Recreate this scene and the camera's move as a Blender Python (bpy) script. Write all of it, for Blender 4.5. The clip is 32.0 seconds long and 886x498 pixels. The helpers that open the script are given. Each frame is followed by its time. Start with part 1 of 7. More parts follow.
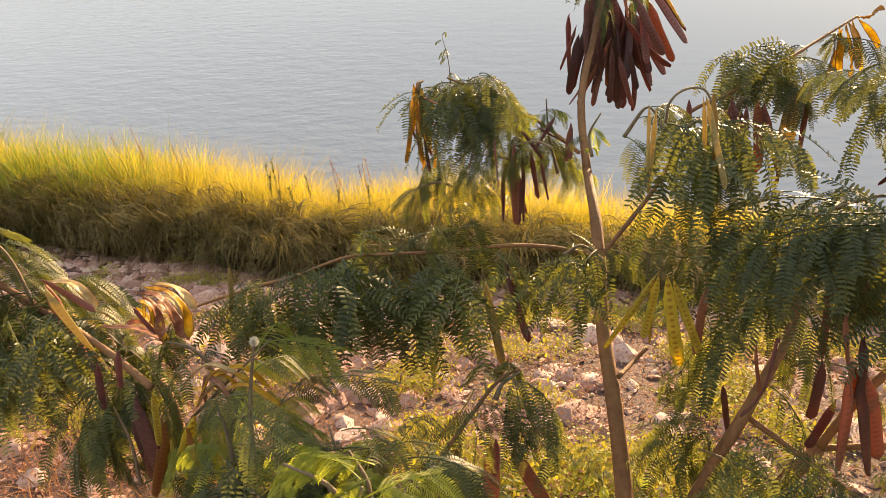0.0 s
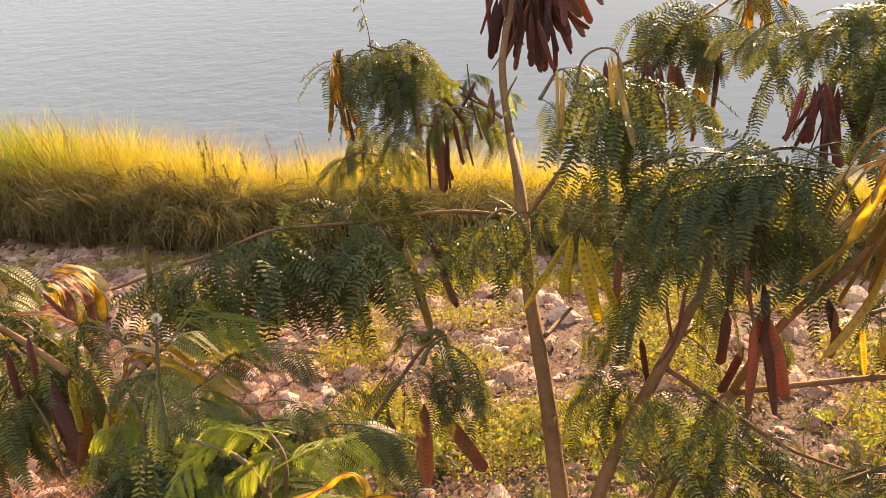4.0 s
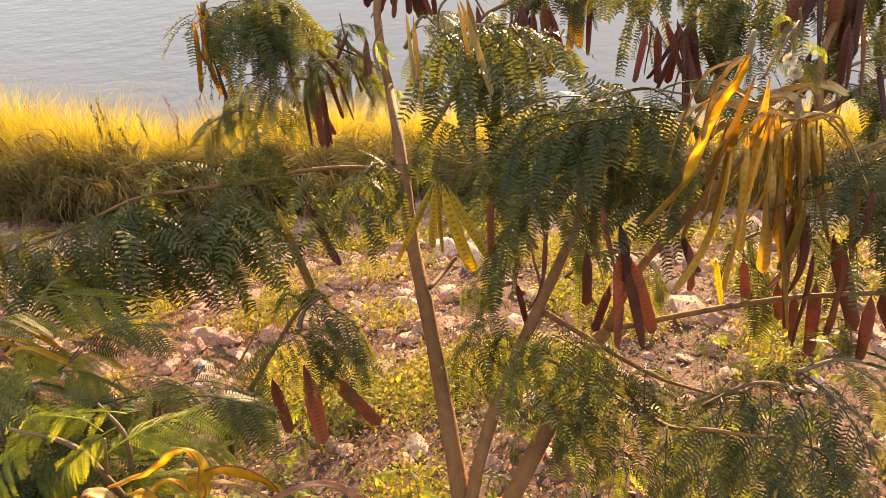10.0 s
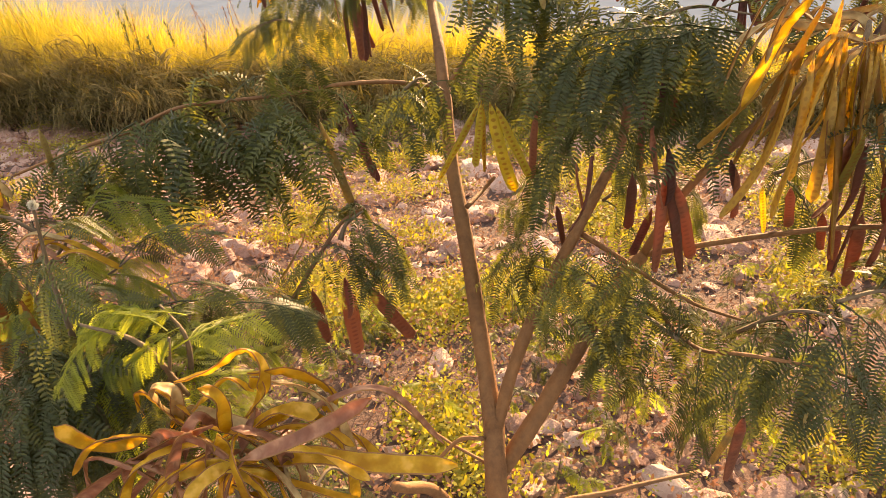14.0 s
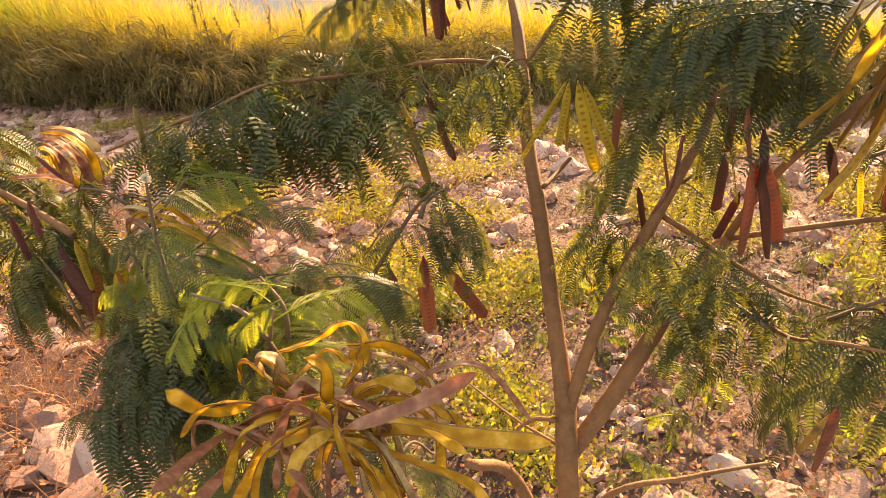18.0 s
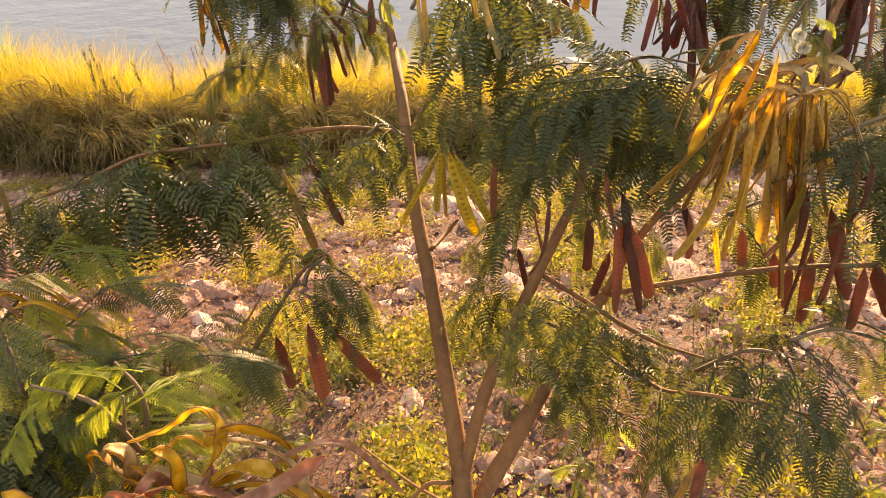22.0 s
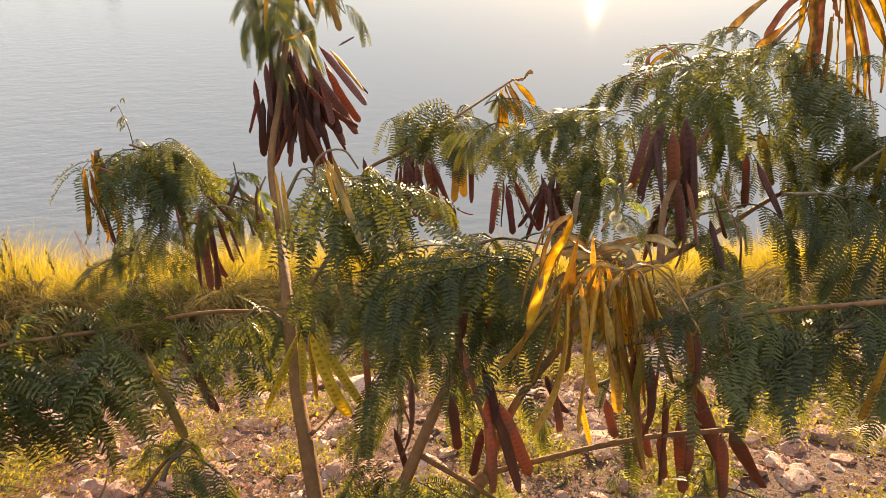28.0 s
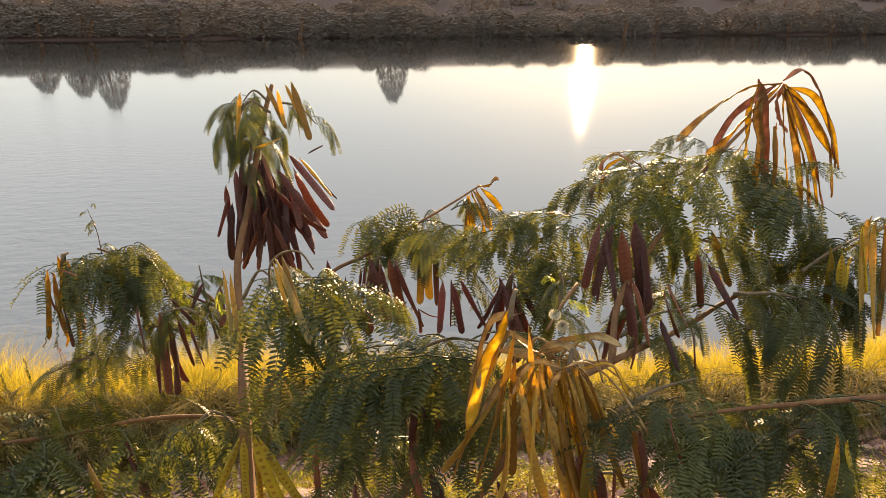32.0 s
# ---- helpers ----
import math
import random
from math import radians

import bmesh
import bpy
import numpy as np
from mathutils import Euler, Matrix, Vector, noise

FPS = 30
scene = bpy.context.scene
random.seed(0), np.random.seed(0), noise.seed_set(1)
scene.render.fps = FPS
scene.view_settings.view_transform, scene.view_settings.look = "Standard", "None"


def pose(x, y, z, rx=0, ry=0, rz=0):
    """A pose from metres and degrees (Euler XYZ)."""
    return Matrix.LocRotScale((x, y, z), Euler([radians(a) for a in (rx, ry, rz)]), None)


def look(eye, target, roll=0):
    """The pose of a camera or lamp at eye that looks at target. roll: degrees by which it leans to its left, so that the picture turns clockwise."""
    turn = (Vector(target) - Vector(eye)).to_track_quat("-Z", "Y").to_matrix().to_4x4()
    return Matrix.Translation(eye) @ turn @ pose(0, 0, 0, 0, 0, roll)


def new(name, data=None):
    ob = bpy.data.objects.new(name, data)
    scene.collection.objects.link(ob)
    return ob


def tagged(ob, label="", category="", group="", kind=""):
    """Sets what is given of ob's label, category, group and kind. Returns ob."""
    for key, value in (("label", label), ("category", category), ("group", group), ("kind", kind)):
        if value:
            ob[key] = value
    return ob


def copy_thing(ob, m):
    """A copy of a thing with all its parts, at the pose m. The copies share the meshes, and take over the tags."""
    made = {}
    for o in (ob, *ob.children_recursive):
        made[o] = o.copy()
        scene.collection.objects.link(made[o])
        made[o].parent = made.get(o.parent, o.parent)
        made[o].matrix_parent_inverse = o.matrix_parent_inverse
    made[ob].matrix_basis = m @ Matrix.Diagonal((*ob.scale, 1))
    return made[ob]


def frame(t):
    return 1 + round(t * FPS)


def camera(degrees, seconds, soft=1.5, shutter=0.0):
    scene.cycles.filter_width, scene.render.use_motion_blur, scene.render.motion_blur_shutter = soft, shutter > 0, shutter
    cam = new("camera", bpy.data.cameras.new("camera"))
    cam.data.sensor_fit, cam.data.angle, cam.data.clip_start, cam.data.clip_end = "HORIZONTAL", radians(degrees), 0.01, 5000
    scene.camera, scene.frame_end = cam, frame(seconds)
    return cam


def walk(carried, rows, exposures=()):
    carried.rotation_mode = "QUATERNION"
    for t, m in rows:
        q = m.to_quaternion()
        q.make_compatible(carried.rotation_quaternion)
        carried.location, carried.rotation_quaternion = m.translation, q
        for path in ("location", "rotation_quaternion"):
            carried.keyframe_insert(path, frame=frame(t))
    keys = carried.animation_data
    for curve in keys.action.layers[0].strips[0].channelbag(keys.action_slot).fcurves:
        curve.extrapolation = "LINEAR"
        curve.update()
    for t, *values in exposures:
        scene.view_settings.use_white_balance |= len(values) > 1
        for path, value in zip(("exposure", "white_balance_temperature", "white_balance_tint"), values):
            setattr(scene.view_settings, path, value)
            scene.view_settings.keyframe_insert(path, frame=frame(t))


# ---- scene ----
cam = camera(65.3, 32.0, soft=0.7)
PATH = [
    (0, (0.128, 0.213, 3.791), (-0.081, 1.901, 2.74), -4.5),
    (0.5, (0.133, 0.212, 3.789), (-0.051, 1.898, 2.73), -4.3),
    (1, (0.136, 0.214, 3.789), (-0.022, 1.897, 2.72), -4.1),
    (1.5, (0.142, 0.214, 3.786), (0.007, 1.892, 2.707), -3.9),
    (2, (0.145, 0.214, 3.786), (0.03, 1.886, 2.694), -3.8),
    (2.5, (0.15, 0.213, 3.786), (0.05, 1.877, 2.681), -3.9),
    (4.5, (0.168, 0.211, 3.783), (0.126, 1.856, 2.646), -4.3),
    (5, (0.174, 0.213, 3.782), (0.152, 1.853, 2.638), -4.2),
    (5.5, (0.179, 0.214, 3.782), (0.179, 1.85, 2.631), -4.2),
    (6, (0.186, 0.218, 3.782), (0.204, 1.848, 2.623), -4.2),
    (6.5, (0.194, 0.22, 3.781), (0.229, 1.847, 2.618), -4.3),
    (7, (0.199, 0.218, 3.783), (0.253, 1.843, 2.618), -4.2),
    (7.5, (0.205, 0.217, 3.782), (0.279, 1.84, 2.616), -4.1),
    (8, (0.212, 0.218, 3.781), (0.304, 1.835, 2.608), -4.2),
    (8.5, (0.217, 0.217, 3.78), (0.328, 1.826, 2.597), -4.2),
    (9, (0.225, 0.217, 3.779), (0.348, 1.813, 2.579), -4.2),
    (9.5, (0.23, 0.217, 3.778), (0.363, 1.794, 2.555), -3.9),
    (10, (0.237, 0.218, 3.777), (0.376, 1.77, 2.524), -3.6),
    (10.5, (0.24, 0.218, 3.777), (0.383, 1.743, 2.49), -3.0),
    (11, (0.241, 0.218, 3.777), (0.392, 1.717, 2.462), -2.4),
    (11.5, (0.242, 0.217, 3.779), (0.398, 1.694, 2.44), -1.9),
    (12, (0.245, 0.217, 3.778), (0.399, 1.676, 2.419), -1.7),
    (12.5, (0.242, 0.215, 3.778), (0.381, 1.66, 2.402), -1.8),
    (13, (0.235, 0.214, 3.779), (0.35, 1.647, 2.388), -2.3),
    (13.5, (0.224, 0.214, 3.781), (0.308, 1.632, 2.373), -2.9),
    (14, (0.212, 0.214, 3.779), (0.263, 1.622, 2.359), -3.7),
    (14.5, (0.206, 0.214, 3.778), (0.224, 1.612, 2.347), -4.6),
    (16.5, (0.19, 0.213, 3.775), (0.112, 1.583, 2.32), -7.2),
    (17, (0.185, 0.214, 3.775), (0.088, 1.582, 2.32), -7.4),
    (17.5, (0.18, 0.214, 3.776), (0.072, 1.586, 2.325), -7.4),
    (18, (0.176, 0.212, 3.78), (0.072, 1.59, 2.334), -7.2),
    (18.5, (0.181, 0.209, 3.78), (0.098, 1.597, 2.342), -6.6),
    (19, (0.189, 0.21, 3.778), (0.134, 1.606, 2.348), -6.0),
    (19.5, (0.195, 0.212, 3.778), (0.175, 1.617, 2.355), -5.3),
    (20, (0.205, 0.216, 3.783), (0.213, 1.628, 2.366), -4.5),
    (20.5, (0.207, 0.216, 3.784), (0.25, 1.64, 2.381), -3.7),
    (21, (0.21, 0.215, 3.787), (0.286, 1.652, 2.398), -3.0),
    (21.5, (0.218, 0.21, 3.787), (0.326, 1.666, 2.421), -2.6),
    (22, (0.226, 0.217, 3.794), (0.366, 1.684, 2.442), -2.3),
    (22.5, (0.236, 0.217, 3.799), (0.399, 1.704, 2.472), -2.4),
    (23, (0.247, 0.211, 3.797), (0.424, 1.728, 2.506), -2.7),
    (23.5, (0.251, 0.212, 3.8), (0.426, 1.752, 2.536), -3.0),
    (24, (0.248, 0.212, 3.802), (0.427, 1.772, 2.563), -3.1),
    (24.5, (0.243, 0.212, 3.8), (0.433, 1.787, 2.583), -2.9),
    (26.5, (0.275, 0.197, 3.799), (0.595, 1.849, 2.719), -1.2),
    (27, (0.289, 0.195, 3.8), (0.637, 1.872, 2.766), -1.0),
    (27.5, (0.3, 0.197, 3.797), (0.667, 1.899, 2.813), -0.4),
    (28, (0.308, 0.195, 3.799), (0.692, 1.92, 2.862), -0.0),
    (28.5, (0.315, 0.192, 3.798), (0.719, 1.933, 2.901), 0.6),
    (29, (0.324, 0.188, 3.793), (0.734, 1.949, 2.938), 0.7),
    (29.5, (0.33, 0.187, 3.793), (0.745, 1.961, 2.969), 0.7),
    (30, (0.33, 0.183, 3.795), (0.748, 1.97, 3.001), 0.6),
    (30.5, (0.333, 0.183, 3.794), (0.745, 1.987, 3.036), 0.4),
    (31, (0.34, 0.182, 3.792), (0.755, 2.001, 3.07), 0.5),
    (31.5, (0.354, 0.182, 3.788), (0.774, 2.013, 3.1), 0.1),
    (32, (0.358, 0.176, 3.792), (0.791, 2.016, 3.139), 0.1),
]
EXPOSURES = [(0, 2.2, 6700, 12), (5, 2.24, 6850, 14), (9, 2.31, 7080, 16), (13, 2.45, 7380, 18), (16.5, 2.48, 7200, 16), (19, 2.48, 7260, 17), (23, 2.37, 7300, 18), (28, 2.12, 6900, 14), (32, 1.93, 6800, 12)]
walk(cam, [(t, look(eye, target, roll)) for t, eye, target, roll in PATH], exposures=EXPOSURES)

# ---------------------------------------------------------------- world, sun
SUN_EL, SUN_AZ = 6.8, 24.4
world = bpy.data.worlds.new("world")
scene.world = world
world.use_nodes = True
wn, wl = world.node_tree.nodes, world.node_tree.links
sky = wn.new("ShaderNodeTexSky")
sky.sky_type = "NISHITA"
sky.sun_disc = False
sky.sun_elevation = radians(SUN_EL)
sky.sun_rotation = radians(SUN_AZ)
sky.dust_density = 0.3
sky.air_density = 1.0
# thin evening haze over the whole sky
haze = wn.new("ShaderNodeMix")
haze.data_type, haze.blend_type = "RGBA", "ADD"
haze.inputs["Factor"].default_value = 1.0
haze.inputs["B"].default_value = (19.0, 19.4, 19.8, 1)
wl.new(sky.outputs[0], haze.inputs["A"])
wl.new(haze.outputs["Result"], wn["Background"].inputs[0])
wn["Background"].inputs[1].default_value = 0.0132

lamp = bpy.data.lights.new("sun", "SUN")
lamp.energy, lamp.angle, lamp.color = 5.0, radians(0.6), (1.0, 0.67, 0.36)
sun = new("sun", lamp)
az, el = radians(SUN_AZ), radians(SUN_EL)
sun.matrix_world = look(Vector((math.sin(az) * math.cos(el), math.cos(az) * math.cos(el), math.sin(el))) * 50, (0, 0, 0))


# ---------------------------------------------------------------- materials
def material(name):
    m = bpy.data.materials.new(name)
    m.use_nodes = True
    t = m.node_tree
    return m, t, t.nodes["Principled BSDF"], t.nodes["Material Output"]


def node(t, kind, **values):
    n = t.nodes.new(kind)
    for key, value in values.items():
        n.inputs[key].default_value = value
    return n


def ramp(t, source, stops):
    r = t.nodes.new("ShaderNodeValToRGB")
    while len(r.color_ramp.elements) < len(stops):
        r.color_ramp.elements.new(0.5)
    for e, (p, c) in zip(r.color_ramp.elements, stops):
        e.position, e.color = p, (*c, 1)
    t.links.new(source, r.inputs[0])
    return r


def bump(t, p, source, strength, distance):
    b = node(t, "ShaderNodeBump", Strength=strength, Distance=distance)
    t.links.new(source, b.inputs["Height"])
    t.links.new(b.outputs[0], p.inputs["Normal"])
    return b


def foliage(name, stops, glow, share, rough=0.45, scale=40.0, island=False, blotch=0.4, relief=0.0, shine=0.28):
    """A thin leaf: reflects as stops say, lets light through in the colour glow."""
    m, t, p, out = material(name)
    if island:
        rnd = t.nodes.new("ShaderNodeNewGeometry").outputs["Random Per Island"]
    else:
        rnd = t.nodes.new("ShaderNodeObjectInfo").outputs["Random"]
    co = t.nodes.new("ShaderNodeTexCoord")
    nz = node(t, "ShaderNodeTexNoise", Scale=scale, Detail=3.0)
    t.links.new(co.outputs["Object"], nz.inputs["Vector"])
    mx = node(t, "ShaderNodeMath")
    mx.operation = "MULTIPLY_ADD"
    mx.inputs[1].default_value = 1 - blotch
    t.links.new(rnd, mx.inputs[0])
    half = node(t, "ShaderNodeMath")
    half.operation = "MULTIPLY"
    half.inputs[1].default_value = blotch
    sharp = ramp(t, nz.outputs[0], [(0.5 - 0.3, (0, 0, 0)), (0.5 + 0.3, (1, 1, 1))]) if blotch < 0.5 else ramp(t, nz.outputs[0], [(0.36, (0, 0, 0)), (0.64, (1, 1, 1))])
    t.links.new(sharp.outputs[0], half.inputs[0])
    t.links.new(half.outputs[0], mx.inputs[2])
    col = ramp(t, mx.outputs[0], stops)
    t.links.new(col.outputs[0], p.inputs["Base Color"])
    p.inputs["Roughness"].default_value = rough
    p.inputs["Specular IOR Level"].default_value = shine
    if relief:
        bump(t, p, nz.outputs[0], relief, 0.004)
    tr = t.nodes.new("ShaderNodeBsdfTranslucent")
    g = ramp(t, mx.outputs[0], [(0.0, tuple(c * 0.36 for c in glow)), (0.6, tuple(c * 0.55 for c in glow)), (1.0, glow)])
    t.links.new(g.outputs[0], tr.inputs[0])
    mix = node(t, "ShaderNodeMixShader", Fac=share)
    t.links.new(p.outputs[0], mix.inputs[1])
    t.links.new(tr.outputs[0], mix.inputs[2])
    t.links.new(mix.outputs[0], out.inputs[0])
    return m


def pod_material(name, dark, light, glow, share, seedy=1.0):
    """A flat papery pod with blotches and a row of seeds that show darker, as clearly as seedy says."""
    m, t, p, out = material(name)
    co = t.nodes.new("ShaderNodeTexCoord")
    sep = t.nodes.new("ShaderNodeSeparateXYZ")
    t.links.new(co.outputs["Object"], sep.inputs[0])
    sn = node(t, "ShaderNodeMath")
    sn.operation = "MULTIPLY"
    sn.inputs[1].default_value = 2 * math.pi * 16
    t.links.new(sep.outputs["Z"], sn.inputs[0])
    cs = node(t, "ShaderNodeMath")
    cs.operation = "COSINE"
    t.links.new(sn.outputs[0], cs.inputs[0])
    wx = node(t, "ShaderNodeMath")
    wx.operation = "MULTIPLY"
    wx.inputs[1].default_value = 38.0
    t.links.new(sep.outputs["X"], wx.inputs[0])
    w2 = node(t, "ShaderNodeMath")
    w2.operation = "POWER"
    ab = node(t, "ShaderNodeMath")
    ab.operation = "ABSOLUTE"
    t.links.new(wx.outputs[0], ab.inputs[0])
    t.links.new(ab.outputs[0], w2.inputs[0])
    w2.inputs[1].default_value = 2.0
    sub = node(t, "ShaderNodeMath")
    sub.operation = "SUBTRACT"
    t.links.new(cs.outputs[0], sub.inputs[0])
    t.links.new(w2.outputs[0], sub.inputs[1])
    seed = node(t, "ShaderNodeMapRange")
    seed.inputs["From Min"].default_value, seed.inputs["From Max"].default_value = -0.25, 0.45
    t.links.new(sub.outputs[0], seed.inputs["Value"])
    info = t.nodes.new("ShaderNodeObjectInfo")
    nz = node(t, "ShaderNodeTexNoise", Scale=9.0, Detail=5.0, Roughness=0.65)
    t.links.new(co.outputs["Object"], nz.inputs["Vector"])
    add = node(t, "ShaderNodeMath")
    add.operation = "ADD"
    t.links.new(nz.outputs[0], add.inputs[0])
    sc = node(t, "ShaderNodeMath")
    sc.operation = "MULTIPLY_ADD"
    sc.inputs[1].default_value, sc.inputs[2].default_value = 0.9, -0.45
    t.links.new(info.outputs["Random"], sc.inputs[0])
    t.links.new(sc.outputs[0], add.inputs[1])
    col = ramp(t, add.outputs[0], [(0.2, dark), (0.8, light)])
    soft = node(t, "ShaderNodeMath")
    soft.operation = "MULTIPLY"
    soft.inputs[1].default_value = 0.35 * seedy
    t.links.new(seed.outputs[0], soft.inputs[0])
    face = t.nodes.new("ShaderNodeMix")
    face.data_type = "RGBA"
    t.links.new(soft.outputs[0], face.inputs["Factor"])
    t.links.new(col.outputs[0], face.inputs["A"])
    face.inputs["B"].default_value = (dark[0] * 0.8, dark[1] * 0.6, dark[2] * 0.6, 1)
    t.links.new(face.outputs["Result"], p.inputs["Base Color"])
    p.inputs["Roughness"].default_value = 0.55
    bump(t, p, nz.outputs[0], 0.35, 0.004)
    gl = ramp(t, add.outputs[0], [(0.2, tuple(c * 0.55 for c in glow)), (0.75, glow)])
    dk = t.nodes.new("ShaderNodeMix")
    dk.data_type = "RGBA"
    clear = node(t, "ShaderNodeMath")
    clear.operation = "MULTIPLY"
    clear.inputs[1].default_value = seedy
    t.links.new(seed.outputs[0], clear.inputs[0])
    t.links.new(clear.outputs[0], dk.inputs["Factor"])
    t.links.new(gl.outputs[0], dk.inputs["A"])
    dk.inputs["B"].default_value = (glow[0] * 0.58, glow[1] * 0.36, glow[2] * 0.3, 1)
    tr = t.nodes.new("ShaderNodeBsdfTranslucent")
    t.links.new(dk.outputs["Result"], tr.inputs[0])
    mix = node(t, "ShaderNodeMixShader", Fac=share)
    t.links.new(p.outputs[0], mix.inputs[1])
    t.links.new(tr.outputs[0], mix.inputs[2])
    t.links.new(mix.outputs[0], out.inputs[0])
    return m


LEAF_TONES = [(0.0, (0.016, 0.026, 0.014)), (0.45, (0.036, 0.05, 0.021)), (0.8, (0.075, 0.088, 0.028)), (1.0, (0.16, 0.14, 0.038))]
LEAF_GLOW = (0.42, 0.43, 0.05)
YOUNG_TONES = [(0.0, (0.045, 0.075, 0.022)), (0.5, (0.11, 0.15, 0.035)), (1.0, (0.36, 0.36, 0.06))]
YOUNG_GLOW = (0.86, 0.94, 0.06)
M_LEAF = foliage("leaf_green", LEAF_TONES, LEAF_GLOW, 0.25, 0.5, shine=0.23)
M_YOUNG = foliage("leaf_young", YOUNG_TONES, YOUNG_GLOW, 0.54, 0.5)
M_LEAF_MASS = foliage("leaf_green_mass", LEAF_TONES, LEAF_GLOW, 0.25, 0.5, island=True, shine=0.23)
M_YOUNG_MASS = foliage("leaf_young_mass", YOUNG_TONES, YOUNG_GLOW, 0.54, 0.5, island=True)
M_PODS = {
    "maroon": pod_material("pod_maroon", (0.05, 0.02, 0.02), (0.15, 0.062, 0.05), (0.42, 0.085, 0.035), 0.2),
    "brown": pod_material("pod_brown", (0.08, 0.028, 0.017), (0.22, 0.085, 0.045), (0.46, 0.165, 0.05), 0.26, 0.6),
    "gold": pod_material("pod_gold", (0.2, 0.075, 0.025), (0.4, 0.3, 0.06), (0.9, 0.66, 0.045), 0.52),
    "russet": pod_material("pod_russet", (0.08, 0.03, 0.017), (0.19, 0.08, 0.04), (0.46, 0.18, 0.05), 0.22, 0.9),
    "husk": pod_material("pod_husk", (0.2, 0.105, 0.026), (0.42, 0.32, 0.075), (0.92, 0.62, 0.05), 0.48, 0.5),
    "straw": pod_material("pod_straw", (0.17, 0.1, 0.03), (0.42, 0.33, 0.11), (0.92, 0.66, 0.08), 0.5, 0.5),
    "olive": pod_material("pod_olive", (0.17, 0.12, 0.045), (0.3, 0.25, 0.1), (0.6, 0.46, 0.07), 0.34, 0.4),
    "green": pod_material("pod_green", (0.2, 0.17, 0.035), (0.4, 0.36, 0.08), (0.95, 0.78, 0.07), 0.58),
}

M_DRY = {
    "gold": foliage("dry_gold", [(0.0, (0.44, 0.17, 0.02)), (0.35, (0.68, 0.38, 0.035)), (0.7, (0.78, 0.52, 0.06)), (1.0, (0.8, 0.64, 0.2))], (1.0, 0.73, 0.03), 0.66, 0.4, 70.0, blotch=0.6, relief=0.6),
    "amber": foliage("dry_amber", [(0.0, (0.15, 0.06, 0.02)), (0.5, (0.3, 0.18, 0.05)), (1.0, (0.48, 0.36, 0.12))], (0.8, 0.54, 0.05), 0.46, 0.42, 70.0, blotch=0.7, relief=0.6),
    "purple": foliage("dry_purple", [(0.0, (0.17, 0.065, 0.04)), (0.5, (0.3, 0.14, 0.085)), (1.0, (0.44, 0.26, 0.16))], (0.75, 0.34, 0.06), 0.35, 0.42, 70.0, blotch=0.7, relief=0.6),
    "pale": foliage("dry_pale", [(0.0, (0.2, 0.12, 0.06)), (0.4, (0.38, 0.27, 0.12)), (1.0, (0.52, 0.42, 0.22))], (0.85, 0.62, 0.12), 0.35, 0.42, 70.0, blotch=0.7, relief=0.6),
}
M_RIM = foliage("dry_rim", [(0.0, (0.14, 0.06, 0.025)), (1.0, (0.36, 0.2, 0.07))], (0.6, 0.3, 0.05), 0.3, 0.5, 60.0)
M_FLOWER = foliage("flower_cream", [(0.0, (0.6, 0.55, 0.42)), (1.0, (0.8, 0.78, 0.66))], (0.8, 0.75, 0.55), 0.4, 0.7)


def bark(name, a, b):
    m, t, p, out = material(name)
    co = t.nodes.new("ShaderNodeTexCoord")
    mp = node(t, "ShaderNodeMapping")
    mp.inputs["Scale"].default_value = (1, 1, 0.45)
    t.links.new(co.outputs["Object"], mp.inputs[0])
    nz = node(t, "ShaderNodeTexNoise", Scale=90.0, Detail=8.0, Roughness=0.75)
    big = node(t, "ShaderNodeTexNoise", Scale=7.0, Detail=3.0)
    t.links.new(mp.outputs[0], nz.inputs["Vector"])
    t.links.new(co.outputs["Object"], big.inputs["Vector"])
    ad = node(t, "ShaderNodeMath")
    ad.operation = "MULTIPLY_ADD"
    ad.inputs[1].default_value = 0.5
    t.links.new(nz.outputs[0], ad.inputs[0])
    hf = node(t, "ShaderNodeMath")
    hf.operation = "MULTIPLY"
    hf.inputs[1].default_value = 0.5
    t.links.new(big.outputs[0], hf.inputs[0])
    t.links.new(hf.outputs[0], ad.inputs[2])
    col = ramp(t, ad.outputs[0], [(0.36, a), (0.64, b)])
    t.links.new(col.outputs[0], p.inputs["Base Color"])
    p.inputs["Roughness"].default_value = 0.75
    bump(t, p, nz.outputs[0], 0.9, 0.003)
    return m


M_BARK = bark("bark", (0.095, 0.043, 0.015), (0.25, 0.125, 0.045))
M_TWIG = bark("twig_bark", (0.08, 0.055, 0.03), (0.18, 0.13, 0.07))


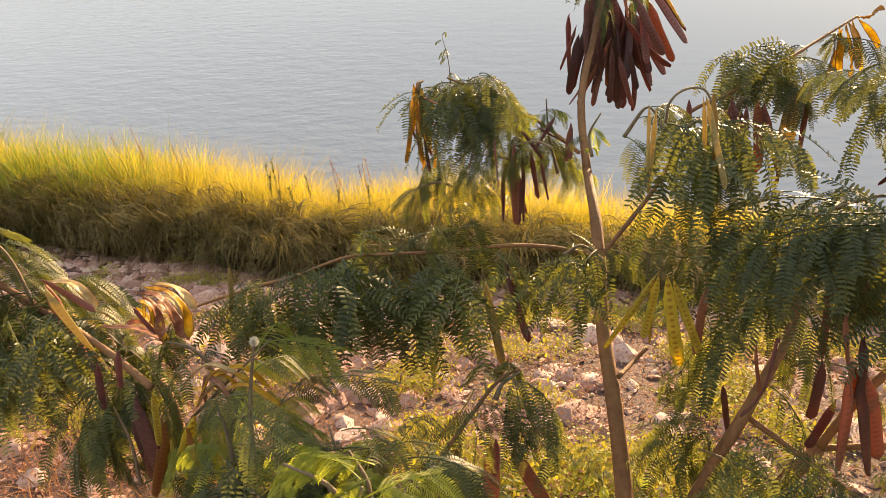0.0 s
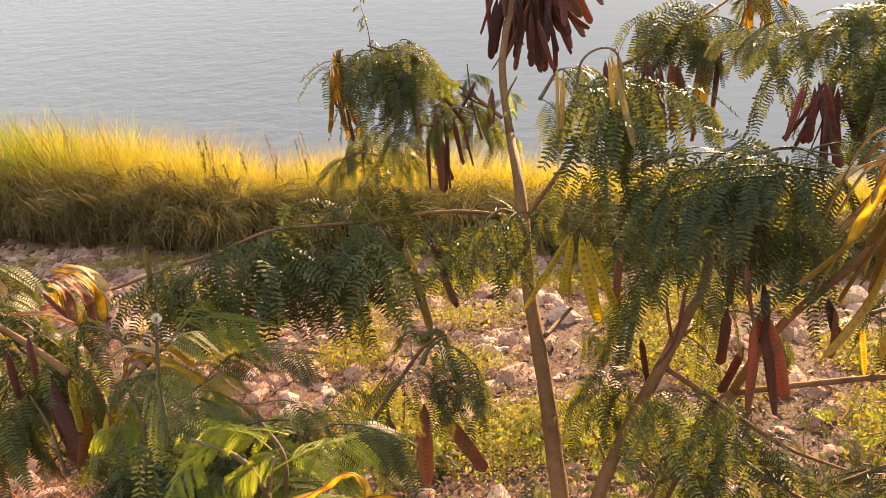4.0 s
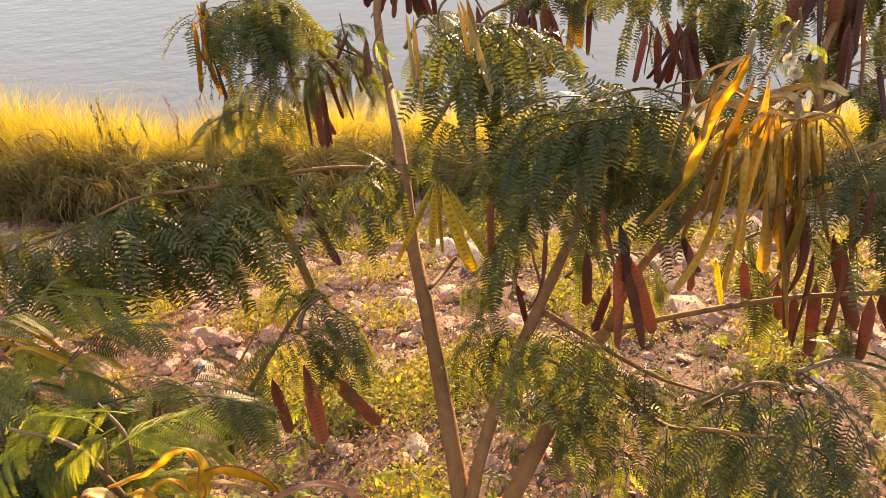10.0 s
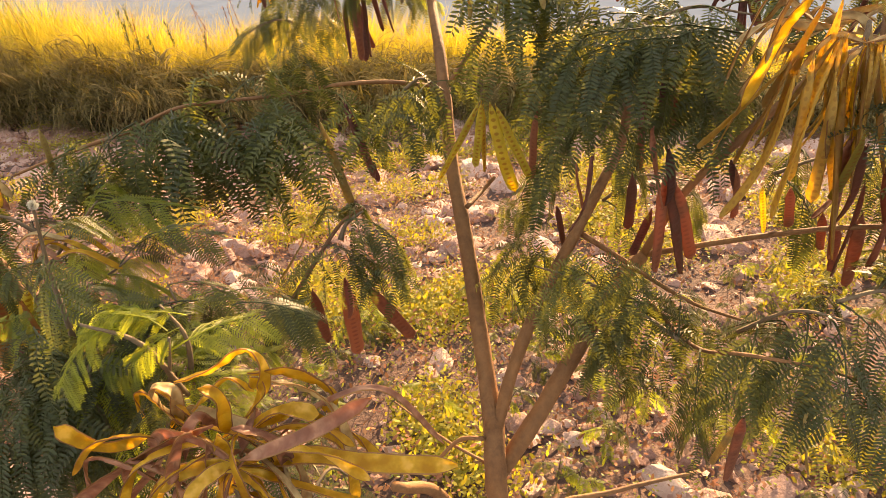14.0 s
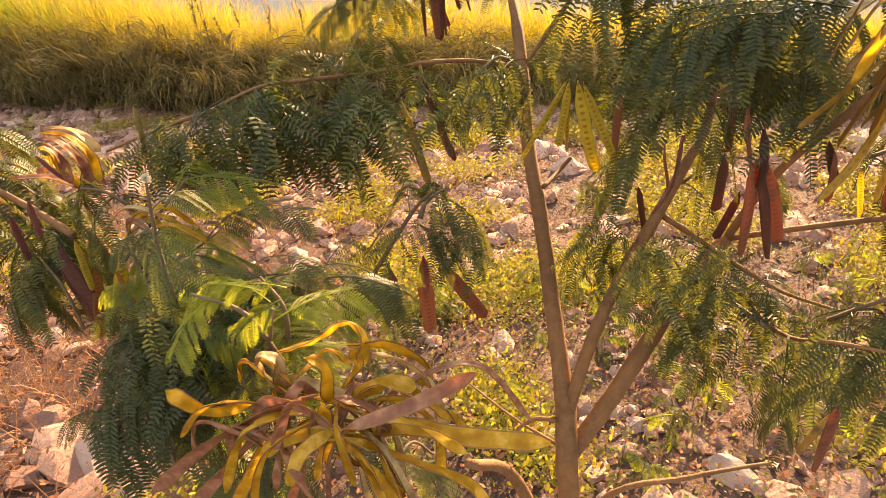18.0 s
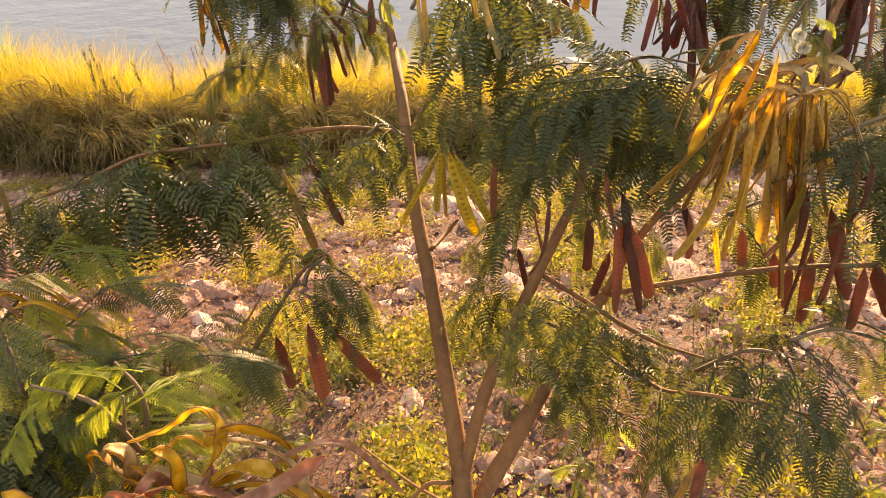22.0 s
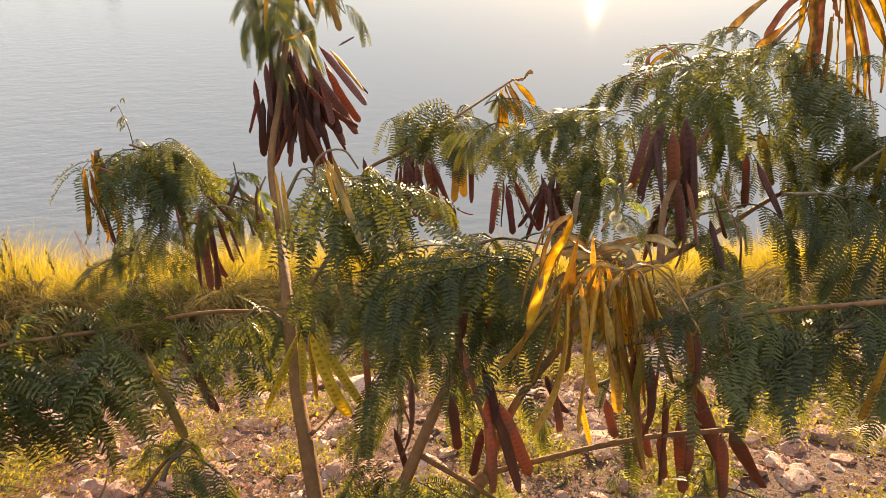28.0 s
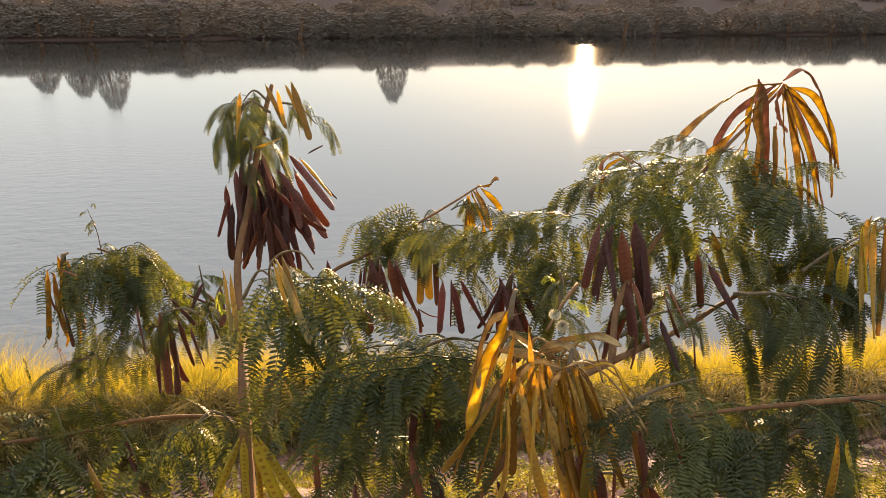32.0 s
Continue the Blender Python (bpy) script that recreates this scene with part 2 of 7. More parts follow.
def stone_material(name, dark, mid, light):
    m, t, p, out = material(name)
    info = t.nodes.new("ShaderNodeObjectInfo")
    geo = t.nodes.new("ShaderNodeNewGeometry")
    co = t.nodes.new("ShaderNodeTexCoord")
    nz = node(t, "ShaderNodeTexNoise", Scale=24.0, Detail=9.0, Roughness=0.75)
    t.links.new(geo.outputs["Position"], nz.inputs["Vector"])
    a = node(t, "ShaderNodeMath")
    a.operation = "ADD"
    t.links.new(info.outputs["Random"], a.inputs[0])
    t.links.new(geo.outputs["Random Per Island"], a.inputs[1])
    f = node(t, "ShaderNodeMath")
    f.operation = "FRACT"
    t.links.new(a.outputs[0], f.inputs[0])
    b = node(t, "ShaderNodeMath")
    b.operation = "MULTIPLY_ADD"
    b.inputs[1].default_value = 0.55
    t.links.new(f.outputs[0], b.inputs[0])
    c = node(t, "ShaderNodeMath")
    c.operation = "MULTIPLY"
    c.inputs[1].default_value = 0.5
    t.links.new(nz.outputs[0], c.inputs[0])
    t.links.new(c.outputs[0], b.inputs[2])
    col = ramp(t, b.outputs[0], [(0.1, dark), (0.5, mid), (0.9, light)])
    t.links.new(col.outputs[0], p.inputs["Base Color"])
    p.inputs["Roughness"].default_value = 0.8
    bump(t, p, nz.outputs[0], 1.0, 0.025)
    return m


M_STONE = stone_material("stone", (0.14, 0.068, 0.05), (0.38, 0.225, 0.175), (0.62, 0.465, 0.39))


def soil_material():
    m, t, p, out = material("soil")
    geo = t.nodes.new("ShaderNodeNewGeometry")
    nz = node(t, "ShaderNodeTexNoise", Scale=2.2, Detail=9.0, Roughness=0.72)
    fine = node(t, "ShaderNodeTexNoise", Scale=45.0, Detail=5.0, Roughness=0.7)
    for n in (nz, fine):
        t.links.new(geo.outputs["Position"], n.inputs["Vector"])
    mx = node(t, "ShaderNodeMath")
    mx.operation = "MULTIPLY_ADD"
    mx.inputs[1].default_value = 0.35
    t.links.new(fine.outputs[0], mx.inputs[0])
    hf = node(t, "ShaderNodeMath")
    hf.operation = "MULTIPLY"
    hf.inputs[1].default_value = 0.65
    t.links.new(nz.outputs[0], hf.inputs[0])
    t.links.new(hf.outputs[0], mx.inputs[2])
    col = ramp(t, mx.outputs[0], [(0.36, (0.026, 0.013, 0.01)), (0.54, (0.08, 0.042, 0.031)), (0.7, (0.23, 0.14, 0.105))])
    t.links.new(col.outputs[0], p.inputs["Base Color"])
    p.inputs["Roughness"].default_value = 0.9
    bump(t, p, fine.outputs[0], 0.7, 0.02)
    return m


M_SOIL = soil_material()


def water_material():
    m, t, p, out = material("water")
    geo = t.nodes.new("ShaderNodeNewGeometry")
    mp = node(t, "ShaderNodeMapping")
    mp.inputs["Scale"].default_value = (0.55, 1.0, 1.0)
    mp.inputs["Rotation"].default_value = (0, 0, 0.25)
    t.links.new(geo.outputs["Position"], mp.inputs[0])
    small = node(t, "ShaderNodeTexNoise", Scale=3.6, Detail=5.0, Roughness=0.6)
    large = node(t, "ShaderNodeTexNoise", Scale=0.35, Detail=3.0)
    t.links.new(mp.outputs[0], small.inputs["Vector"])
    t.links.new(mp.outputs[0], large.inputs["Vector"])
    # pale grey-blue near this bank, almost black further out
    place = t.nodes.new("ShaderNodeSeparateXYZ")
    t.links.new(geo.outputs["Position"], place.inputs[0])
    outward = node(t, "ShaderNodeMapRange")
    for key, v in (("From Min", 8.0), ("From Max", 70.0)):
        outward.inputs[key].default_value = v
    t.links.new(place.outputs["Y"], outward.inputs["Value"])
    water_tone = ramp(t, outward.outputs[0], [(0.0, (0.16, 0.19, 0.225)), (0.35, (0.12, 0.142, 0.16)), (1.0, (0.02, 0.02, 0.02))])
    t.links.new(water_tone.outputs[0], p.inputs["Base Color"])
    # fine ruffles further out
    ruffle = node(t, "ShaderNodeMapRange")
    for key, v in (("From Min", 19.0), ("From Max", 31.0), ("To Min", 0.012), ("To Max", 0.04)):
        ruffle.inputs[key].default_value = v
    t.links.new(place.outputs["Y"], ruffle.inputs["Value"])
    t.links.new(ruffle.outputs[0], p.inputs["Roughness"])
    p.inputs["IOR"].default_value = 1.33
    b = node(t, "ShaderNodeBump", Strength=0.24, Distance=0.02)
    t.links.new(small.outputs[0], b.inputs["Height"])
    # a light breeze ruffles the upstream side; the far side lies calm in the lee of its trees
    sep = t.nodes.new("ShaderNodeSeparateXYZ")
    t.links.new(geo.outputs["Position"], sep.inputs[0])
    lee = node(t, "ShaderNodeMath")
    lee.operation = "MULTIPLY_ADD"
    lee.inputs[1].default_value = 1.5
    t.links.new(sep.outputs["X"], lee.inputs[0])
    t.links.new(sep.outputs["Y"], lee.inputs[2])
    calm = node(t, "ShaderNodeMapRange")
    for key, v in (("From Min", 6.0), ("From Max", 22.0), ("To Min", 0.85), ("To Max", 0.008)):
        calm.inputs[key].default_value = v
    t.links.new(lee.outputs[0], calm.inputs["Value"])
    t.links.new(calm.outputs[0], b.inputs["Strength"])
    b2 = node(t, "ShaderNodeBump", Strength=0.02, Distance=0.04)
    t.links.new(large.outputs[0], b2.inputs["Height"])
    t.links.new(b.outputs[0], b2.inputs["Normal"])
    t.links.new(b2.outputs[0], p.inputs["Normal"])
    return m


M_WATER = water_material()
M_GRASS = foliage("grass", [(0.0, (0.05, 0.06, 0.016)), (0.45, (0.13, 0.125, 0.028)), (0.8, (0.25, 0.22, 0.06)), (1.0, (0.46, 0.39, 0.18))], (1.0, 0.8, 0.05), 0.5, 0.6, 3.0, True)
# old grass whose dark tones also carry the shade on the grass front
M_THATCH_SHADED = foliage("thatch_shaded", [(0.0, (0.035, 0.036, 0.016)), (0.6, (0.08, 0.074, 0.033)), (1.0, (0.2, 0.165, 0.085))], (0.22, 0.19, 0.04), 0.1, 0.7, 3.0, True)
M_REED = foliage("reed", [(0.0, (0.06, 0.11, 0.02)), (1.0, (0.16, 0.22, 0.035))], (0.42, 0.56, 0.04), 0.4, 0.5, 3.0, True)
M_HERB = foliage("herb", [(0.0, (0.1, 0.16, 0.03)), (1.0, (0.22, 0.26, 0.05))], (0.75, 0.68, 0.06), 0.5, 0.5, 3.0, True)
M_WEED = foliage("weed", [(0.0, (0.05, 0.085, 0.02)), (0.4, (0.17, 0.18, 0.035)), (1.0, (0.42, 0.38, 0.06))], (1.0, 0.84, 0.05), 0.5, 0.6, 3.0, True, shine=0.14)
M_STRAW = foliage("straw", [(0.0, (0.11, 0.038, 0.025)), (0.5, (0.24, 0.11, 0.065)), (1.0, (0.4, 0.27, 0.16))], (0.6, 0.33, 0.14), 0.25, 0.85, 3.0, True, shine=0.06)
M_DRAPE = foliage("old_strands", [(0.0, (0.05, 0.047, 0.02)), (0.5, (0.125, 0.105, 0.045)), (0.78, (0.24, 0.185, 0.085)), (1.0, (0.42, 0.33, 0.17))], (0.5, 0.38, 0.07), 0.2, 0.85, 3.0, True, shine=0.05)
M_RED_TWIG = foliage("red_twigs", [(0.0, (0.12, 0.03, 0.025)), (1.0, (0.3, 0.1, 0.07))], (0.4, 0.1, 0.05), 0.1, 0.85, 3.0, True, shine=0.06)
# far crowns: distance haze is mixed into the leaf colour as pale grey-brown
M_FAR_HAZED = foliage("far_leaves_hazed", [(0.0, (0.21, 0.175, 0.145)), (1.0, (0.25, 0.21, 0.175))], (0.14, 0.11, 0.08), 0.12, 0.8, 0.4, True)


# ---------------------------------------------------------------- mesh helpers
def mesh_of(name, verts, faces, mat, smooth=False):
    me = bpy.data.meshes.new(name)
    me.from_pydata(verts, [], faces)
    me.materials.append(mat)
    if smooth:
        me.polygons.foreach_set("use_smooth", [True] * len(me.polygons))
    me.update()
    return me


def child(name, me, parent, label="", m=None):
    ob = new(name, me)
    ob.parent = parent
    if m is not None:
        ob.matrix_basis = m
    if label:
        tagged(ob, label=label)
    return ob


def thing(name, place, label, category, group="", kind=""):
    ob = new(name)
    ob.location = place
    ob.empty_display_size = 0.1
    return tagged(ob, label, category, group, kind)


def spline(pts, per):
    """Catmull-Rom points through pts."""
    p = [Vector(v) for v in pts]
    p = [p[0] * 2 - p[1]] + p + [p[-1] * 2 - p[-2]]
    out = []
    for a, b, c, d in zip(p, p[1:], p[2:], p[3:]):
        for k in range(per):
            u = k / per
            out.append(0.5 * (2 * b + (c - a) * u + (2 * a - 5 * b + 4 * c - d) * u * u + (3 * b - a - 3 * c + d) * u ** 3))
    return out + [p[-2]]


def tube(line, r0, r1, sides, verts, faces, knots=0.0):
    """Adds a tapered tube along line to verts and faces."""
    n, base, up = len(line), len(verts), Vector((0.3, 0.2, 0.93))
    for i, q in enumerate(line):
        way = (line[min(i + 1, n - 1)] - line[max(i - 1, 0)]).normalized()
        side = way.cross(up)
        side = side.normalized() if side.length > 1e-4 else Vector((1, 0, 0))
        other = way.cross(side)
        r = r0 + (r1 - r0) * i / (n - 1)
        for k in range(sides):
            a = 2 * math.pi * k / sides
            rr = r * (1 + knots * noise.noise(q * 30 + Vector((math.cos(a), math.sin(a), 0))))
            verts.append(q + side * (rr * math.cos(a)) + other * (rr * math.sin(a)))
    for i in range(n - 1):
        for k in range(sides):
            a, b = base + i * sides + k, base + i * sides + (k + 1) % sides
            faces.append((a, b, b + sides, a + sides))
    faces.append(tuple(base + k for k in range(sides))[::-1])
    faces.append(tuple(base + (n - 1) * sides + k for k in range(sides)))


# ---------------------------------------------------------------- compound leaf
def leaf_mesh(name, seed, pairs, pinna, droop, fold, mat, leaflet=0.0128, length=0.13, gap=0.0052, crowd=0.8):
    """A twice-feathered leaf along +x, hanging towards -z: a midrib, pairs of side ribs, each with two close rows of leaflets."""
    rnd = random.Random(seed)
    verts, faces = [], []
    steps = 16
    rib, way_of = [Vector((0, 0, 0))], []
    sway = rnd.uniform(-0.3, 0.3)
    for i in range(steps):
        u = i / steps
        a = 0.4 - droop * u ** 0.7
        way_of.append(Vector((math.cos(a) * math.cos(sway * u), math.cos(a) * math.sin(sway * u), math.sin(a))))
        rib.append(rib[-1] + way_of[-1] * (length / steps))
    tube(rib, 0.0016, 0.0006, 3, verts, faces)
    for j in range(pairs):
        u = 0.25 + 0.75 * j / (pairs - 1)
        i = min(int(u * steps), steps - 1)
        start, ahead = rib[i], way_of[i]
        flat = Vector((0, 0, 1)).cross(ahead).normalized()
        for side in (-1, 1):
            size = pinna * (0.7 + 0.4 * math.sin(math.pi * (0.1 + 0.75 * j / pairs))) * rnd.uniform(0.88, 1.12)
            way = (ahead * 0.6 + flat * side * crowd * rnd.uniform(0.6, 1.0) + Vector((0, 0, rnd.uniform(-0.3, 0.05)))).normalized()
            count = max(8, int(size / gap))
            step, q, line = size / count, start.copy(), [start.copy()]
            wide = way.cross(Vector((0, 0, 1)))
            wide = (wide.normalized() if wide.length > 0.1 else flat.copy())
            wide = (wide + way.cross(wide) * rnd.uniform(-0.6, 0.6)).normalized()
            pull = 0.02 + 0.11 * droop * rnd.uniform(0.8, 1.2)
            for k in range(count):
                way = (way + Vector((0, 0, -pull * max(0.25, 1 - k / 12)))).normalized()
                q = q + way * step
                line.append(q.copy())
                wide = (wide - way * wide.dot(way)).normalized()
                normal = way.cross(wide)
                w = leaflet * (0.55 + 0.47 * math.sin(math.pi * (0.12 + 0.8 * k / count))) * rnd.uniform(0.88, 1.08)
                for hand in (-1, 1):
                    f = fold * rnd.uniform(0.5, 1.5)
                    out = (wide * hand * math.cos(f) + normal * math.sin(f) + way * rnd.uniform(0.38, 0.62)).normalized()
                    broad = (way - out * way.dot(out)).normalized() * w * 0.125
                    b = len(verts)
                    sag = normal * (-0.08 * w)
                    verts += [q, q + out * w * 0.2 + broad, q + out * w * 0.8 + broad * 0.9 + sag, q + out * w + sag * 1.5, q + out * w * 0.75 - broad + sag, q + out * w * 0.15 - broad * 0.8]
                    faces.append((b, b + 1, b + 2, b + 3, b + 4, b + 5))
            tube(line[::4] + [line[-1]], 0.0008, 0.0003, 3, verts, faces)
    return mesh_of(name, verts, faces, mat)


def curtain_mesh(name, seed, pairs, pinna, mat, reach=0.1, fall=1.0, leaflet=0.0132, gap=0.006):
    """A leaf folded for the evening: the side ribs hang from a short midrib along +x, close together, like a fringe."""
    rnd = random.Random(seed)
    verts, faces = [], []
    rib = [Vector((reach * i / 10, rnd.gauss(0, 0.0008), 0.2 * reach * math.sin(2.2 * i / 10) * fall - 0.16 * reach * (i / 10) ** 2)) for i in range(11)]
    tube(rib, 0.0014, 0.0006, 3, verts, faces)
    for j in range(pairs):
        u = 0.15 + 0.85 * j / (pairs - 1)
        start = rib[min(10, int(10 * u))]
        for side in (-1, 1):
            size = pinna * (0.72 + 0.36 * math.sin(math.pi * (0.15 + 0.7 * u))) * rnd.uniform(0.8, 1.12)
            way = Vector((0.3 + 0.6 * (1 - fall) + rnd.gauss(0, 0.2), side * rnd.uniform(0.25, 1.0), rnd.uniform(-0.7, 0.25))).normalized()
            wide = Vector((rnd.gauss(0.3, 0.45), 1, 0)) if fall > 0.8 else Vector((1, side * rnd.uniform(-0.5, 0.5), 0))
            count = max(8, int(size / gap))
            q, line = start.copy(), [start.copy()]
            curl = Vector((rnd.gauss(-0.008, 0.014), 0, -0.17 * fall * rnd.uniform(0.6, 1.2) * gap / 0.0044))
            for k in range(count):
                way = (way + curl * max(0.15, 1 - k / 12)).normalized()
                q = q + way * (size / count)
                line.append(q.copy())
                wide = (wide - way * wide.dot(way)).normalized()
                normal = way.cross(wide)
                w = leaflet * (0.5 + 0.52 * math.sin(math.pi * (0.14 + 0.78 * k / count))) * rnd.uniform(0.86, 1.08)
                for hand in (-1, 1):
                    f = rnd.gauss(0.25, 0.22)
                    out = (wide * hand * math.cos(f) + normal * math.sin(f) + way * rnd.uniform(0.1, 0.4)).normalized()
                    broad = (way - out * way.dot(out)).normalized() * w * 0.14
                    b = len(verts)
                    sag = Vector((0, 0, -0.1 * w))
                    verts += [q, q + out * w * 0.2 + broad, q + out * w * 0.75 + broad * 0.9 + sag * 0.6, q + out * w + sag, q + out * w * 0.7 - broad + sag * 0.6, q + out * w * 0.15 - broad * 0.8]
                    faces.append((b, b + 1, b + 2, b + 3, b + 4, b + 5))
            tube(line[::4] + [line[-1]], 0.0008, 0.0003, 3, verts, faces)
    return mesh_of(name, verts, faces, mat)


LEAVES = {
    "hang": [leaf_mesh("leaf", 10 + i, 4 + i % 3, 0.09, 1.9, 0.15, M_LEAF) for i in range(6)],
    "arch": [leaf_mesh("leaf", 30 + i, 5 + i % 3, 0.078, 1.2, 0.15, M_LEAF) for i in range(5)],
    "young": [leaf_mesh("leaf", 50 + i, 9 + i % 2, 0.062, 0.9, 0.3, M_YOUNG, 0.0088, gap=0.0039) for i in range(4)],
    "curtain": [curtain_mesh("leaf", 110 + i, 4 + i % 3, 0.1 + 0.008 * i, M_LEAF) for i in range(7)],
    "plume": [curtain_mesh("leaf", 130 + i, 8 + i % 2, 0.075, M_LEAF, 0.17, 0.55, 0.012, 0.005) for i in range(4)],
    "comb": [curtain_mesh("leaf", 150 + i, 4 + i % 2, 0.11 + 0.008 * i, M_LEAF, 0.085, 1.0, 0.0142, 0.0068) for i in range(5)],
}


def leaf(tree, place, heading, size, style, rnd, tilt=0.0, twig=None):
    """One leaf at place; heading in degrees from +x round z; size 1 is 16 cm of midrib."""
    me = LEAVES[style][rnd.randrange(len(LEAVES[style]))]
    rot = Euler((radians(rnd.uniform(-18, 18)), radians(tilt + rnd.uniform(-12, 12)), radians(heading))).to_matrix().to_4x4()
    m = Matrix.Translation(Vector(place) - tree.location) @ rot @ Matrix.Scale(size, 4)
    return child("leaf", me, twig or tree, m=m)


# ---------------------------------------------------------------- pods
def pod_mesh(name, seed, mat, bend, twist):
    """A flat seed pod of length 1 along -z, 0.115 wide, with seed swellings, a thick rim and a short beak."""
    rnd = random.Random(seed)
    rows, cols = 46, 6
    verts, faces = [], []
    ph = rnd.uniform(0, 6)
    for face in (1, -1):
        for i in range(rows + 1):
            u = i / rows
            wide = 0.066 * (0.1 + 0.9 * min(1.0, u / 0.2) ** 0.8) * (max(0.0, 1 - ((u - 0.9) / 0.1) ** 2) ** 0.5 if u > 0.9 else 1.0)
            wide = max(wide, 0.006) * (1 + 0.05 * math.sin(9 * u + ph))
            off = bend * u * u + 0.012 * math.sin(5 * u + ph)
            tw = twist * u
            for j in range(cols + 1):
                v = -1 + 2 * j / cols
                thick = 0.0035 + 0.0065 * max(0.0, math.cos(2 * math.pi * 16 * u)) * max(0.0, 1 - (v * 1.35) ** 2)
                thick = thick + 0.003 * (abs(v) > 0.9)
                x, y = v * wide, face * thick * (0.4 if abs(v) > 0.99 else 1) + 0.01 * v * v
                verts.append((x * math.cos(tw) - y * math.sin(tw), x * math.sin(tw) + y * math.cos(tw) + off, -u))
    half = (rows + 1) * (cols + 1)
    for f in (0, 1):
        for i in range(rows):
            for j in range(cols):
                a = f * half + i * (cols + 1) + j
                q = (a, a + 1, a + cols + 2, a + cols + 1)
                faces.append(q if f else q[::-1])
    for i in range(rows):
        for j in (0, cols):
            a = i * (cols + 1) + j
            q = (a, a + cols + 1, a + cols + 1 + half, a + half)
            faces.append(q if j else q[::-1])
    tube([Vector((0.01, 0, 0.03)), Vector((0, 0, 0)), Vector((0, 0, -0.04))], 0.006, 0.008, 4, verts, faces)
    return mesh_of(name, verts, faces, mat, True)


PODS = {}
for colour, mat in M_PODS.items():
    PODS[colour] = [pod_mesh("pod", 5 + i, mat, b, w) for i, (b, w) in enumerate(((0.06, 0.3), (0.16, -0.5), (-0.12, 0.7), (0.24, 0.2)))]


def pod(tree, top, tip, colour, seed=0, twist=None, bend=None, slim=1.0):
    """One pod from top to tip."""
    rnd = random.Random(seed)
    top, tip = Vector(top), Vector(tip)
    up = (top - tip).normalized()
    wide = Vector((0, 1, 0.15)).cross(up).normalized()
    turn = Matrix((wide, up.cross(wide), up)).transposed().to_4x4()
    spin = Matrix.Rotation(rnd.gauss(0, 0.55) if twist is None else radians(twist), 4, "Z")
    me = PODS[colour][rnd.randrange(4) if bend is None else bend]
    long = (tip - top).length
    return child("pod", me, tree, m=Matrix.Translation(top - tree.location) @ turn @ spin @ Matrix.Diagonal((long * slim * rnd.uniform(0.75, 1.0), long, long, 1)))


def pod_bunch(tree, place, n, long, colour, spread, lean=(0, 0, 0), seed=0):
    """A head of n pods that hang from one knob, fanned out by spread; lean pushes them aside."""
    rnd = random.Random(seed)
    place = Vector(place)
    for i in range(n):
        way = Vector((rnd.gauss(0, spread), rnd.gauss(0, spread), -1)) + Vector(lean)
        top = place + Vector((rnd.uniform(-0.012, 0.012), rnd.uniform(-0.012, 0.012), rnd.uniform(-0.015, 0.01)))
        name = colour if isinstance(colour, str) else colour[rnd.randrange(len(colour))]
        pod(tree, top, top + way.normalized() * long * rnd.uniform(0.78, 1.12), name, rnd.randrange(9999))
    verts, faces = [], []
    tube([place + Vector((0.012, 0.004, 0.012)) - tree.location, place + Vector((0.004, 0, 0.01)) - tree.location, place - tree.location + Vector((0, 0, -0.012))], 0.0022, 0.006, 6, verts, faces)
    child("stalk", mesh_of("stalk", verts, faces, M_TWIG, True), tree)


def ribbon(tree, pts, wide, colour, turn=20.0):
    """A dry curled pod along pts: a flat, slightly hollow strip with a thick rim, turned about its length."""
    line = spline([Vector(p) - tree.location for p in pts], 8)
    n, across = len(line), (-1, -0.84, -0.4, 0, 0.4, 0.84, 1)
    cols = len(across) - 1
    verts, faces = [], []
    eye = Vector((0.12, -0.6, 0.8))
    for face in (0, 1):
        for i, q in enumerate(line):
            u = i / (n - 1)
            way = (line[min(i + 1, n - 1)] - line[max(i - 1, 0)]).normalized()
            side = way.cross(eye).normalized()
            up = side.cross(way)
            a = radians(turn) * (1 + 1.6 * math.sin(4 * u))
            side, up = side * math.cos(a) + up * math.sin(a), up * math.cos(a) - side * math.sin(a)
            w = wide * 0.3 * max(0.12, min(1, u / 0.2, ((1 - u) / 0.1 + 0.02) ** 0.6)) * (1 + 0.06 * math.sin(21 * u))
            for j in range(cols + 1):
                v = across[j]
                lift = 0.05 * wide * math.cos(46 * u) * (1 - v * v) + 0.12 * wide * v * v + face * 0.0012 * (abs(v) < 0.99)
                verts.append(q + side * (v * w) + up * lift)
    half = n * (cols + 1)
    for f in (0, 1):
        for i in range(n - 1):
            for j in range(cols):
                b = f * half + i * (cols + 1) + j
                k = (b, b + 1, b + cols + 2, b + cols + 1)
                faces.append(k if f else k[::-1])
    me = mesh_of("dry_pod", verts, faces, M_DRY[colour], True)
    me.materials.append(M_RIM)
    for i, f in enumerate(me.polygons):
        f.material_index = int(i % cols in (0, cols - 1))
    return child("pod", me, tree)


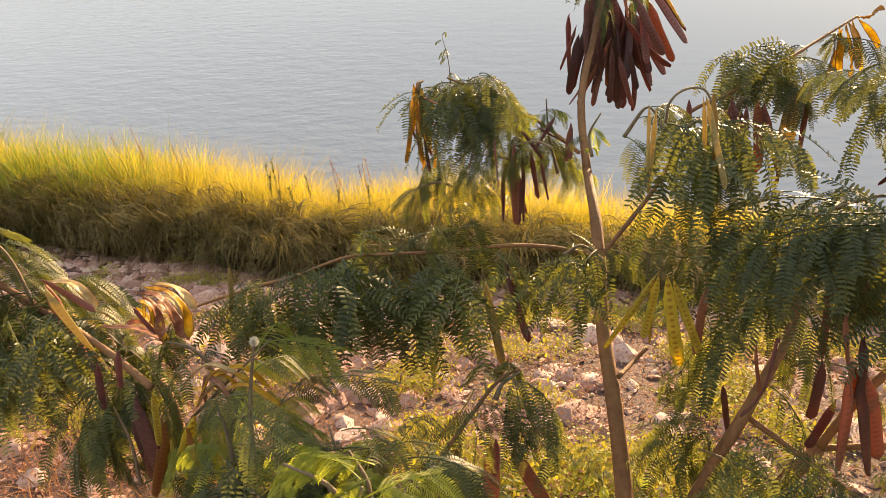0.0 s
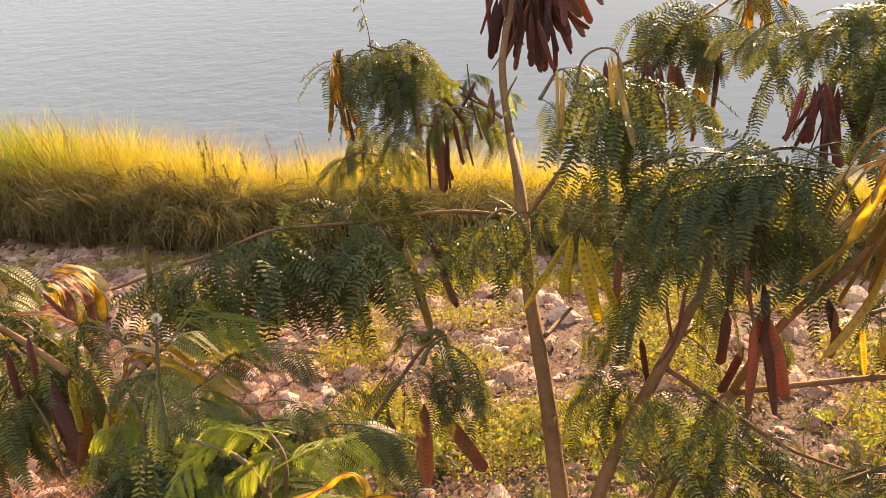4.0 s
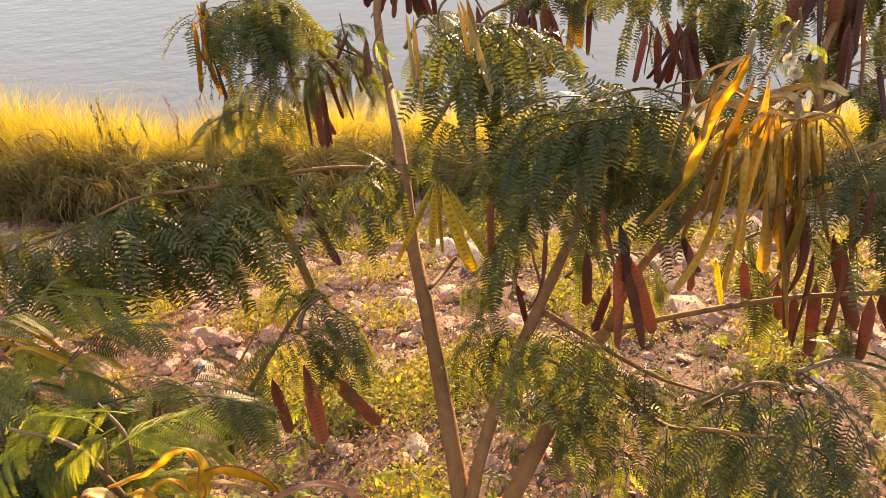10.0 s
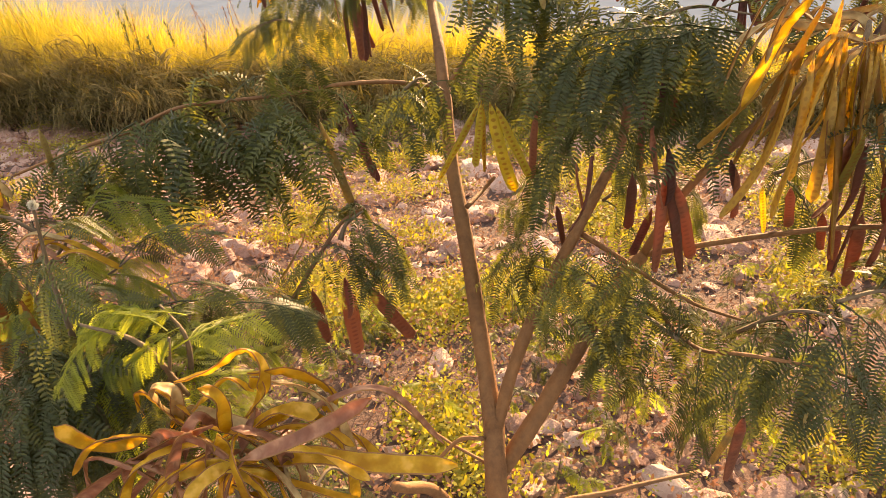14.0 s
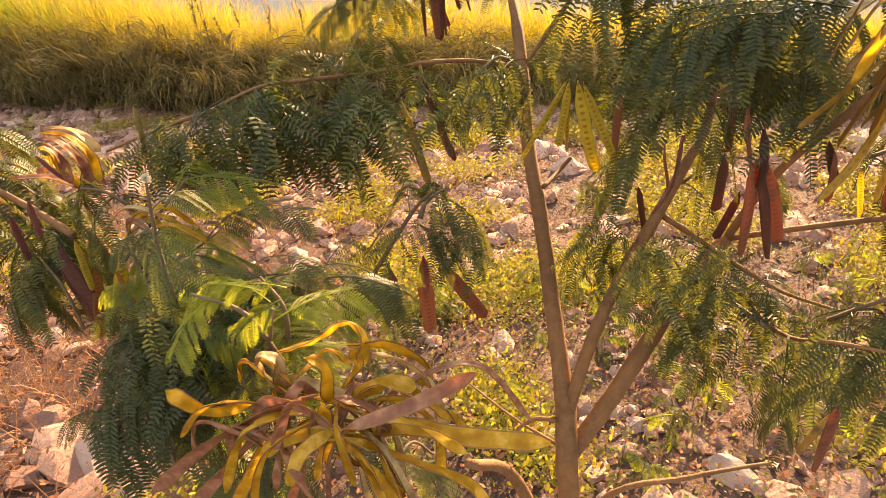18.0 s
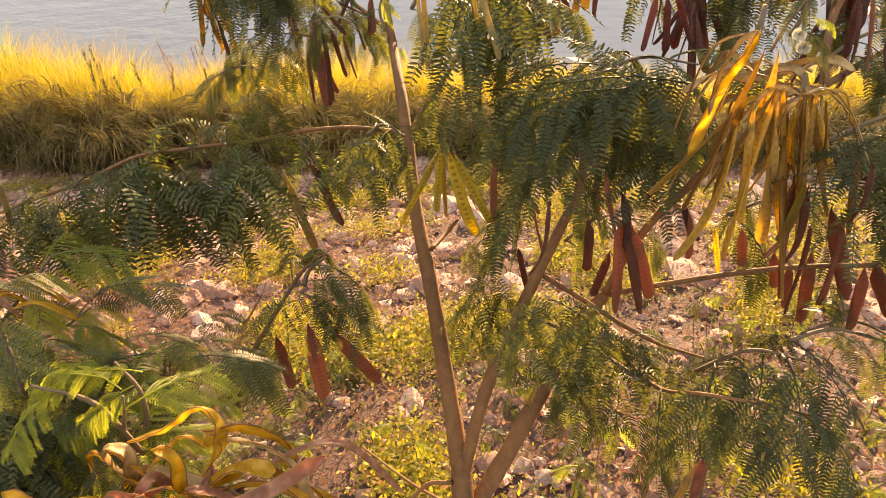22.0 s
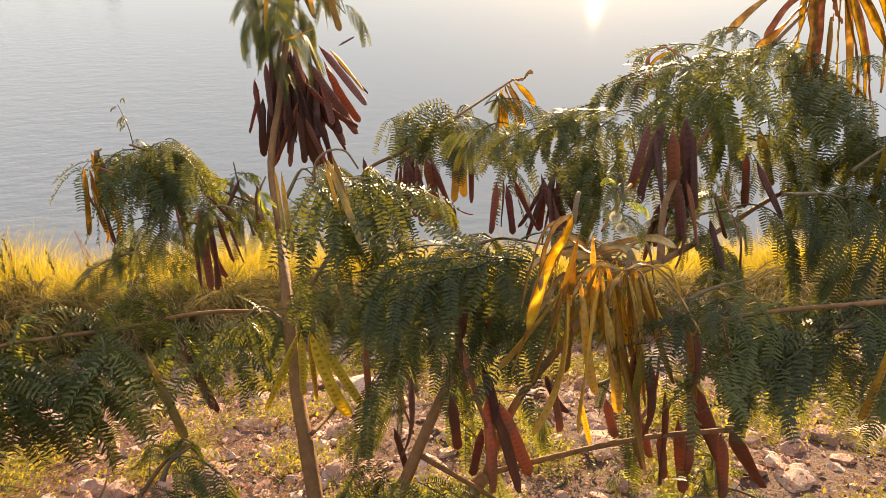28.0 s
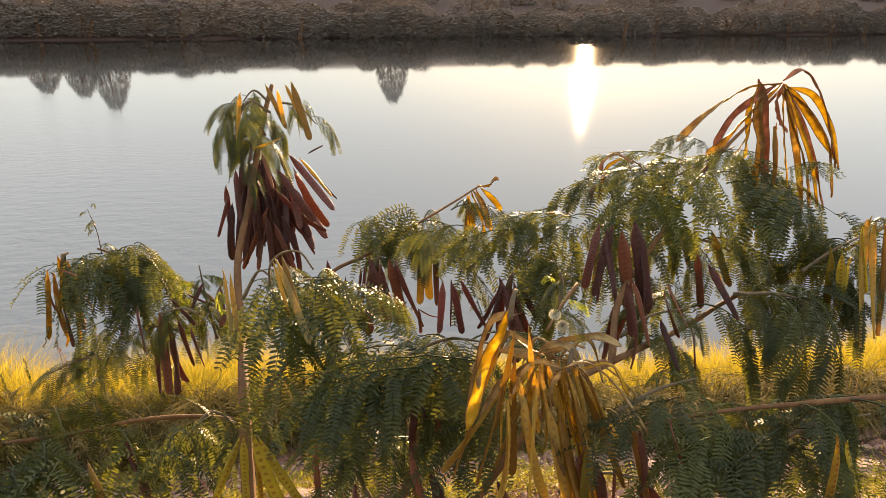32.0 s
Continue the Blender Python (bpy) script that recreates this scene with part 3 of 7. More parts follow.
def curl_bunch(tree, place, n, reach, seed, colours=("gold", "gold", "gold", "pale", "purple"), wide=(0.008, 0.017)):
    """Narrow dry pods that spring from one knob, arch over and hang."""
    r = random.Random(seed)
    for _ in range(n):
        a, far = r.uniform(0, 6.28), reach * r.uniform(0.5, 1.1)
        out = Vector((math.cos(a), 0.6 * math.sin(a), 0))
        rise = r.uniform(-0.1, 0.55)
        p = Vector(place) + Vector((r.gauss(0, 0.012), r.gauss(0, 0.012), r.gauss(0, 0.012)))
        pts = [p, p + out * far * 0.3 + Vector((0, 0, far * rise * 0.5)), p + out * far * 0.65 + Vector((0, 0, far * rise * 0.45)), p + out * far * 0.95 - Vector((0, 0, far * r.uniform(0.1, 0.6)))]
        ribbon(tree, pts, r.uniform(*wide), r.choice(colours), r.uniform(-60, 60))


def flower(tree, place, size):
    """A round cream flower head of fine threads."""
    r = random.Random(4)
    verts, faces = [], []
    for _ in range(620):
        d = Vector((r.gauss(0, 1), r.gauss(0, 1), r.gauss(0, 1))).normalized()
        o = d.orthogonal().normalized() * size * 0.04
        b = len(verts)
        e = d * size * r.uniform(0.8, 1.1)
        verts += [o, -o, e - o * 0.6, e + o * 0.6]
        faces.append((b, b + 1, b + 2, b + 3))
    return child("flower", mesh_of("flower", verts, faces, M_FLOWER), tree, "cream-white round flower head", Matrix.Translation(Vector(place) - tree.location))


def limb(tree, pts, r0, r1, name="branch", mat=None, sides=10):
    verts, faces = [], []
    tube(spline([Vector(p) - tree.location for p in pts], 6), r0, r1, sides, verts, faces, 0.12)
    return child(name, mesh_of(name, verts, faces, mat or M_BARK, True), tree)


MASS = {}


def spare_leaf(tree, place, heading, size, style, rnd):
    """A leaf that goes into the tree's joined mass of leaves."""
    me = LEAVES[style][rnd.randrange(len(LEAVES[style]))]
    rot = Euler((radians(rnd.uniform(-18, 18)), radians(rnd.uniform(-12, 12)), radians(heading))).to_matrix().to_4x4()
    MASS.setdefault((tree.name, style == "young"), (tree, []))[1].append((me, Matrix.Translation(Vector(place) - tree.location) @ rot @ Matrix.Scale(size, 4)))


def leaf_masses():
    for (name, young), (tree, items) in MASS.items():
        co, faces, b = [], [], 0
        for me, m in items:
            v = np.empty(len(me.vertices) * 3)
            me.vertices.foreach_get("co", v)
            mm = np.array(m)
            co.append(v.reshape(-1, 3) @ mm[:3, :3].T + mm[:3, 3])
            faces += [tuple(b + i for i in p.vertices) for p in me.polygons]
            b += len(me.vertices)
        tagged(child("leaves", mesh_of("leaves", np.concatenate(co).tolist(), faces, M_YOUNG_MASS if young else M_LEAF_MASS), tree), kind="stuff")


def shoot(tree, pts, n, size, style, seed, r=0.003, u0=0.0, bare=False, more=0.6):
    """A leafy twig along pts with n leaves from its share u0 on, set alternately and drooping; more is the number of further leaves to each of them."""
    rnd = random.Random(seed)
    twig = None
    if not bare:
        twig = limb(tree, pts, r, r * 0.4, "twig", M_TWIG, 6)
    line = spline(pts, 8)
    n = round(n * 1.1)
    for i in range(n):
        u = u0 + (1 - u0) * (i + rnd.uniform(0, 0.7)) / n
        k = min(int(u * (len(line) - 1)), len(line) - 2)
        way = line[k + 1] - line[k]
        h = math.degrees(math.atan2(way.y, way.x)) + (1 if i % 2 else -1) * rnd.uniform(25, 85) * (1.0 if u < 0.9 else 0.4)
        leaf(tree, line[k], h, 0.8 * size * rnd.uniform(0.75, 1.2), style if rnd.random() < (0.8 if style == "young" else 0.7) else "arch", rnd, twig=twig)
        for _ in range(int(more) + (rnd.random() < more % 1)):
            k = min(max(0, k + rnd.randrange(-3, 4)), len(line) - 1)
            spare_leaf(tree, line[k] + Vector((rnd.gauss(0, 0.012), abs(rnd.gauss(0, 0.03)), rnd.gauss(0, 0.012))), rnd.uniform(0, 360), 0.8 * size * rnd.uniform(0.7, 1.15), style if style != "young" or rnd.random() < 0.7 else "arch", rnd)


def fringe(tree, style, seed, rows):
    """Leaves set one by one: place, heading and size in each row."""
    rnd = random.Random(seed)
    for x, y, z, heading, size in rows:
        leaf(tree, (x, y, z), heading + rnd.uniform(-22, 22), size * rnd.uniform(0.92, 1.08), style, rnd)


# ---------------------------------------------------------------- ground, river, far bank
def bank_y(x):
    """The near edge of the tall grass."""
    return 4.35 - 0.27 * x + 0.12 * math.sin(1.3 * x + 0.5) + 0.07 * math.sin(4.1 * x) + 0.04 * math.sin(9.7 * x + 1)


def ground_z(x, y):
    z = 2.4 - 0.34 * y
    if y < 0:
        z = 2.4 - 0.34 * max(y, -0.6)
    past = y - (bank_y(max(-12, min(12, x))) + 0.95)
    if past > 0:
        z -= 0.7 * past
    z = max(z, -1.6)
    if y > 96:
        far = y - 103.5 - 1.2 * math.sin(x * 0.05)
        z = max(z, min(-0.1 + 0.2 * far, 0.7 + 0.004 * far) + 1.2 * min(1.0, max(0.0, (y - 109) / 14)) + 0.15 * min(62.0, max(0.0, y - 138)))
    if y < 60:
        z += 0.05 * noise.noise(Vector((x * 0.9, y * 0.9, 0))) + 0.02 * noise.noise(Vector((x * 4, y * 4, 3)))
    return z


def build_ground():
    xs = [-900, -400, -200, -120, -80, -50, -30, -20, -14, -10] + [-8 + 0.2 * i for i in range(86)] + [9.5, 11, 14, 20, 30, 50, 80, 120, 200, 400, 900]
    ys = [-600, -200, -60, -20, -8, -4, -2, -1] + [-0.6 + 0.2 * i for i in range(48)] + [9.5, 11, 14, 20, 40, 70, 90, 98, 101, 102, 103, 104, 105, 106, 108, 109, 112, 116, 120, 123, 138, 150, 165, 180, 200, 300, 900, 2500]
    verts = [(x, y, ground_z(x, y)) for y in ys for x in xs]
    n = len(xs)
    faces = [(j * n + i, j * n + i + 1, (j + 1) * n + i + 1, (j + 1) * n + i) for j in range(len(ys) - 1) for i in range(n - 1)]
    return tagged(new("ground", mesh_of("ground", verts, faces, M_SOIL, True)), "stony reddish-brown river bank sloping down to the water", "ground", kind="structure")


ground = build_ground()
w = 900
river = tagged(new("water", mesh_of("water", [(-w, 2, 0), (w, 2, 0), (w, 112, 0), (-w, 112, 0)], [(0, 1, 2, 3)], M_WATER)), "calm grey-blue river water with fine ripples", "water", kind="structure")


def blades(name, mat, seed, count, spot, tall, wide, arch, label, category, rows=4):
    """Many grass blades in one mesh; spot(rnd) gives x, y and a share of the height, tall and arch are in metres."""
    rnd = random.Random(seed)
    verts, faces = [], []
    for _ in range(count):
        x, y, share, lean = spot(rnd)
        h = tall * share * rnd.uniform(0.78, 1.06)
        a = rnd.uniform(0, 6.28)
        dx, dy = math.cos(a), math.sin(a) - lean
        reach = arch * rnd.uniform(0.2, 1.2) * share
        z = ground_z(x, y) - 0.02
        sx, sy = -math.sin(a), math.cos(a)
        t = rnd.uniform(0, 3.14)
        sx, sy = math.cos(t), math.sin(t)
        b = len(verts)
        half = wide * rnd.uniform(0.6, 1.3) / 2
        sag = rnd.uniform(0.2, 0.75) * min(1.0, 1.5 * reach / max(h, 0.05))
        for k in range(rows):
            u = k / (rows - 1)
            px, py, pz = x + dx * reach * u ** 1.7, y + dy * reach * u ** 1.7, z + h * (u - sag * u ** 3)
            hw = half * (1 - u ** 1.5)
            if k == rows - 1:
                verts.append((px, py, pz))
            else:
                verts += [(px - sx * hw, py - sy * hw, pz), (px + sx * hw, py + sy * hw, pz)]
        for k in range(rows - 2):
            faces.append((b + 2 * k, b + 2 * k + 1, b + 2 * k + 3, b + 2 * k + 2))
        k = rows - 2
        faces.append((b + 2 * k, b + 2 * k + 1, b + 2 * k + 2))
    return tagged(new(name, mesh_of(name, verts, faces, mat)), label, category, kind="stuff")


def grass_height(x):
    return max(0.45, 0.66 - 0.085 * x + 0.07 * max(0.0, min(2.0, -1.8 - x))) * (1 + 0.16 * noise.noise(Vector((x * 0.8, 1.7, 0))) + 0.14 * noise.noise(Vector((x * 3.1, 5.2, 0))))


def tussocks(seed, count, low, high):
    """Feet of grass tufts: place and height; the tufts stand higher towards the water."""
    r = random.Random(seed)
    feet = []
    for _ in range(count):
        x = r.uniform(low, high)
        d = 0.22 + r.uniform(0, 1) ** 0.8 * 1.0
        y = bank_y(x) + d
        top = ground_z(x, bank_y(x)) + grass_height(x) * r.uniform(0.88, 1.08) + 0.456 * (0.55 - d)
        feet.append((x, y, (top - ground_z(x, y)) * (0.62 + 0.38 * min(1.0, (d - 0.2) / 0.55)), d))
    return feet


def tufted(feet):
    def spot(r):
        x, y, h, d = feet[r.randrange(len(feet))]
        return x + r.gauss(0, 0.09), y + r.gauss(0, 0.09), h, 0.35 * max(0.0, 1 - d / 0.5)
    return spot


blades("tall_grass", M_GRASS, 3, 105000, tufted(tussocks(5, 620, -7.5, 7.5)), 1.0, 0.0058, 0.7, "tall dry yellow-green grass along the water's edge", "grass", 6)


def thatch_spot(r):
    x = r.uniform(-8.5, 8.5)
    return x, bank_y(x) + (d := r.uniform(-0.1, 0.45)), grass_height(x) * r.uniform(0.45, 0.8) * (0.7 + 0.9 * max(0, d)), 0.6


blades("old_grass", M_THATCH_SHADED, 9, 42000, thatch_spot, 0.95, 0.009, 0.45, "dull brown-green old grass, darkened as shade at the foot of the tall grass", "grass", 5)


def drape(name, mat, seed, clumps, label):
    """Locks of strands that rise from the front of the grass, arch over and hang down it."""
    r = random.Random(seed)
    verts, faces = [], []
    for _ in range(clumps):
        x = r.uniform(-7.5, 7.5)
        d = r.uniform(-0.16, 0.42)
        y = bank_y(x) + d
        z = ground_z(x, y) + grass_height(x) * r.uniform(0.1, 0.7) * (0.6 + 0.9 * max(d, 0))
        head, turn = r.gauss(-1.57, 0.9), r.gauss(0, 0.5)
        long = r.uniform(0.16, 0.42)
        for _ in range(r.randrange(11, 27)):
            a = head + r.gauss(0, 0.4)
            rise = r.uniform(0.6, 1.45)
            fall = r.uniform(1.6, 3.0)
            l = long * r.uniform(0.7, 1.25)
            q = Vector((x + r.gauss(0, 0.035), y + r.gauss(0, 0.035), z + r.gauss(0, 0.03)))
            half = r.uniform(0.0022, 0.0055)
            b = len(verts)
            steps = 7
            for k in range(steps):
                u = k / (steps - 1)
                e = rise - fall * u
                w = Vector((math.cos(a) * math.cos(e), math.sin(a) * math.cos(e), math.sin(e)))
                side = Vector((-math.sin(a), math.cos(a), 0.4)) * half * (1.1 - u)
                verts += [q - side, q + side]
                q = q + w * (l / (steps - 1))
                a += turn * 0.25
            faces += [(b + 2 * k, b + 2 * k + 1, b + 2 * k + 3, b + 2 * k + 2) for k in range(steps - 1)]
    return tagged(new(name, mesh_of(name, verts, faces, mat)), label, "grass", kind="stuff")


drape("curling_grass", M_DRAPE, 12, 3000, "curling olive and straw-coloured grass hanging over the bank")


def plumes(name, seed, count, mat, places, long, half, rise, label):
    """Seed heads or leafy tops on thin stalks over the grass."""
    r = random.Random(seed)
    verts, faces = [], []
    for _ in range(count):
        x = r.choice(places) + r.gauss(0, 0.16)
        y = bank_y(x) + r.uniform(0.4, 0.9)
        z = ground_z(x, y)
        h = grass_height(x) * r.uniform(1.0, 1.12) + ground_z(x, bank_y(x)) - z + rise
        lean = Vector((r.gauss(0, 0.06), r.gauss(0, 0.06), 0))
        line = [Vector((x, y, z)) + lean * u * u + Vector((0, 0, h * u)) for u in (0, 0.35, 0.7, 1.0)]
        tube(line, 0.003, 0.0012, 3, verts, faces)
        for _ in range(60):
            u = r.uniform(0.72, 1.02)
            q = Vector((x, y, z)) + lean * u * u + Vector((0, 0, h * u))
            d = Vector((r.gauss(0, 1), r.gauss(0, 1), r.uniform(0.2, 1.6))).normalized() * r.uniform(0.4, 1.0) * long
            s = Vector((r.gauss(0, 1), r.gauss(0, 1), 0)).normalized() * half
            b = len(verts)
            verts += [q - s, q + s, q + d]
            faces.append((b, b + 1, b + 2))
    return tagged(new(name, mesh_of(name, verts, faces, mat)), label, "grass", kind="stuff")


plumes("grass_plumes", 14, 15, M_STRAW, (-3.35, -2.6, -1.7, -1.2, -0.4, 0.9), 0.05, 0.0016, -0.17, "brown feathery seed heads standing over the grass")
plumes("bank_herbs", 15, 9, M_LEAF_MASS, (-1.9, -1.6, -1.1, -0.7), 0.04, 0.007, -0.36, "dark leafy herbs standing in the tall grass")
blades("green_reeds", M_REED, 4, 3600, tufted(tussocks(6, 60, -8.5, -2.9)), 1.05, 0.012, 0.35, "fresh green reeds standing in the tall grass", "reeds", 5)

rnd = random.Random(8)


def far_tree_mesh(seed, h):
    r = random.Random(seed)
    verts, faces = [], []
    tube(spline([Vector((0, 0, -0.3)), Vector((r.uniform(-0.2, 0.2), 0, h * 0.4)), Vector((r.uniform(-0.4, 0.4), 0, h * 0.8))], 4), 0.16, 0.04, 6, verts, faces)
    trunk = mesh_of("trunk", verts, faces, M_BARK)
    verts, faces = [], []
    for _ in range(3200):
        u = r.random()
        rad = h * 0.3 * math.sin(math.pi * (0.3 + 0.62 * u)) * r.uniform(0.2, 1.0) ** 0.5
        a = r.uniform(0, 6.28)
        q = Vector((rad * math.cos(a), rad * math.sin(a), h * u + r.gauss(0, 0.12)))
        s = r.uniform(0.05, 0.15)
        d1, d2 = (Vector((r.gauss(0, 1), r.gauss(0, 1), r.gauss(0, 1))).normalized() * s for _ in range(2))
        b = len(verts)
        verts += [q - d1, q + d2, q + d1, q - d2 * 0.6]
        faces.append((b, b + 1, b + 2, b + 3))
    return trunk, mesh_of("crown", verts, faces, M_FAR_HAZED)


FAR_TALL = (5.0, 6.0, 5.5, 7.0, 6.5)
FAR = [far_tree_mesh(100 + i, h) for i, h in enumerate(FAR_TALL)]
for i in range(190):
    x = -130 + 310 * (i + rnd.uniform(-0.6, 0.6)) / 190
    y = rnd.choice((104.5, 105.2, 106.2, 108.0)) + rnd.uniform(-0.5, 0.5) if i % 3 else rnd.uniform(112, 168)
    ft = thing("far_tree", (x, y, ground_z(x, y)), "dark leafy tree on the far river bank", "tree", "far bank trees")
    kind = rnd.randrange(5)
    tk, cr = FAR[kind]
    ft.scale = (2.5, 1.1, 3.8 / FAR_TALL[kind] * rnd.uniform(0.75, 1.2))
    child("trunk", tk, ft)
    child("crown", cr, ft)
for x, y, s in ((-22, 107, 1.75), (-26, 108, 1.4), (17.5, 107, 1.8), (-31, 109, 1.3)):
    ft = thing("far_tree", (x, y, ground_z(x, y)), "tall dark leafy tree on the far river bank", "tree", "far bank trees")
    tk, cr = FAR[0]
    ft.scale = (1.9, 0.9, s)
    child("trunk", tk, ft)
    child("crown", cr, ft)


# ---------------------------------------------------------------- the trees

# leaning tree with two stems from one foot
tree = thing("leucaena_tree", (0.3, 0.64, 2.17), "leaning slender leucaena tree with feathery leaves and flat brown pods", "tree", "leucaena trees")
limb(tree, [(0.3, 0.62, 2.15), (0.305, 0.66, 2.4), (0.292, 0.72, 2.722), (0.295, 0.792, 2.816)], 0.0215, 0.0165, "trunk")
limb(tree, [(0.294, 0.772, 2.807), (0.287, 0.904, 2.898), (0.278, 1.016, 2.999), (0.268, 1.12, 3.07), (0.267, 1.2, 3.153), (0.265, 1.28, 3.196), (0.262, 1.4, 3.22)], 0.0148, 0.008, "stem")
limb(tree, [(0.262, 1.4, 3.22), (0.257, 1.504, 3.318), (0.285, 1.584, 3.421), (0.323, 1.664, 3.568), (0.348, 1.696, 3.644)], 0.008, 0.0045, "stem")
limb(tree, [(0.291, 0.764, 2.778), (0.333, 0.824, 2.91), (0.386, 0.88, 3.009), (0.424, 0.904, 3.085), (0.474, 0.96, 3.137), (0.513, 1.016, 3.16), (0.526, 1.064, 3.231)], 0.0105, 0.006, "stem")
limb(tree, [(0.292, 0.736, 2.709), (0.366, 0.784, 2.819), (0.419, 0.824, 2.9), (0.464, 0.864, 2.954), (0.499, 0.88, 3.02), (0.528, 0.896, 3.042)], 0.015, 0.0105, "stem")
limb(tree, [(0.528, 0.896, 3.042), (0.553, 0.872, 3.178), (0.609, 0.848, 3.299), (0.671, 0.856, 3.362), (0.741, 0.88, 3.376)], 0.006, 0.004, "branch")
limb(tree, [(0.741, 0.88, 3.376), (0.956, 1.056, 3.318), (1.1, 1.12, 3.336), (1.261, 1.168, 3.346), (1.404, 1.2, 3.379), (1.512, 1.216, 3.423)], 0.0044, 0.003, "branch")
limb(tree, [(0.528, 0.896, 3.042), (0.589, 0.864, 3.085), (0.662, 0.816, 3.144), (0.712, 0.768, 3.195), (0.772, 0.72, 3.236)], 0.0045, 0.003, "branch")
limb(tree, [(0.434, 0.912, 3.084), (0.496, 0.88, 3.049), (0.553, 0.856, 3.012), (0.61, 0.84, 2.978), (0.695, 0.8, 2.967)], 0.0045, 0.002, "branch")
limb(tree, [(0.285, 1.04, 3.037), (0.316, 1.088, 3.027), (0.338, 1.104, 3.041)], 0.004, 0.003, "branch")

# long low arm
limb(tree, [(0.271, 1.2, 3.158), (0.183, 1.2, 3.178), (0.102, 1.184, 3.191), (0.024, 1.16, 3.196), (-0.071, 1.144, 3.203), (-0.144, 1.136, 3.203), (-0.222, 1.128, 3.177)], 0.0036, 0.0024, "branch")
limb(tree, [(-0.221, 1.128, 3.175), (-0.316, 1.104, 3.161), (-0.397, 1.08, 3.145)], 0.0035, 0.002, "branch")
shoot(tree, [(0.023, 1.136, 3.13), (0.005, 1.12, 3.119)], 2, 0.8, "hang", 105, more=0.12)
pod(tree, (-0.064, 1.064, 3.224), (-0.021, 1.064, 3.079), "olive", 106, slim=0.72)
pod(tree, (-0.178, 1.032, 3.201), (-0.139, 1.032, 3.065), "olive", 107, slim=0.72)
pod(tree, (-0.284, 1.016, 3.263), (-0.295, 1.016, 3.169), "olive", 108, slim=0.72)
pod(tree, (0.084, 1.016, 3.237), (0.104, 1.016, 3.072), "olive", 109, slim=0.72)
pod(tree, (-0.061, 1.08, 3.192), (-0.031, 1.08, 3.08), "olive", 110, slim=0.72)
pod(tree, (0.113, 1.088, 3.216), (0.142, 1.088, 3.085), "maroon", 111, slim=0.8)
pod(tree, (0.12, 1.088, 3.163), (0.155, 1.088, 3.074), "maroon", 112, slim=0.8)
pod(tree, (0.117, 1.088, 3.216), (0.125, 1.088, 3.152), "maroon", 113, slim=0.8)

# upper left shoot
limb(tree, [(0.247, 1.408, 3.253), (0.166, 1.52, 3.279), (0.088, 1.56, 3.288), (0.037, 1.56, 3.334), (-0.004, 1.56, 3.355)], 0.004, 0.002, "branch")
shoot(tree, [(0.153, 1.536, 3.273), (0.079, 1.56, 3.301), (0.023, 1.56, 3.341), (-0.027, 1.56, 3.345)], 5, 1.0, "hang", 114, bare=True, more=0.4)
shoot(tree, [(0.045, 1.52, 3.224), (0.013, 1.504, 3.198), (-0.006, 1.496, 3.192)], 2, 1.0, "hang", 115, more=0.4)
shoot(tree, [(0.011, 1.48, 3.15), (-0.035, 1.472, 3.166), (-0.095, 1.464, 3.147)], 2, 0.8, "arch", 116, more=0.4)
shoot(tree, [(0.003, 1.56, 3.343), (0.001, 1.56, 3.389), (-0.007, 1.552, 3.437)], 3, 0.16, "arch", 117, 0.0012, u0=0.6, more=0.55)
shoot(tree, [(0.037, 1.56, 3.334), (0.067, 1.576, 3.347), (0.113, 1.584, 3.301)], 0, 0.18, "young", 118, 0.0012)
pod(tree, (-0.058, 1.438, 3.358), (-0.077, 1.438, 3.21), "husk", 119, slim=0.62)
pod(tree, (-0.05, 1.438, 3.352), (-0.064, 1.438, 3.203), "gold", 120, slim=0.62)
pod(tree, (-0.036, 1.438, 3.275), (-0.045, 1.438, 3.201), "husk", 121, slim=0.62)
pod(tree, (-0.045, 1.438, 3.282), (-0.032, 1.438, 3.211), "brown", 122, slim=0.62)
pod(tree, (-0.054, 1.438, 3.317), (-0.047, 1.438, 3.248), "straw", 123, slim=0.62)
pod(tree, (-0.021, 1.438, 3.28), (-0.022, 1.438, 3.21), "husk", 124, slim=0.62)
pod(tree, (-0.039, 1.438, 3.36), (-0.011, 1.438, 3.346), "brown", 125, slim=0.62)
pod(tree, (-0.067, 1.454, 3.345), (-0.076, 1.454, 3.267), "brown", 126, slim=0.62)
pod(tree, (0.058, 1.448, 3.289), (0.044, 1.448, 3.205), "maroon", 127)
pod(tree, (0.107, 1.408, 3.212), (0.102, 1.408, 3.115), "maroon", 128)
pod(tree, (0.139, 1.408, 3.201), (0.14, 1.408, 3.104), "maroon", 129)
pod(tree, (0.132, 1.408, 3.22), (0.137, 1.408, 3.113), "maroon", 130)
pod(tree, (0.229, 1.408, 3.304), (0.222, 1.408, 3.233), "brown", 131)
pod(tree, (0.171, 1.408, 3.306), (0.225, 1.408, 3.261), "maroon", 132)
pod(tree, (0.141, 1.408, 3.298), (0.184, 1.408, 3.248), "maroon", 133)
pod(tree, (0.202, 1.408, 3.325), (0.166, 1.408, 3.262), "maroon", 134)
pod(tree, (0.23, 1.408, 3.311), (0.234, 1.408, 3.243), "maroon", 135)
shoot(tree, [(0.211, 1.44, 3.195), (0.195, 1.48, 3.262), (0.189, 1.48, 3.333)], 5, 0.5, "young", 136, more=0.55)
shoot(tree, [(0.165, 1.456, 3.205), (0.116, 1.456, 3.222), (0.061, 1.48, 3.222)], 2, 0.8, "arch", 137, more=0.4)

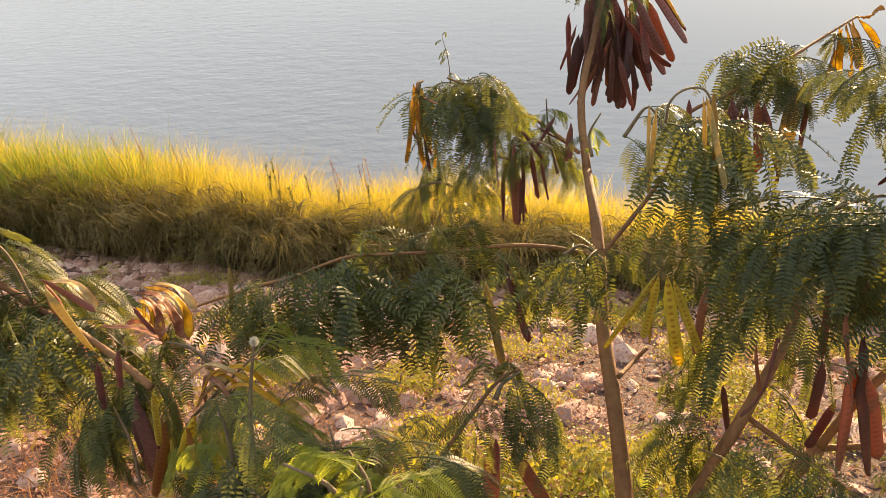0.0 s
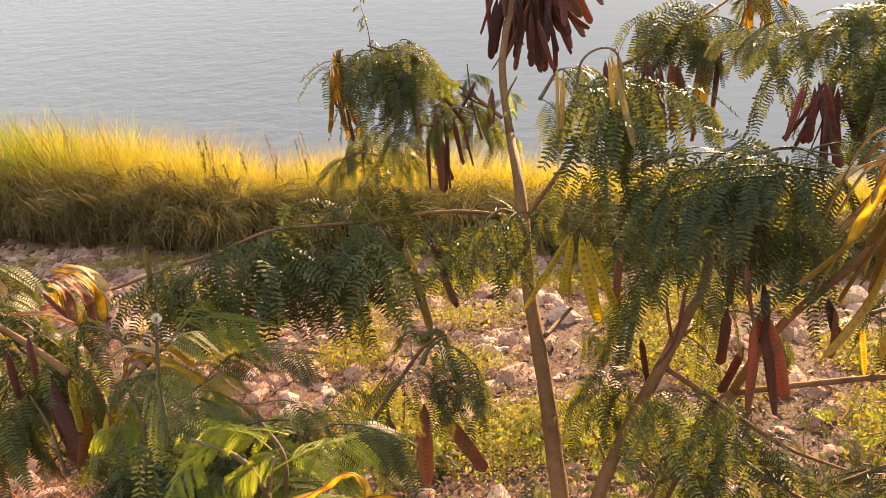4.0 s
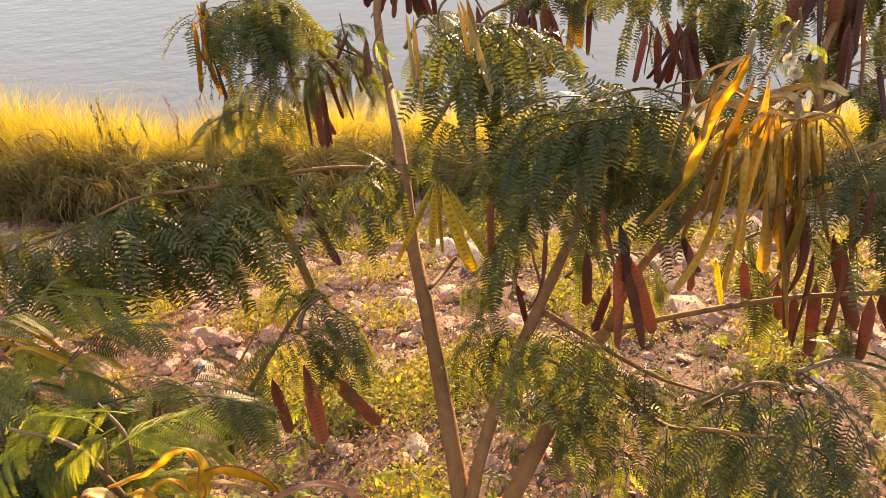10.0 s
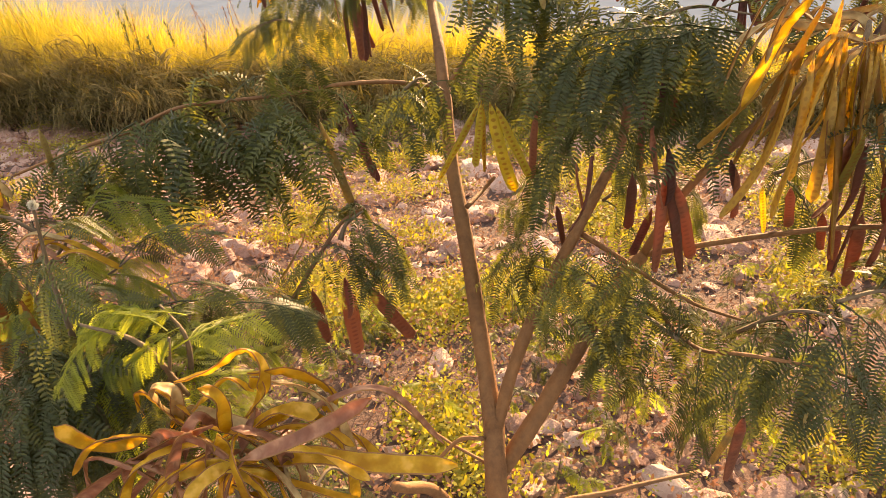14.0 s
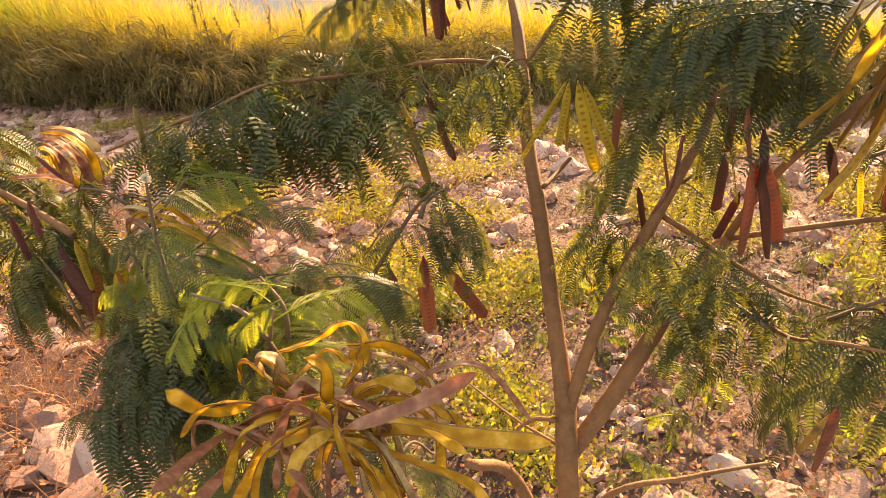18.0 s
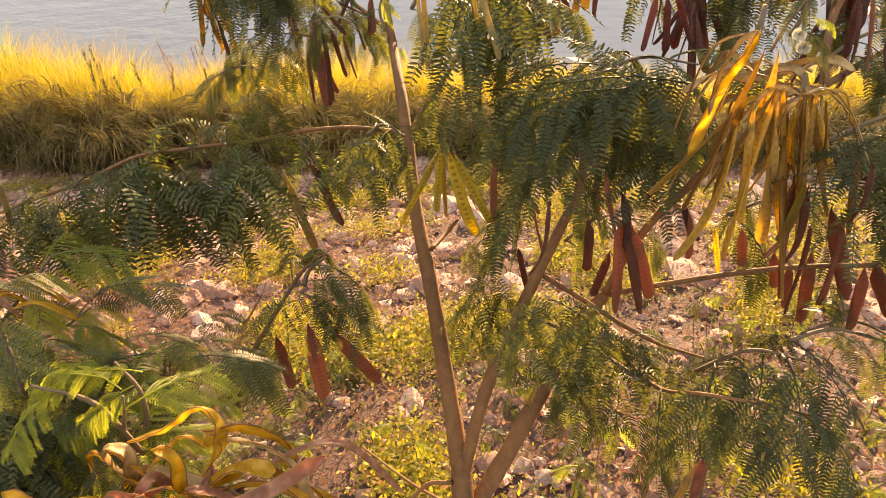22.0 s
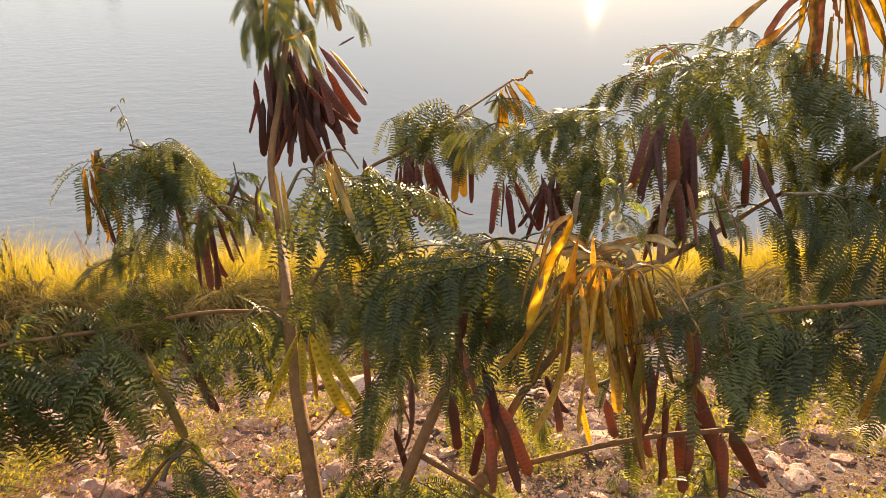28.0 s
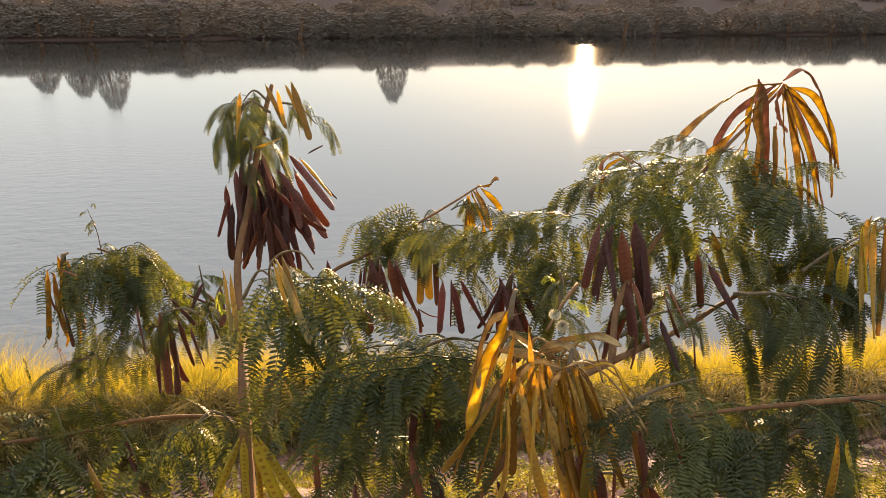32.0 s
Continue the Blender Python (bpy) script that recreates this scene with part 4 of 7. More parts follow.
# bunched pods at the top of the trunk
pod(tree, (0.321, 1.528, 3.533), (0.336, 1.528, 3.464), "brown", 138)
pod(tree, (0.354, 1.568, 3.529), (0.379, 1.568, 3.41), "maroon", 139)
pod(tree, (0.371, 1.568, 3.52), (0.455, 1.568, 3.406), "maroon", 140)
pod(tree, (0.379, 1.568, 3.481), (0.437, 1.568, 3.353), "brown", 141)
pod(tree, (0.336, 1.568, 3.452), (0.416, 1.568, 3.334), "maroon", 142)
pod(tree, (0.392, 1.576, 3.51), (0.457, 1.576, 3.431), "gold", 143)
pod(tree, (0.308, 1.528, 3.544), (0.361, 1.528, 3.554), "gold", 144)
pod(tree, (0.408, 1.568, 3.521), (0.438, 1.568, 3.537), "brown", 145)
pod(tree, (0.248, 1.568, 3.442), (0.224, 1.568, 3.356), "maroon", 146)
pod(tree, (0.253, 1.568, 3.425), (0.234, 1.568, 3.298), "maroon", 147)
pod(tree, (0.278, 1.608, 3.389), (0.261, 1.608, 3.28), "maroon", 148)
pod(tree, (0.303, 1.608, 3.404), (0.3, 1.608, 3.286), "maroon", 149)
pod(tree, (0.317, 1.568, 3.398), (0.331, 1.568, 3.282), "maroon", 150)
pod(tree, (0.332, 1.568, 3.381), (0.361, 1.568, 3.27), "maroon", 151)
pod(tree, (0.347, 1.568, 3.396), (0.38, 1.568, 3.311), "maroon", 152)
pod(tree, (0.267, 1.568, 3.494), (0.265, 1.568, 3.393), "maroon", 153)
pod(tree, (0.276, 1.568, 3.502), (0.276, 1.568, 3.438), "maroon", 154)
pod(tree, (0.365, 1.568, 3.474), (0.391, 1.568, 3.369), "maroon", 155)
pod(tree, (0.286, 1.608, 3.451), (0.289, 1.608, 3.316), "maroon", 156)
pod(tree, (0.273, 1.624, 3.43), (0.247, 1.624, 3.295), "maroon", 157)
pod(tree, (0.329, 1.608, 3.424), (0.347, 1.608, 3.273), "maroon", 158)
pod(tree, (0.353, 1.624, 3.431), (0.396, 1.624, 3.277), "maroon", 159)
pod(tree, (0.322, 1.624, 3.481), (0.348, 1.624, 3.357), "maroon", 160)
pod(tree, (0.303, 1.64, 3.454), (0.31, 1.64, 3.33), "maroon", 161)
pod(tree, (0.379, 1.608, 3.482), (0.43, 1.608, 3.369), "maroon", 162)
pod(tree, (0.403, 1.608, 3.492), (0.456, 1.608, 3.405), "maroon", 163)
pod(tree, (0.24, 1.64, 3.446), (0.239, 1.64, 3.322), "maroon", 164)
pod(tree, (0.284, 1.624, 3.362), (0.269, 1.624, 3.261), "maroon", 165)
pod(tree, (0.365, 1.608, 3.361), (0.387, 1.608, 3.244), "maroon", 166)
pod(tree, (0.346, 1.528, 3.5), (0.414, 1.528, 3.381), "maroon", 167)
pod(tree, (0.374, 1.624, 3.651), (0.398, 1.624, 3.588), "olive", 168)
pod(tree, (0.386, 1.624, 3.656), (0.417, 1.624, 3.536), "olive", 169)
pod(tree, (0.286, 1.624, 3.636), (0.27, 1.624, 3.541), "husk", 170)
pod(tree, (0.336, 1.624, 3.651), (0.373, 1.624, 3.56), "olive", 171)
pod(tree, (0.357, 1.624, 3.64), (0.369, 1.624, 3.572), "husk", 172)
shoot(tree, [(0.327, 1.68, 3.541), (0.307, 1.68, 3.577), (0.279, 1.68, 3.59)], 4, 0.8, "hang", 173, more=0.55)
shoot(tree, [(0.355, 1.696, 3.609), (0.401, 1.696, 3.596), (0.435, 1.696, 3.559)], 3, 0.6, "hang", 174, more=0.55)
shoot(tree, [(0.338, 1.68, 3.612), (0.311, 1.68, 3.635), (0.287, 1.68, 3.613)], 3, 0.6, "hang", 175, more=0.55)
shoot(tree, [(0.291, 1.6, 3.499), (0.306, 1.6, 3.544), (0.328, 1.6, 3.555)], 3, 0.8, "hang", 176, more=0.55)
shoot(tree, [(0.342, 1.64, 3.594), (0.3, 1.64, 3.617), (0.267, 1.64, 3.562)], 4, 0.8, "hang", 177, more=0.55)

# leaves and pods in front of the trunk
shoot(tree, [(0.341, 1.12, 3.372), (0.369, 1.12, 3.422), (0.409, 1.12, 3.419), (0.439, 1.104, 3.396)], 5, 0.9, "hang", 178, more=0.55)
shoot(tree, [(0.285, 1.16, 3.387), (0.312, 1.16, 3.43), (0.331, 1.16, 3.416)], 4, 0.8, "arch", 180, more=0.12)
shoot(tree, [(0.246, 1.2, 3.339), (0.242, 1.216, 3.369), (0.258, 1.216, 3.403)], 3, 0.4, "young", 181, more=0.12)
shoot(tree, [(0.202, 1.136, 3.202), (0.23, 1.136, 3.219), (0.262, 1.12, 3.204)], 4, 1.0, "hang", 183, more=0.12)
pod(tree, (0.28, 0.975, 3.503), (0.285, 0.975, 3.424), "olive", 184, twist=-12, slim=0.5)
pod(tree, (0.288, 0.975, 3.498), (0.288, 0.975, 3.387), "olive", 185, twist=-15, slim=0.5)
pod(tree, (0.341, 0.975, 3.51), (0.379, 0.975, 3.402), "olive", 186, twist=-18, slim=0.5)
pod(tree, (0.338, 0.975, 3.509), (0.356, 0.975, 3.427), "olive", 188, twist=16, slim=0.5)
pod(tree, (0.349, 0.975, 3.514), (0.374, 0.975, 3.4), "olive", 189, twist=13, slim=0.5)
pod(tree, (0.288, 0.888, 3.331), (0.238, 0.888, 3.214), "green", 190, twist=-2, slim=0.68)
pod(tree, (0.291, 0.888, 3.331), (0.286, 0.888, 3.225), "green", 191, twist=5, slim=0.68)
pod(tree, (0.3, 0.944, 3.289), (0.299, 0.944, 3.192), "gold", 192, twist=12, slim=0.68)
pod(tree, (0.301, 0.888, 3.326), (0.333, 0.888, 3.156), "green", 193, twist=-11, slim=0.68)
pod(tree, (0.308, 0.888, 3.325), (0.354, 0.888, 3.205), "green", 194, twist=-4, slim=0.68)
pod(tree, (0.28, 0.888, 3.317), (0.268, 0.888, 3.277), "green", 195, twist=3, slim=0.68)
shoot(tree, [(0.306, 1.024, 3.277), (0.307, 1.016, 3.264), (0.306, 1.016, 3.238)], 0, 0.3, "young", 196)

# bent branch with red-brown pods
limb(tree, [(0.267, 1.2, 3.153), (0.374, 1.28, 3.265), (0.423, 1.376, 3.329), (0.502, 1.416, 3.353), (0.617, 1.496, 3.383), (0.709, 1.584, 3.396), (0.789, 1.64, 3.418)], 0.0042, 0.0022, "branch")
shoot(tree, [(0.502, 1.416, 3.364), (0.617, 1.496, 3.383), (0.752, 1.6, 3.389)], 7, 1.0, "hang", 197, bare=True, more=0.4)
pod(tree, (0.455, 1.368, 3.329), (0.449, 1.368, 3.256), "maroon", 198)
pod(tree, (0.423, 1.368, 3.362), (0.433, 1.368, 3.286), "maroon", 199)
pod(tree, (0.484, 1.368, 3.342), (0.478, 1.368, 3.282), "brown", 200)
pod(tree, (0.519, 1.368, 3.347), (0.534, 1.368, 3.213), "maroon", 201)
pod(tree, (0.537, 1.368, 3.352), (0.57, 1.368, 3.206), "brown", 202)
pod(tree, (0.49, 1.368, 3.348), (0.493, 1.368, 3.269), "maroon", 203)
pod(tree, (0.502, 1.384, 3.33), (0.493, 1.384, 3.203), "maroon", 204)
pod(tree, (0.59, 1.368, 3.251), (0.624, 1.368, 3.22), "brown", 205)
pod(tree, (0.59, 1.368, 3.251), (0.6, 1.368, 3.196), "brown", 206)
pod(tree, (0.548, 1.368, 3.349), (0.584, 1.368, 3.201), "maroon", 207)
pod(tree, (0.607, 1.408, 3.372), (0.602, 1.408, 3.238), "olive", 208)
pod(tree, (0.633, 1.408, 3.362), (0.635, 1.408, 3.242), "brown", 209)
pod(tree, (0.621, 1.408, 3.369), (0.609, 1.408, 3.241), "olive", 210)
ribbon(tree, [(0.744, 1.624, 3.392), (0.751, 1.624, 3.362), (0.749, 1.624, 3.323), (0.748, 1.624, 3.283)], 0.02, "pale", 20)
ribbon(tree, [(0.752, 1.624, 3.401), (0.764, 1.624, 3.362), (0.768, 1.624, 3.328), (0.774, 1.624, 3.307)], 0.023, "gold", -15)
ribbon(tree, [(0.762, 1.624, 3.407), (0.78, 1.624, 3.361), (0.789, 1.624, 3.334), (0.793, 1.624, 3.303)], 0.026, "gold", 30)
ribbon(tree, [(0.772, 1.624, 3.413), (0.796, 1.624, 3.373), (0.807, 1.624, 3.339), (0.811, 1.624, 3.312)], 0.02, "gold", 20)
ribbon(tree, [(0.783, 1.624, 3.416), (0.813, 1.624, 3.389), (0.827, 1.624, 3.371), (0.833, 1.624, 3.358)], 0.023, "gold", -15)
ribbon(tree, [(0.777, 1.624, 3.419), (0.804, 1.624, 3.418), (0.816, 1.624, 3.43), (0.826, 1.624, 3.435)], 0.026, "amber", 30)
ribbon(tree, [(0.757, 1.624, 3.401), (0.756, 1.624, 3.369), (0.754, 1.624, 3.342), (0.758, 1.624, 3.313)], 0.02, "gold", 20)
ribbon(tree, [(0.765, 1.624, 3.412), (0.789, 1.624, 3.38), (0.799, 1.624, 3.346), (0.803, 1.624, 3.32)], 0.023, "pale", -15)

# middle leaves
shoot(tree, [(0.48, 0.96, 3.366), (0.547, 0.96, 3.39), (0.603, 0.92, 3.396)], 4, 1.1, "arch", 211, more=0.55)
shoot(tree, [(0.455, 1.0, 3.331), (0.421, 0.96, 3.324), (0.376, 0.92, 3.338)], 2, 1.0, "hang", 212, more=0.55)
shoot(tree, [(0.524, 0.96, 3.31), (0.472, 0.92, 3.292), (0.439, 0.896, 3.264)], 2, 1.0, "hang", 213, more=0.55)
shoot(tree, [(0.448, 1.0, 3.125), (0.425, 1.016, 3.169), (0.408, 1.016, 3.202)], 3, 1.0, "hang", 217, more=0.12)
pod(tree, (0.509, 0.84, 3.233), (0.52, 0.84, 3.084), "brown", 218)
pod(tree, (0.524, 0.84, 3.222), (0.576, 0.84, 3.073), "brown", 219)
pod(tree, (0.507, 0.856, 3.169), (0.5, 0.856, 3.069), "maroon", 220)
pod(tree, (0.402, 0.928, 3.123), (0.418, 0.928, 3.045), "brown", 221)
pod(tree, (0.516, 0.84, 3.232), (0.554, 0.84, 3.077), "brown", 222)
pod(tree, (0.492, 0.888, 3.351), (0.485, 0.888, 3.279), "maroon", 223)
pod(tree, (0.5, 0.888, 3.342), (0.514, 0.888, 3.275), "maroon", 224)
pod(tree, (0.515, 0.888, 3.332), (0.531, 0.888, 3.255), "brown", 225)
pod(tree, (0.374, 0.968, 3.258), (0.365, 0.968, 3.142), "brown", 226)
pod(tree, (0.483, 0.888, 3.296), (0.498, 0.888, 3.215), "maroon", 227)
pod(tree, (0.584, 0.824, 3.252), (0.618, 0.824, 3.164), "brown", 228)
pod(tree, (0.662, 0.824, 3.213), (0.687, 0.824, 3.122), "brown", 229)
pod(tree, (0.747, 0.824, 3.142), (0.775, 0.824, 3.042), "brown", 230)
pod(tree, (0.729, 0.824, 3.272), (0.747, 0.824, 3.142), "brown", 231)
pod(tree, (0.773, 0.824, 3.231), (0.876, 0.824, 3.035), "brown", 232)
pod(tree, (0.718, 0.824, 3.167), (0.744, 0.824, 3.081), "brown", 233)
pod(tree, (0.579, 0.832, 3.259), (0.61, 0.832, 3.173), "maroon", 234)
pod(tree, (0.773, 0.824, 3.157), (0.811, 0.824, 3.0), "brown", 235)
pod(tree, (0.625, 0.824, 3.219), (0.647, 0.824, 3.149), "green", 236)

# right-hand boughs
limb(tree, [(0.741, 0.88, 3.376), (0.812, 1.0, 3.412), (0.971, 1.16, 3.454), (1.06, 1.216, 3.523), (1.184, 1.28, 3.592), (1.273, 1.304, 3.663)], 0.005, 0.0025, "branch")
shoot(tree, [(0.868, 1.2, 3.459), (0.946, 1.2, 3.503), (1.042, 1.224, 3.532), (1.155, 1.264, 3.56)], 6, 1.0, "hang", 237, more=0.4)
shoot(tree, [(0.712, 1.2, 3.361), (0.749, 1.2, 3.418), (0.817, 1.2, 3.462)], 4, 1.0, "hang", 238, more=0.4)
shoot(tree, [(0.647, 1.216, 3.38), (0.685, 1.216, 3.427), (0.734, 1.216, 3.453)], 2, 0.8, "hang", 239, more=0.4)
shoot(tree, [(1.17, 1.28, 3.535), (1.262, 1.28, 3.488), (1.308, 1.24, 3.407)], 5, 1.0, "hang", 240, more=0.4)
shoot(tree, [(0.974, 1.16, 3.434), (1.061, 1.16, 3.418), (1.114, 1.12, 3.387)], 6, 1.0, "hang", 241, more=0.4)
shoot(tree, [(0.625, 0.8, 3.486), (0.633, 0.8, 3.517), (0.629, 0.8, 3.537)], 2, 0.3, "arch", 242, more=0.55)
ribbon(tree, [(1.247, 1.28, 3.666), (1.173, 1.28, 3.658), (1.1, 1.28, 3.615), (1.046, 1.28, 3.569)], 0.026, "amber", -25)
ribbon(tree, [(1.242, 1.28, 3.666), (1.191, 1.28, 3.622), (1.141, 1.28, 3.568), (1.109, 1.28, 3.538)], 0.03, "amber", 34)
ribbon(tree, [(1.247, 1.28, 3.671), (1.291, 1.28, 3.687), (1.347, 1.28, 3.618), (1.393, 1.28, 3.506)], 0.024, "purple", 10)
ribbon(tree, [(1.247, 1.28, 3.666), (1.289, 1.28, 3.604), (1.337, 1.28, 3.517), (1.368, 1.28, 3.429)], 0.021, "gold", -14)
ribbon(tree, [(1.255, 1.28, 3.656), (1.312, 1.28, 3.614), (1.37, 1.28, 3.543), (1.397, 1.28, 3.447)], 0.026, "amber", 18)
ribbon(tree, [(1.193, 1.28, 3.677), (1.212, 1.28, 3.637), (1.227, 1.28, 3.564), (1.246, 1.28, 3.439)], 0.03, "purple", -25)
ribbon(tree, [(1.2, 1.28, 3.672), (1.184, 1.28, 3.627), (1.187, 1.28, 3.576), (1.189, 1.28, 3.534)], 0.024, "gold", 34)
ribbon(tree, [(1.247, 1.28, 3.666), (1.261, 1.28, 3.594), (1.283, 1.28, 3.508), (1.308, 1.28, 3.409)], 0.021, "gold", 10)
ribbon(tree, [(1.252, 1.28, 3.661), (1.284, 1.28, 3.583), (1.313, 1.28, 3.496), (1.335, 1.28, 3.41)], 0.026, "amber", -14)
ribbon(tree, [(1.247, 1.28, 3.668), (1.238, 1.28, 3.636), (1.251, 1.28, 3.6), (1.272, 1.28, 3.578)], 0.03, "purple", 18)
ribbon(tree, [(1.251, 1.28, 3.666), (1.294, 1.28, 3.63), (1.345, 1.28, 3.57), (1.394, 1.28, 3.514)], 0.024, "gold", -25)
ribbon(tree, [(1.262, 1.28, 3.651), (1.305, 1.28, 3.588), (1.344, 1.28, 3.516), (1.383, 1.28, 3.422)], 0.021, "purple", 34)
ribbon(tree, [(1.249, 1.28, 3.656), (1.279, 1.28, 3.594), (1.327, 1.28, 3.506), (1.351, 1.28, 3.417)], 0.026, "amber", 10)
ribbon(tree, [(1.206, 1.28, 3.667), (1.205, 1.28, 3.606), (1.22, 1.28, 3.554), (1.215, 1.28, 3.479)], 0.03, "amber", -14)
ribbon(tree, [(1.236, 1.28, 3.666), (1.157, 1.28, 3.618), (1.122, 1.28, 3.558)], 0.024, "purple", 18)
ribbon(tree, [(1.257, 1.28, 3.661), (1.317, 1.28, 3.644), (1.368, 1.28, 3.58), (1.4, 1.28, 3.503)], 0.021, "gold", -25)
pod(tree, (1.179, 1.224, 3.528), (1.223, 1.224, 3.371), "husk", 243)
pod(tree, (1.154, 1.224, 3.617), (1.148, 1.224, 3.551), "husk", 244)
pod(tree, (1.203, 1.224, 3.601), (1.253, 1.224, 3.43), "husk", 245)
pod(tree, (0.815, 1.048, 3.498), (0.788, 1.048, 3.386), "maroon", 246)
pod(tree, (0.85, 1.048, 3.5), (0.89, 1.048, 3.348), "maroon", 247)
pod(tree, (0.869, 1.048, 3.451), (0.914, 1.048, 3.257), "maroon", 248)
pod(tree, (0.831, 1.048, 3.373), (0.815, 1.048, 3.284), "maroon", 249)
pod(tree, (0.807, 1.048, 3.49), (0.795, 1.048, 3.412), "maroon", 250)
pod(tree, (0.948, 1.032, 3.45), (0.969, 1.032, 3.347), "brown", 251)
pod(tree, (0.953, 1.008, 3.441), (1.009, 1.008, 3.354), "maroon", 252)
pod(tree, (0.85, 1.048, 3.371), (0.833, 1.048, 3.296), "brown", 253)
pod(tree, (0.678, 1.128, 3.382), (0.652, 1.128, 3.297), "maroon", 254)
pod(tree, (0.688, 1.128, 3.372), (0.686, 1.128, 3.278), "maroon", 255)
pod(tree, (0.706, 1.128, 3.38), (0.748, 1.128, 3.297), "maroon", 256)
pod(tree, (0.696, 1.128, 3.39), (0.719, 1.128, 3.29), "maroon", 257)
pod(tree, (0.669, 1.128, 3.374), (0.643, 1.128, 3.308), "maroon", 258)
ribbon(tree, [(0.899, 1.24, 3.506), (0.885, 1.24, 3.541), (0.91, 1.24, 3.56), (0.943, 1.24, 3.543)], 0.012, "purple", 20)
ribbon(tree, [(0.869, 1.24, 3.478), (0.873, 1.24, 3.503), (0.899, 1.24, 3.506), (0.912, 1.24, 3.475)], 0.014, "purple", 20)
ribbon(tree, [(0.942, 1.24, 3.548), (0.96, 1.24, 3.533), (0.957, 1.24, 3.503)], 0.012, "purple", 20)
ribbon(tree, [(0.921, 1.24, 3.554), (0.891, 1.24, 3.536), (0.884, 1.24, 3.487)], 0.012, "gold", 20)
pod(tree, (0.938, 1.128, 3.531), (0.948, 1.128, 3.446), "olive", 259)
pod(tree, (0.954, 1.128, 3.521), (0.957, 1.128, 3.455), "olive", 260)
pod(tree, (0.815, 1.128, 3.456), (0.826, 1.128, 3.378), "olive", 261)
pod(tree, (0.835, 1.128, 3.445), (0.837, 1.128, 3.358), "olive", 262)
pod(tree, (0.972, 1.128, 3.464), (1.013, 1.128, 3.382), "olive", 263)
pod(tree, (1.035, 1.128, 3.45), (1.084, 1.128, 3.335), "olive", 264)
pod(tree, (0.997, 1.048, 3.413), (1.026, 1.048, 3.353), "gold", 265)
shoot(tree, [(1.108, 1.0, 3.421), (1.2, 1.04, 3.437), (1.303, 1.056, 3.463)], 7, 1.1, "hang", 266, more=0.55)
pod(tree, (1.179, 0.968, 3.506), (1.185, 0.968, 3.31), "husk", 267)
pod(tree, (1.191, 0.968, 3.497), (1.213, 0.968, 3.322), "husk", 268)
pod(tree, (1.171, 0.968, 3.498), (1.181, 0.968, 3.391), "green", 269)
pod(tree, (1.209, 0.968, 3.495), (1.259, 0.968, 3.307), "husk", 270)
pod(tree, (1.142, 0.968, 3.457), (1.159, 0.968, 3.356), "green", 271)
pod(tree, (1.159, 0.968, 3.447), (1.184, 0.968, 3.315), "green", 272)
pod(tree, (1.135, 0.984, 3.461), (1.172, 0.984, 3.338), "green", 273)
shoot(tree, [(0.965, 0.96, 3.414), (1.04, 0.96, 3.407), (1.102, 0.96, 3.384)], 5, 1.1, "hang", 274, more=0.55)

# golden pods close by
pod(tree, (0.558, 0.752, 3.519), (0.539, 0.752, 3.444), "husk", 275, slim=0.46)
pod(tree, (0.551, 0.752, 3.488), (0.504, 0.752, 3.348), "husk", 276, slim=0.4)
pod(tree, (0.559, 0.744, 3.459), (0.511, 0.744, 3.338), "straw", 277, slim=0.42)
pod(tree, (0.552, 0.752, 3.443), (0.561, 0.752, 3.35), "husk", 278, slim=0.44)
pod(tree, (0.566, 0.752, 3.466), (0.564, 0.752, 3.323), "husk", 279, slim=0.46)
pod(tree, (0.601, 0.752, 3.41), (0.669, 0.752, 3.247), "husk", 280, slim=0.4)
pod(tree, (0.584, 0.728, 3.471), (0.614, 0.728, 3.354), "straw", 281, slim=0.42)
pod(tree, (0.621, 0.752, 3.434), (0.638, 0.752, 3.33), "husk", 282, slim=0.44)
pod(tree, (0.636, 0.752, 3.444), (0.694, 0.752, 3.306), "husk", 283, slim=0.46)
pod(tree, (0.614, 0.728, 3.455), (0.654, 0.728, 3.346), "straw", 284, slim=0.4)
pod(tree, (0.629, 0.752, 3.433), (0.646, 0.752, 3.314), "husk", 285, slim=0.42)
pod(tree, (0.612, 0.768, 3.425), (0.622, 0.768, 3.353), "straw", 288, slim=0.4)
pod(tree, (0.613, 0.76, 3.443), (0.649, 0.76, 3.355), "husk", 289, slim=0.42)
pod(tree, (0.605, 0.776, 3.422), (0.621, 0.776, 3.332), "straw", 290, slim=0.44)
pod(tree, (0.636, 0.744, 3.443), (0.688, 0.744, 3.345), "straw", 291, slim=0.46)
ribbon(tree, [(0.629, 0.806, 3.435), (0.595, 0.806, 3.447), (0.559, 0.806, 3.444), (0.542, 0.806, 3.391)], 0.006, "pale", 20)
ribbon(tree, [(0.595, 0.816, 3.486), (0.558, 0.816, 3.474), (0.542, 0.816, 3.42), (0.536, 0.816, 3.375)], 0.006, "pale", 20)
ribbon(tree, [(0.626, 0.8, 3.435), (0.68, 0.8, 3.422), (0.723, 0.8, 3.385), (0.755, 0.8, 3.335)], 0.006, "pale", 20)
ribbon(tree, [(0.619, 0.8, 3.44), (0.64, 0.8, 3.403), (0.605, 0.8, 3.386)], 0.007, "pale", 20)
ribbon(tree, [(0.626, 0.8, 3.435), (0.654, 0.8, 3.422), (0.673, 0.8, 3.399)], 0.007, "pale", 20)
ribbon(tree, [(0.612, 0.8, 3.44), (0.585, 0.8, 3.424), (0.582, 0.8, 3.389)], 0.007, "pale", 20)
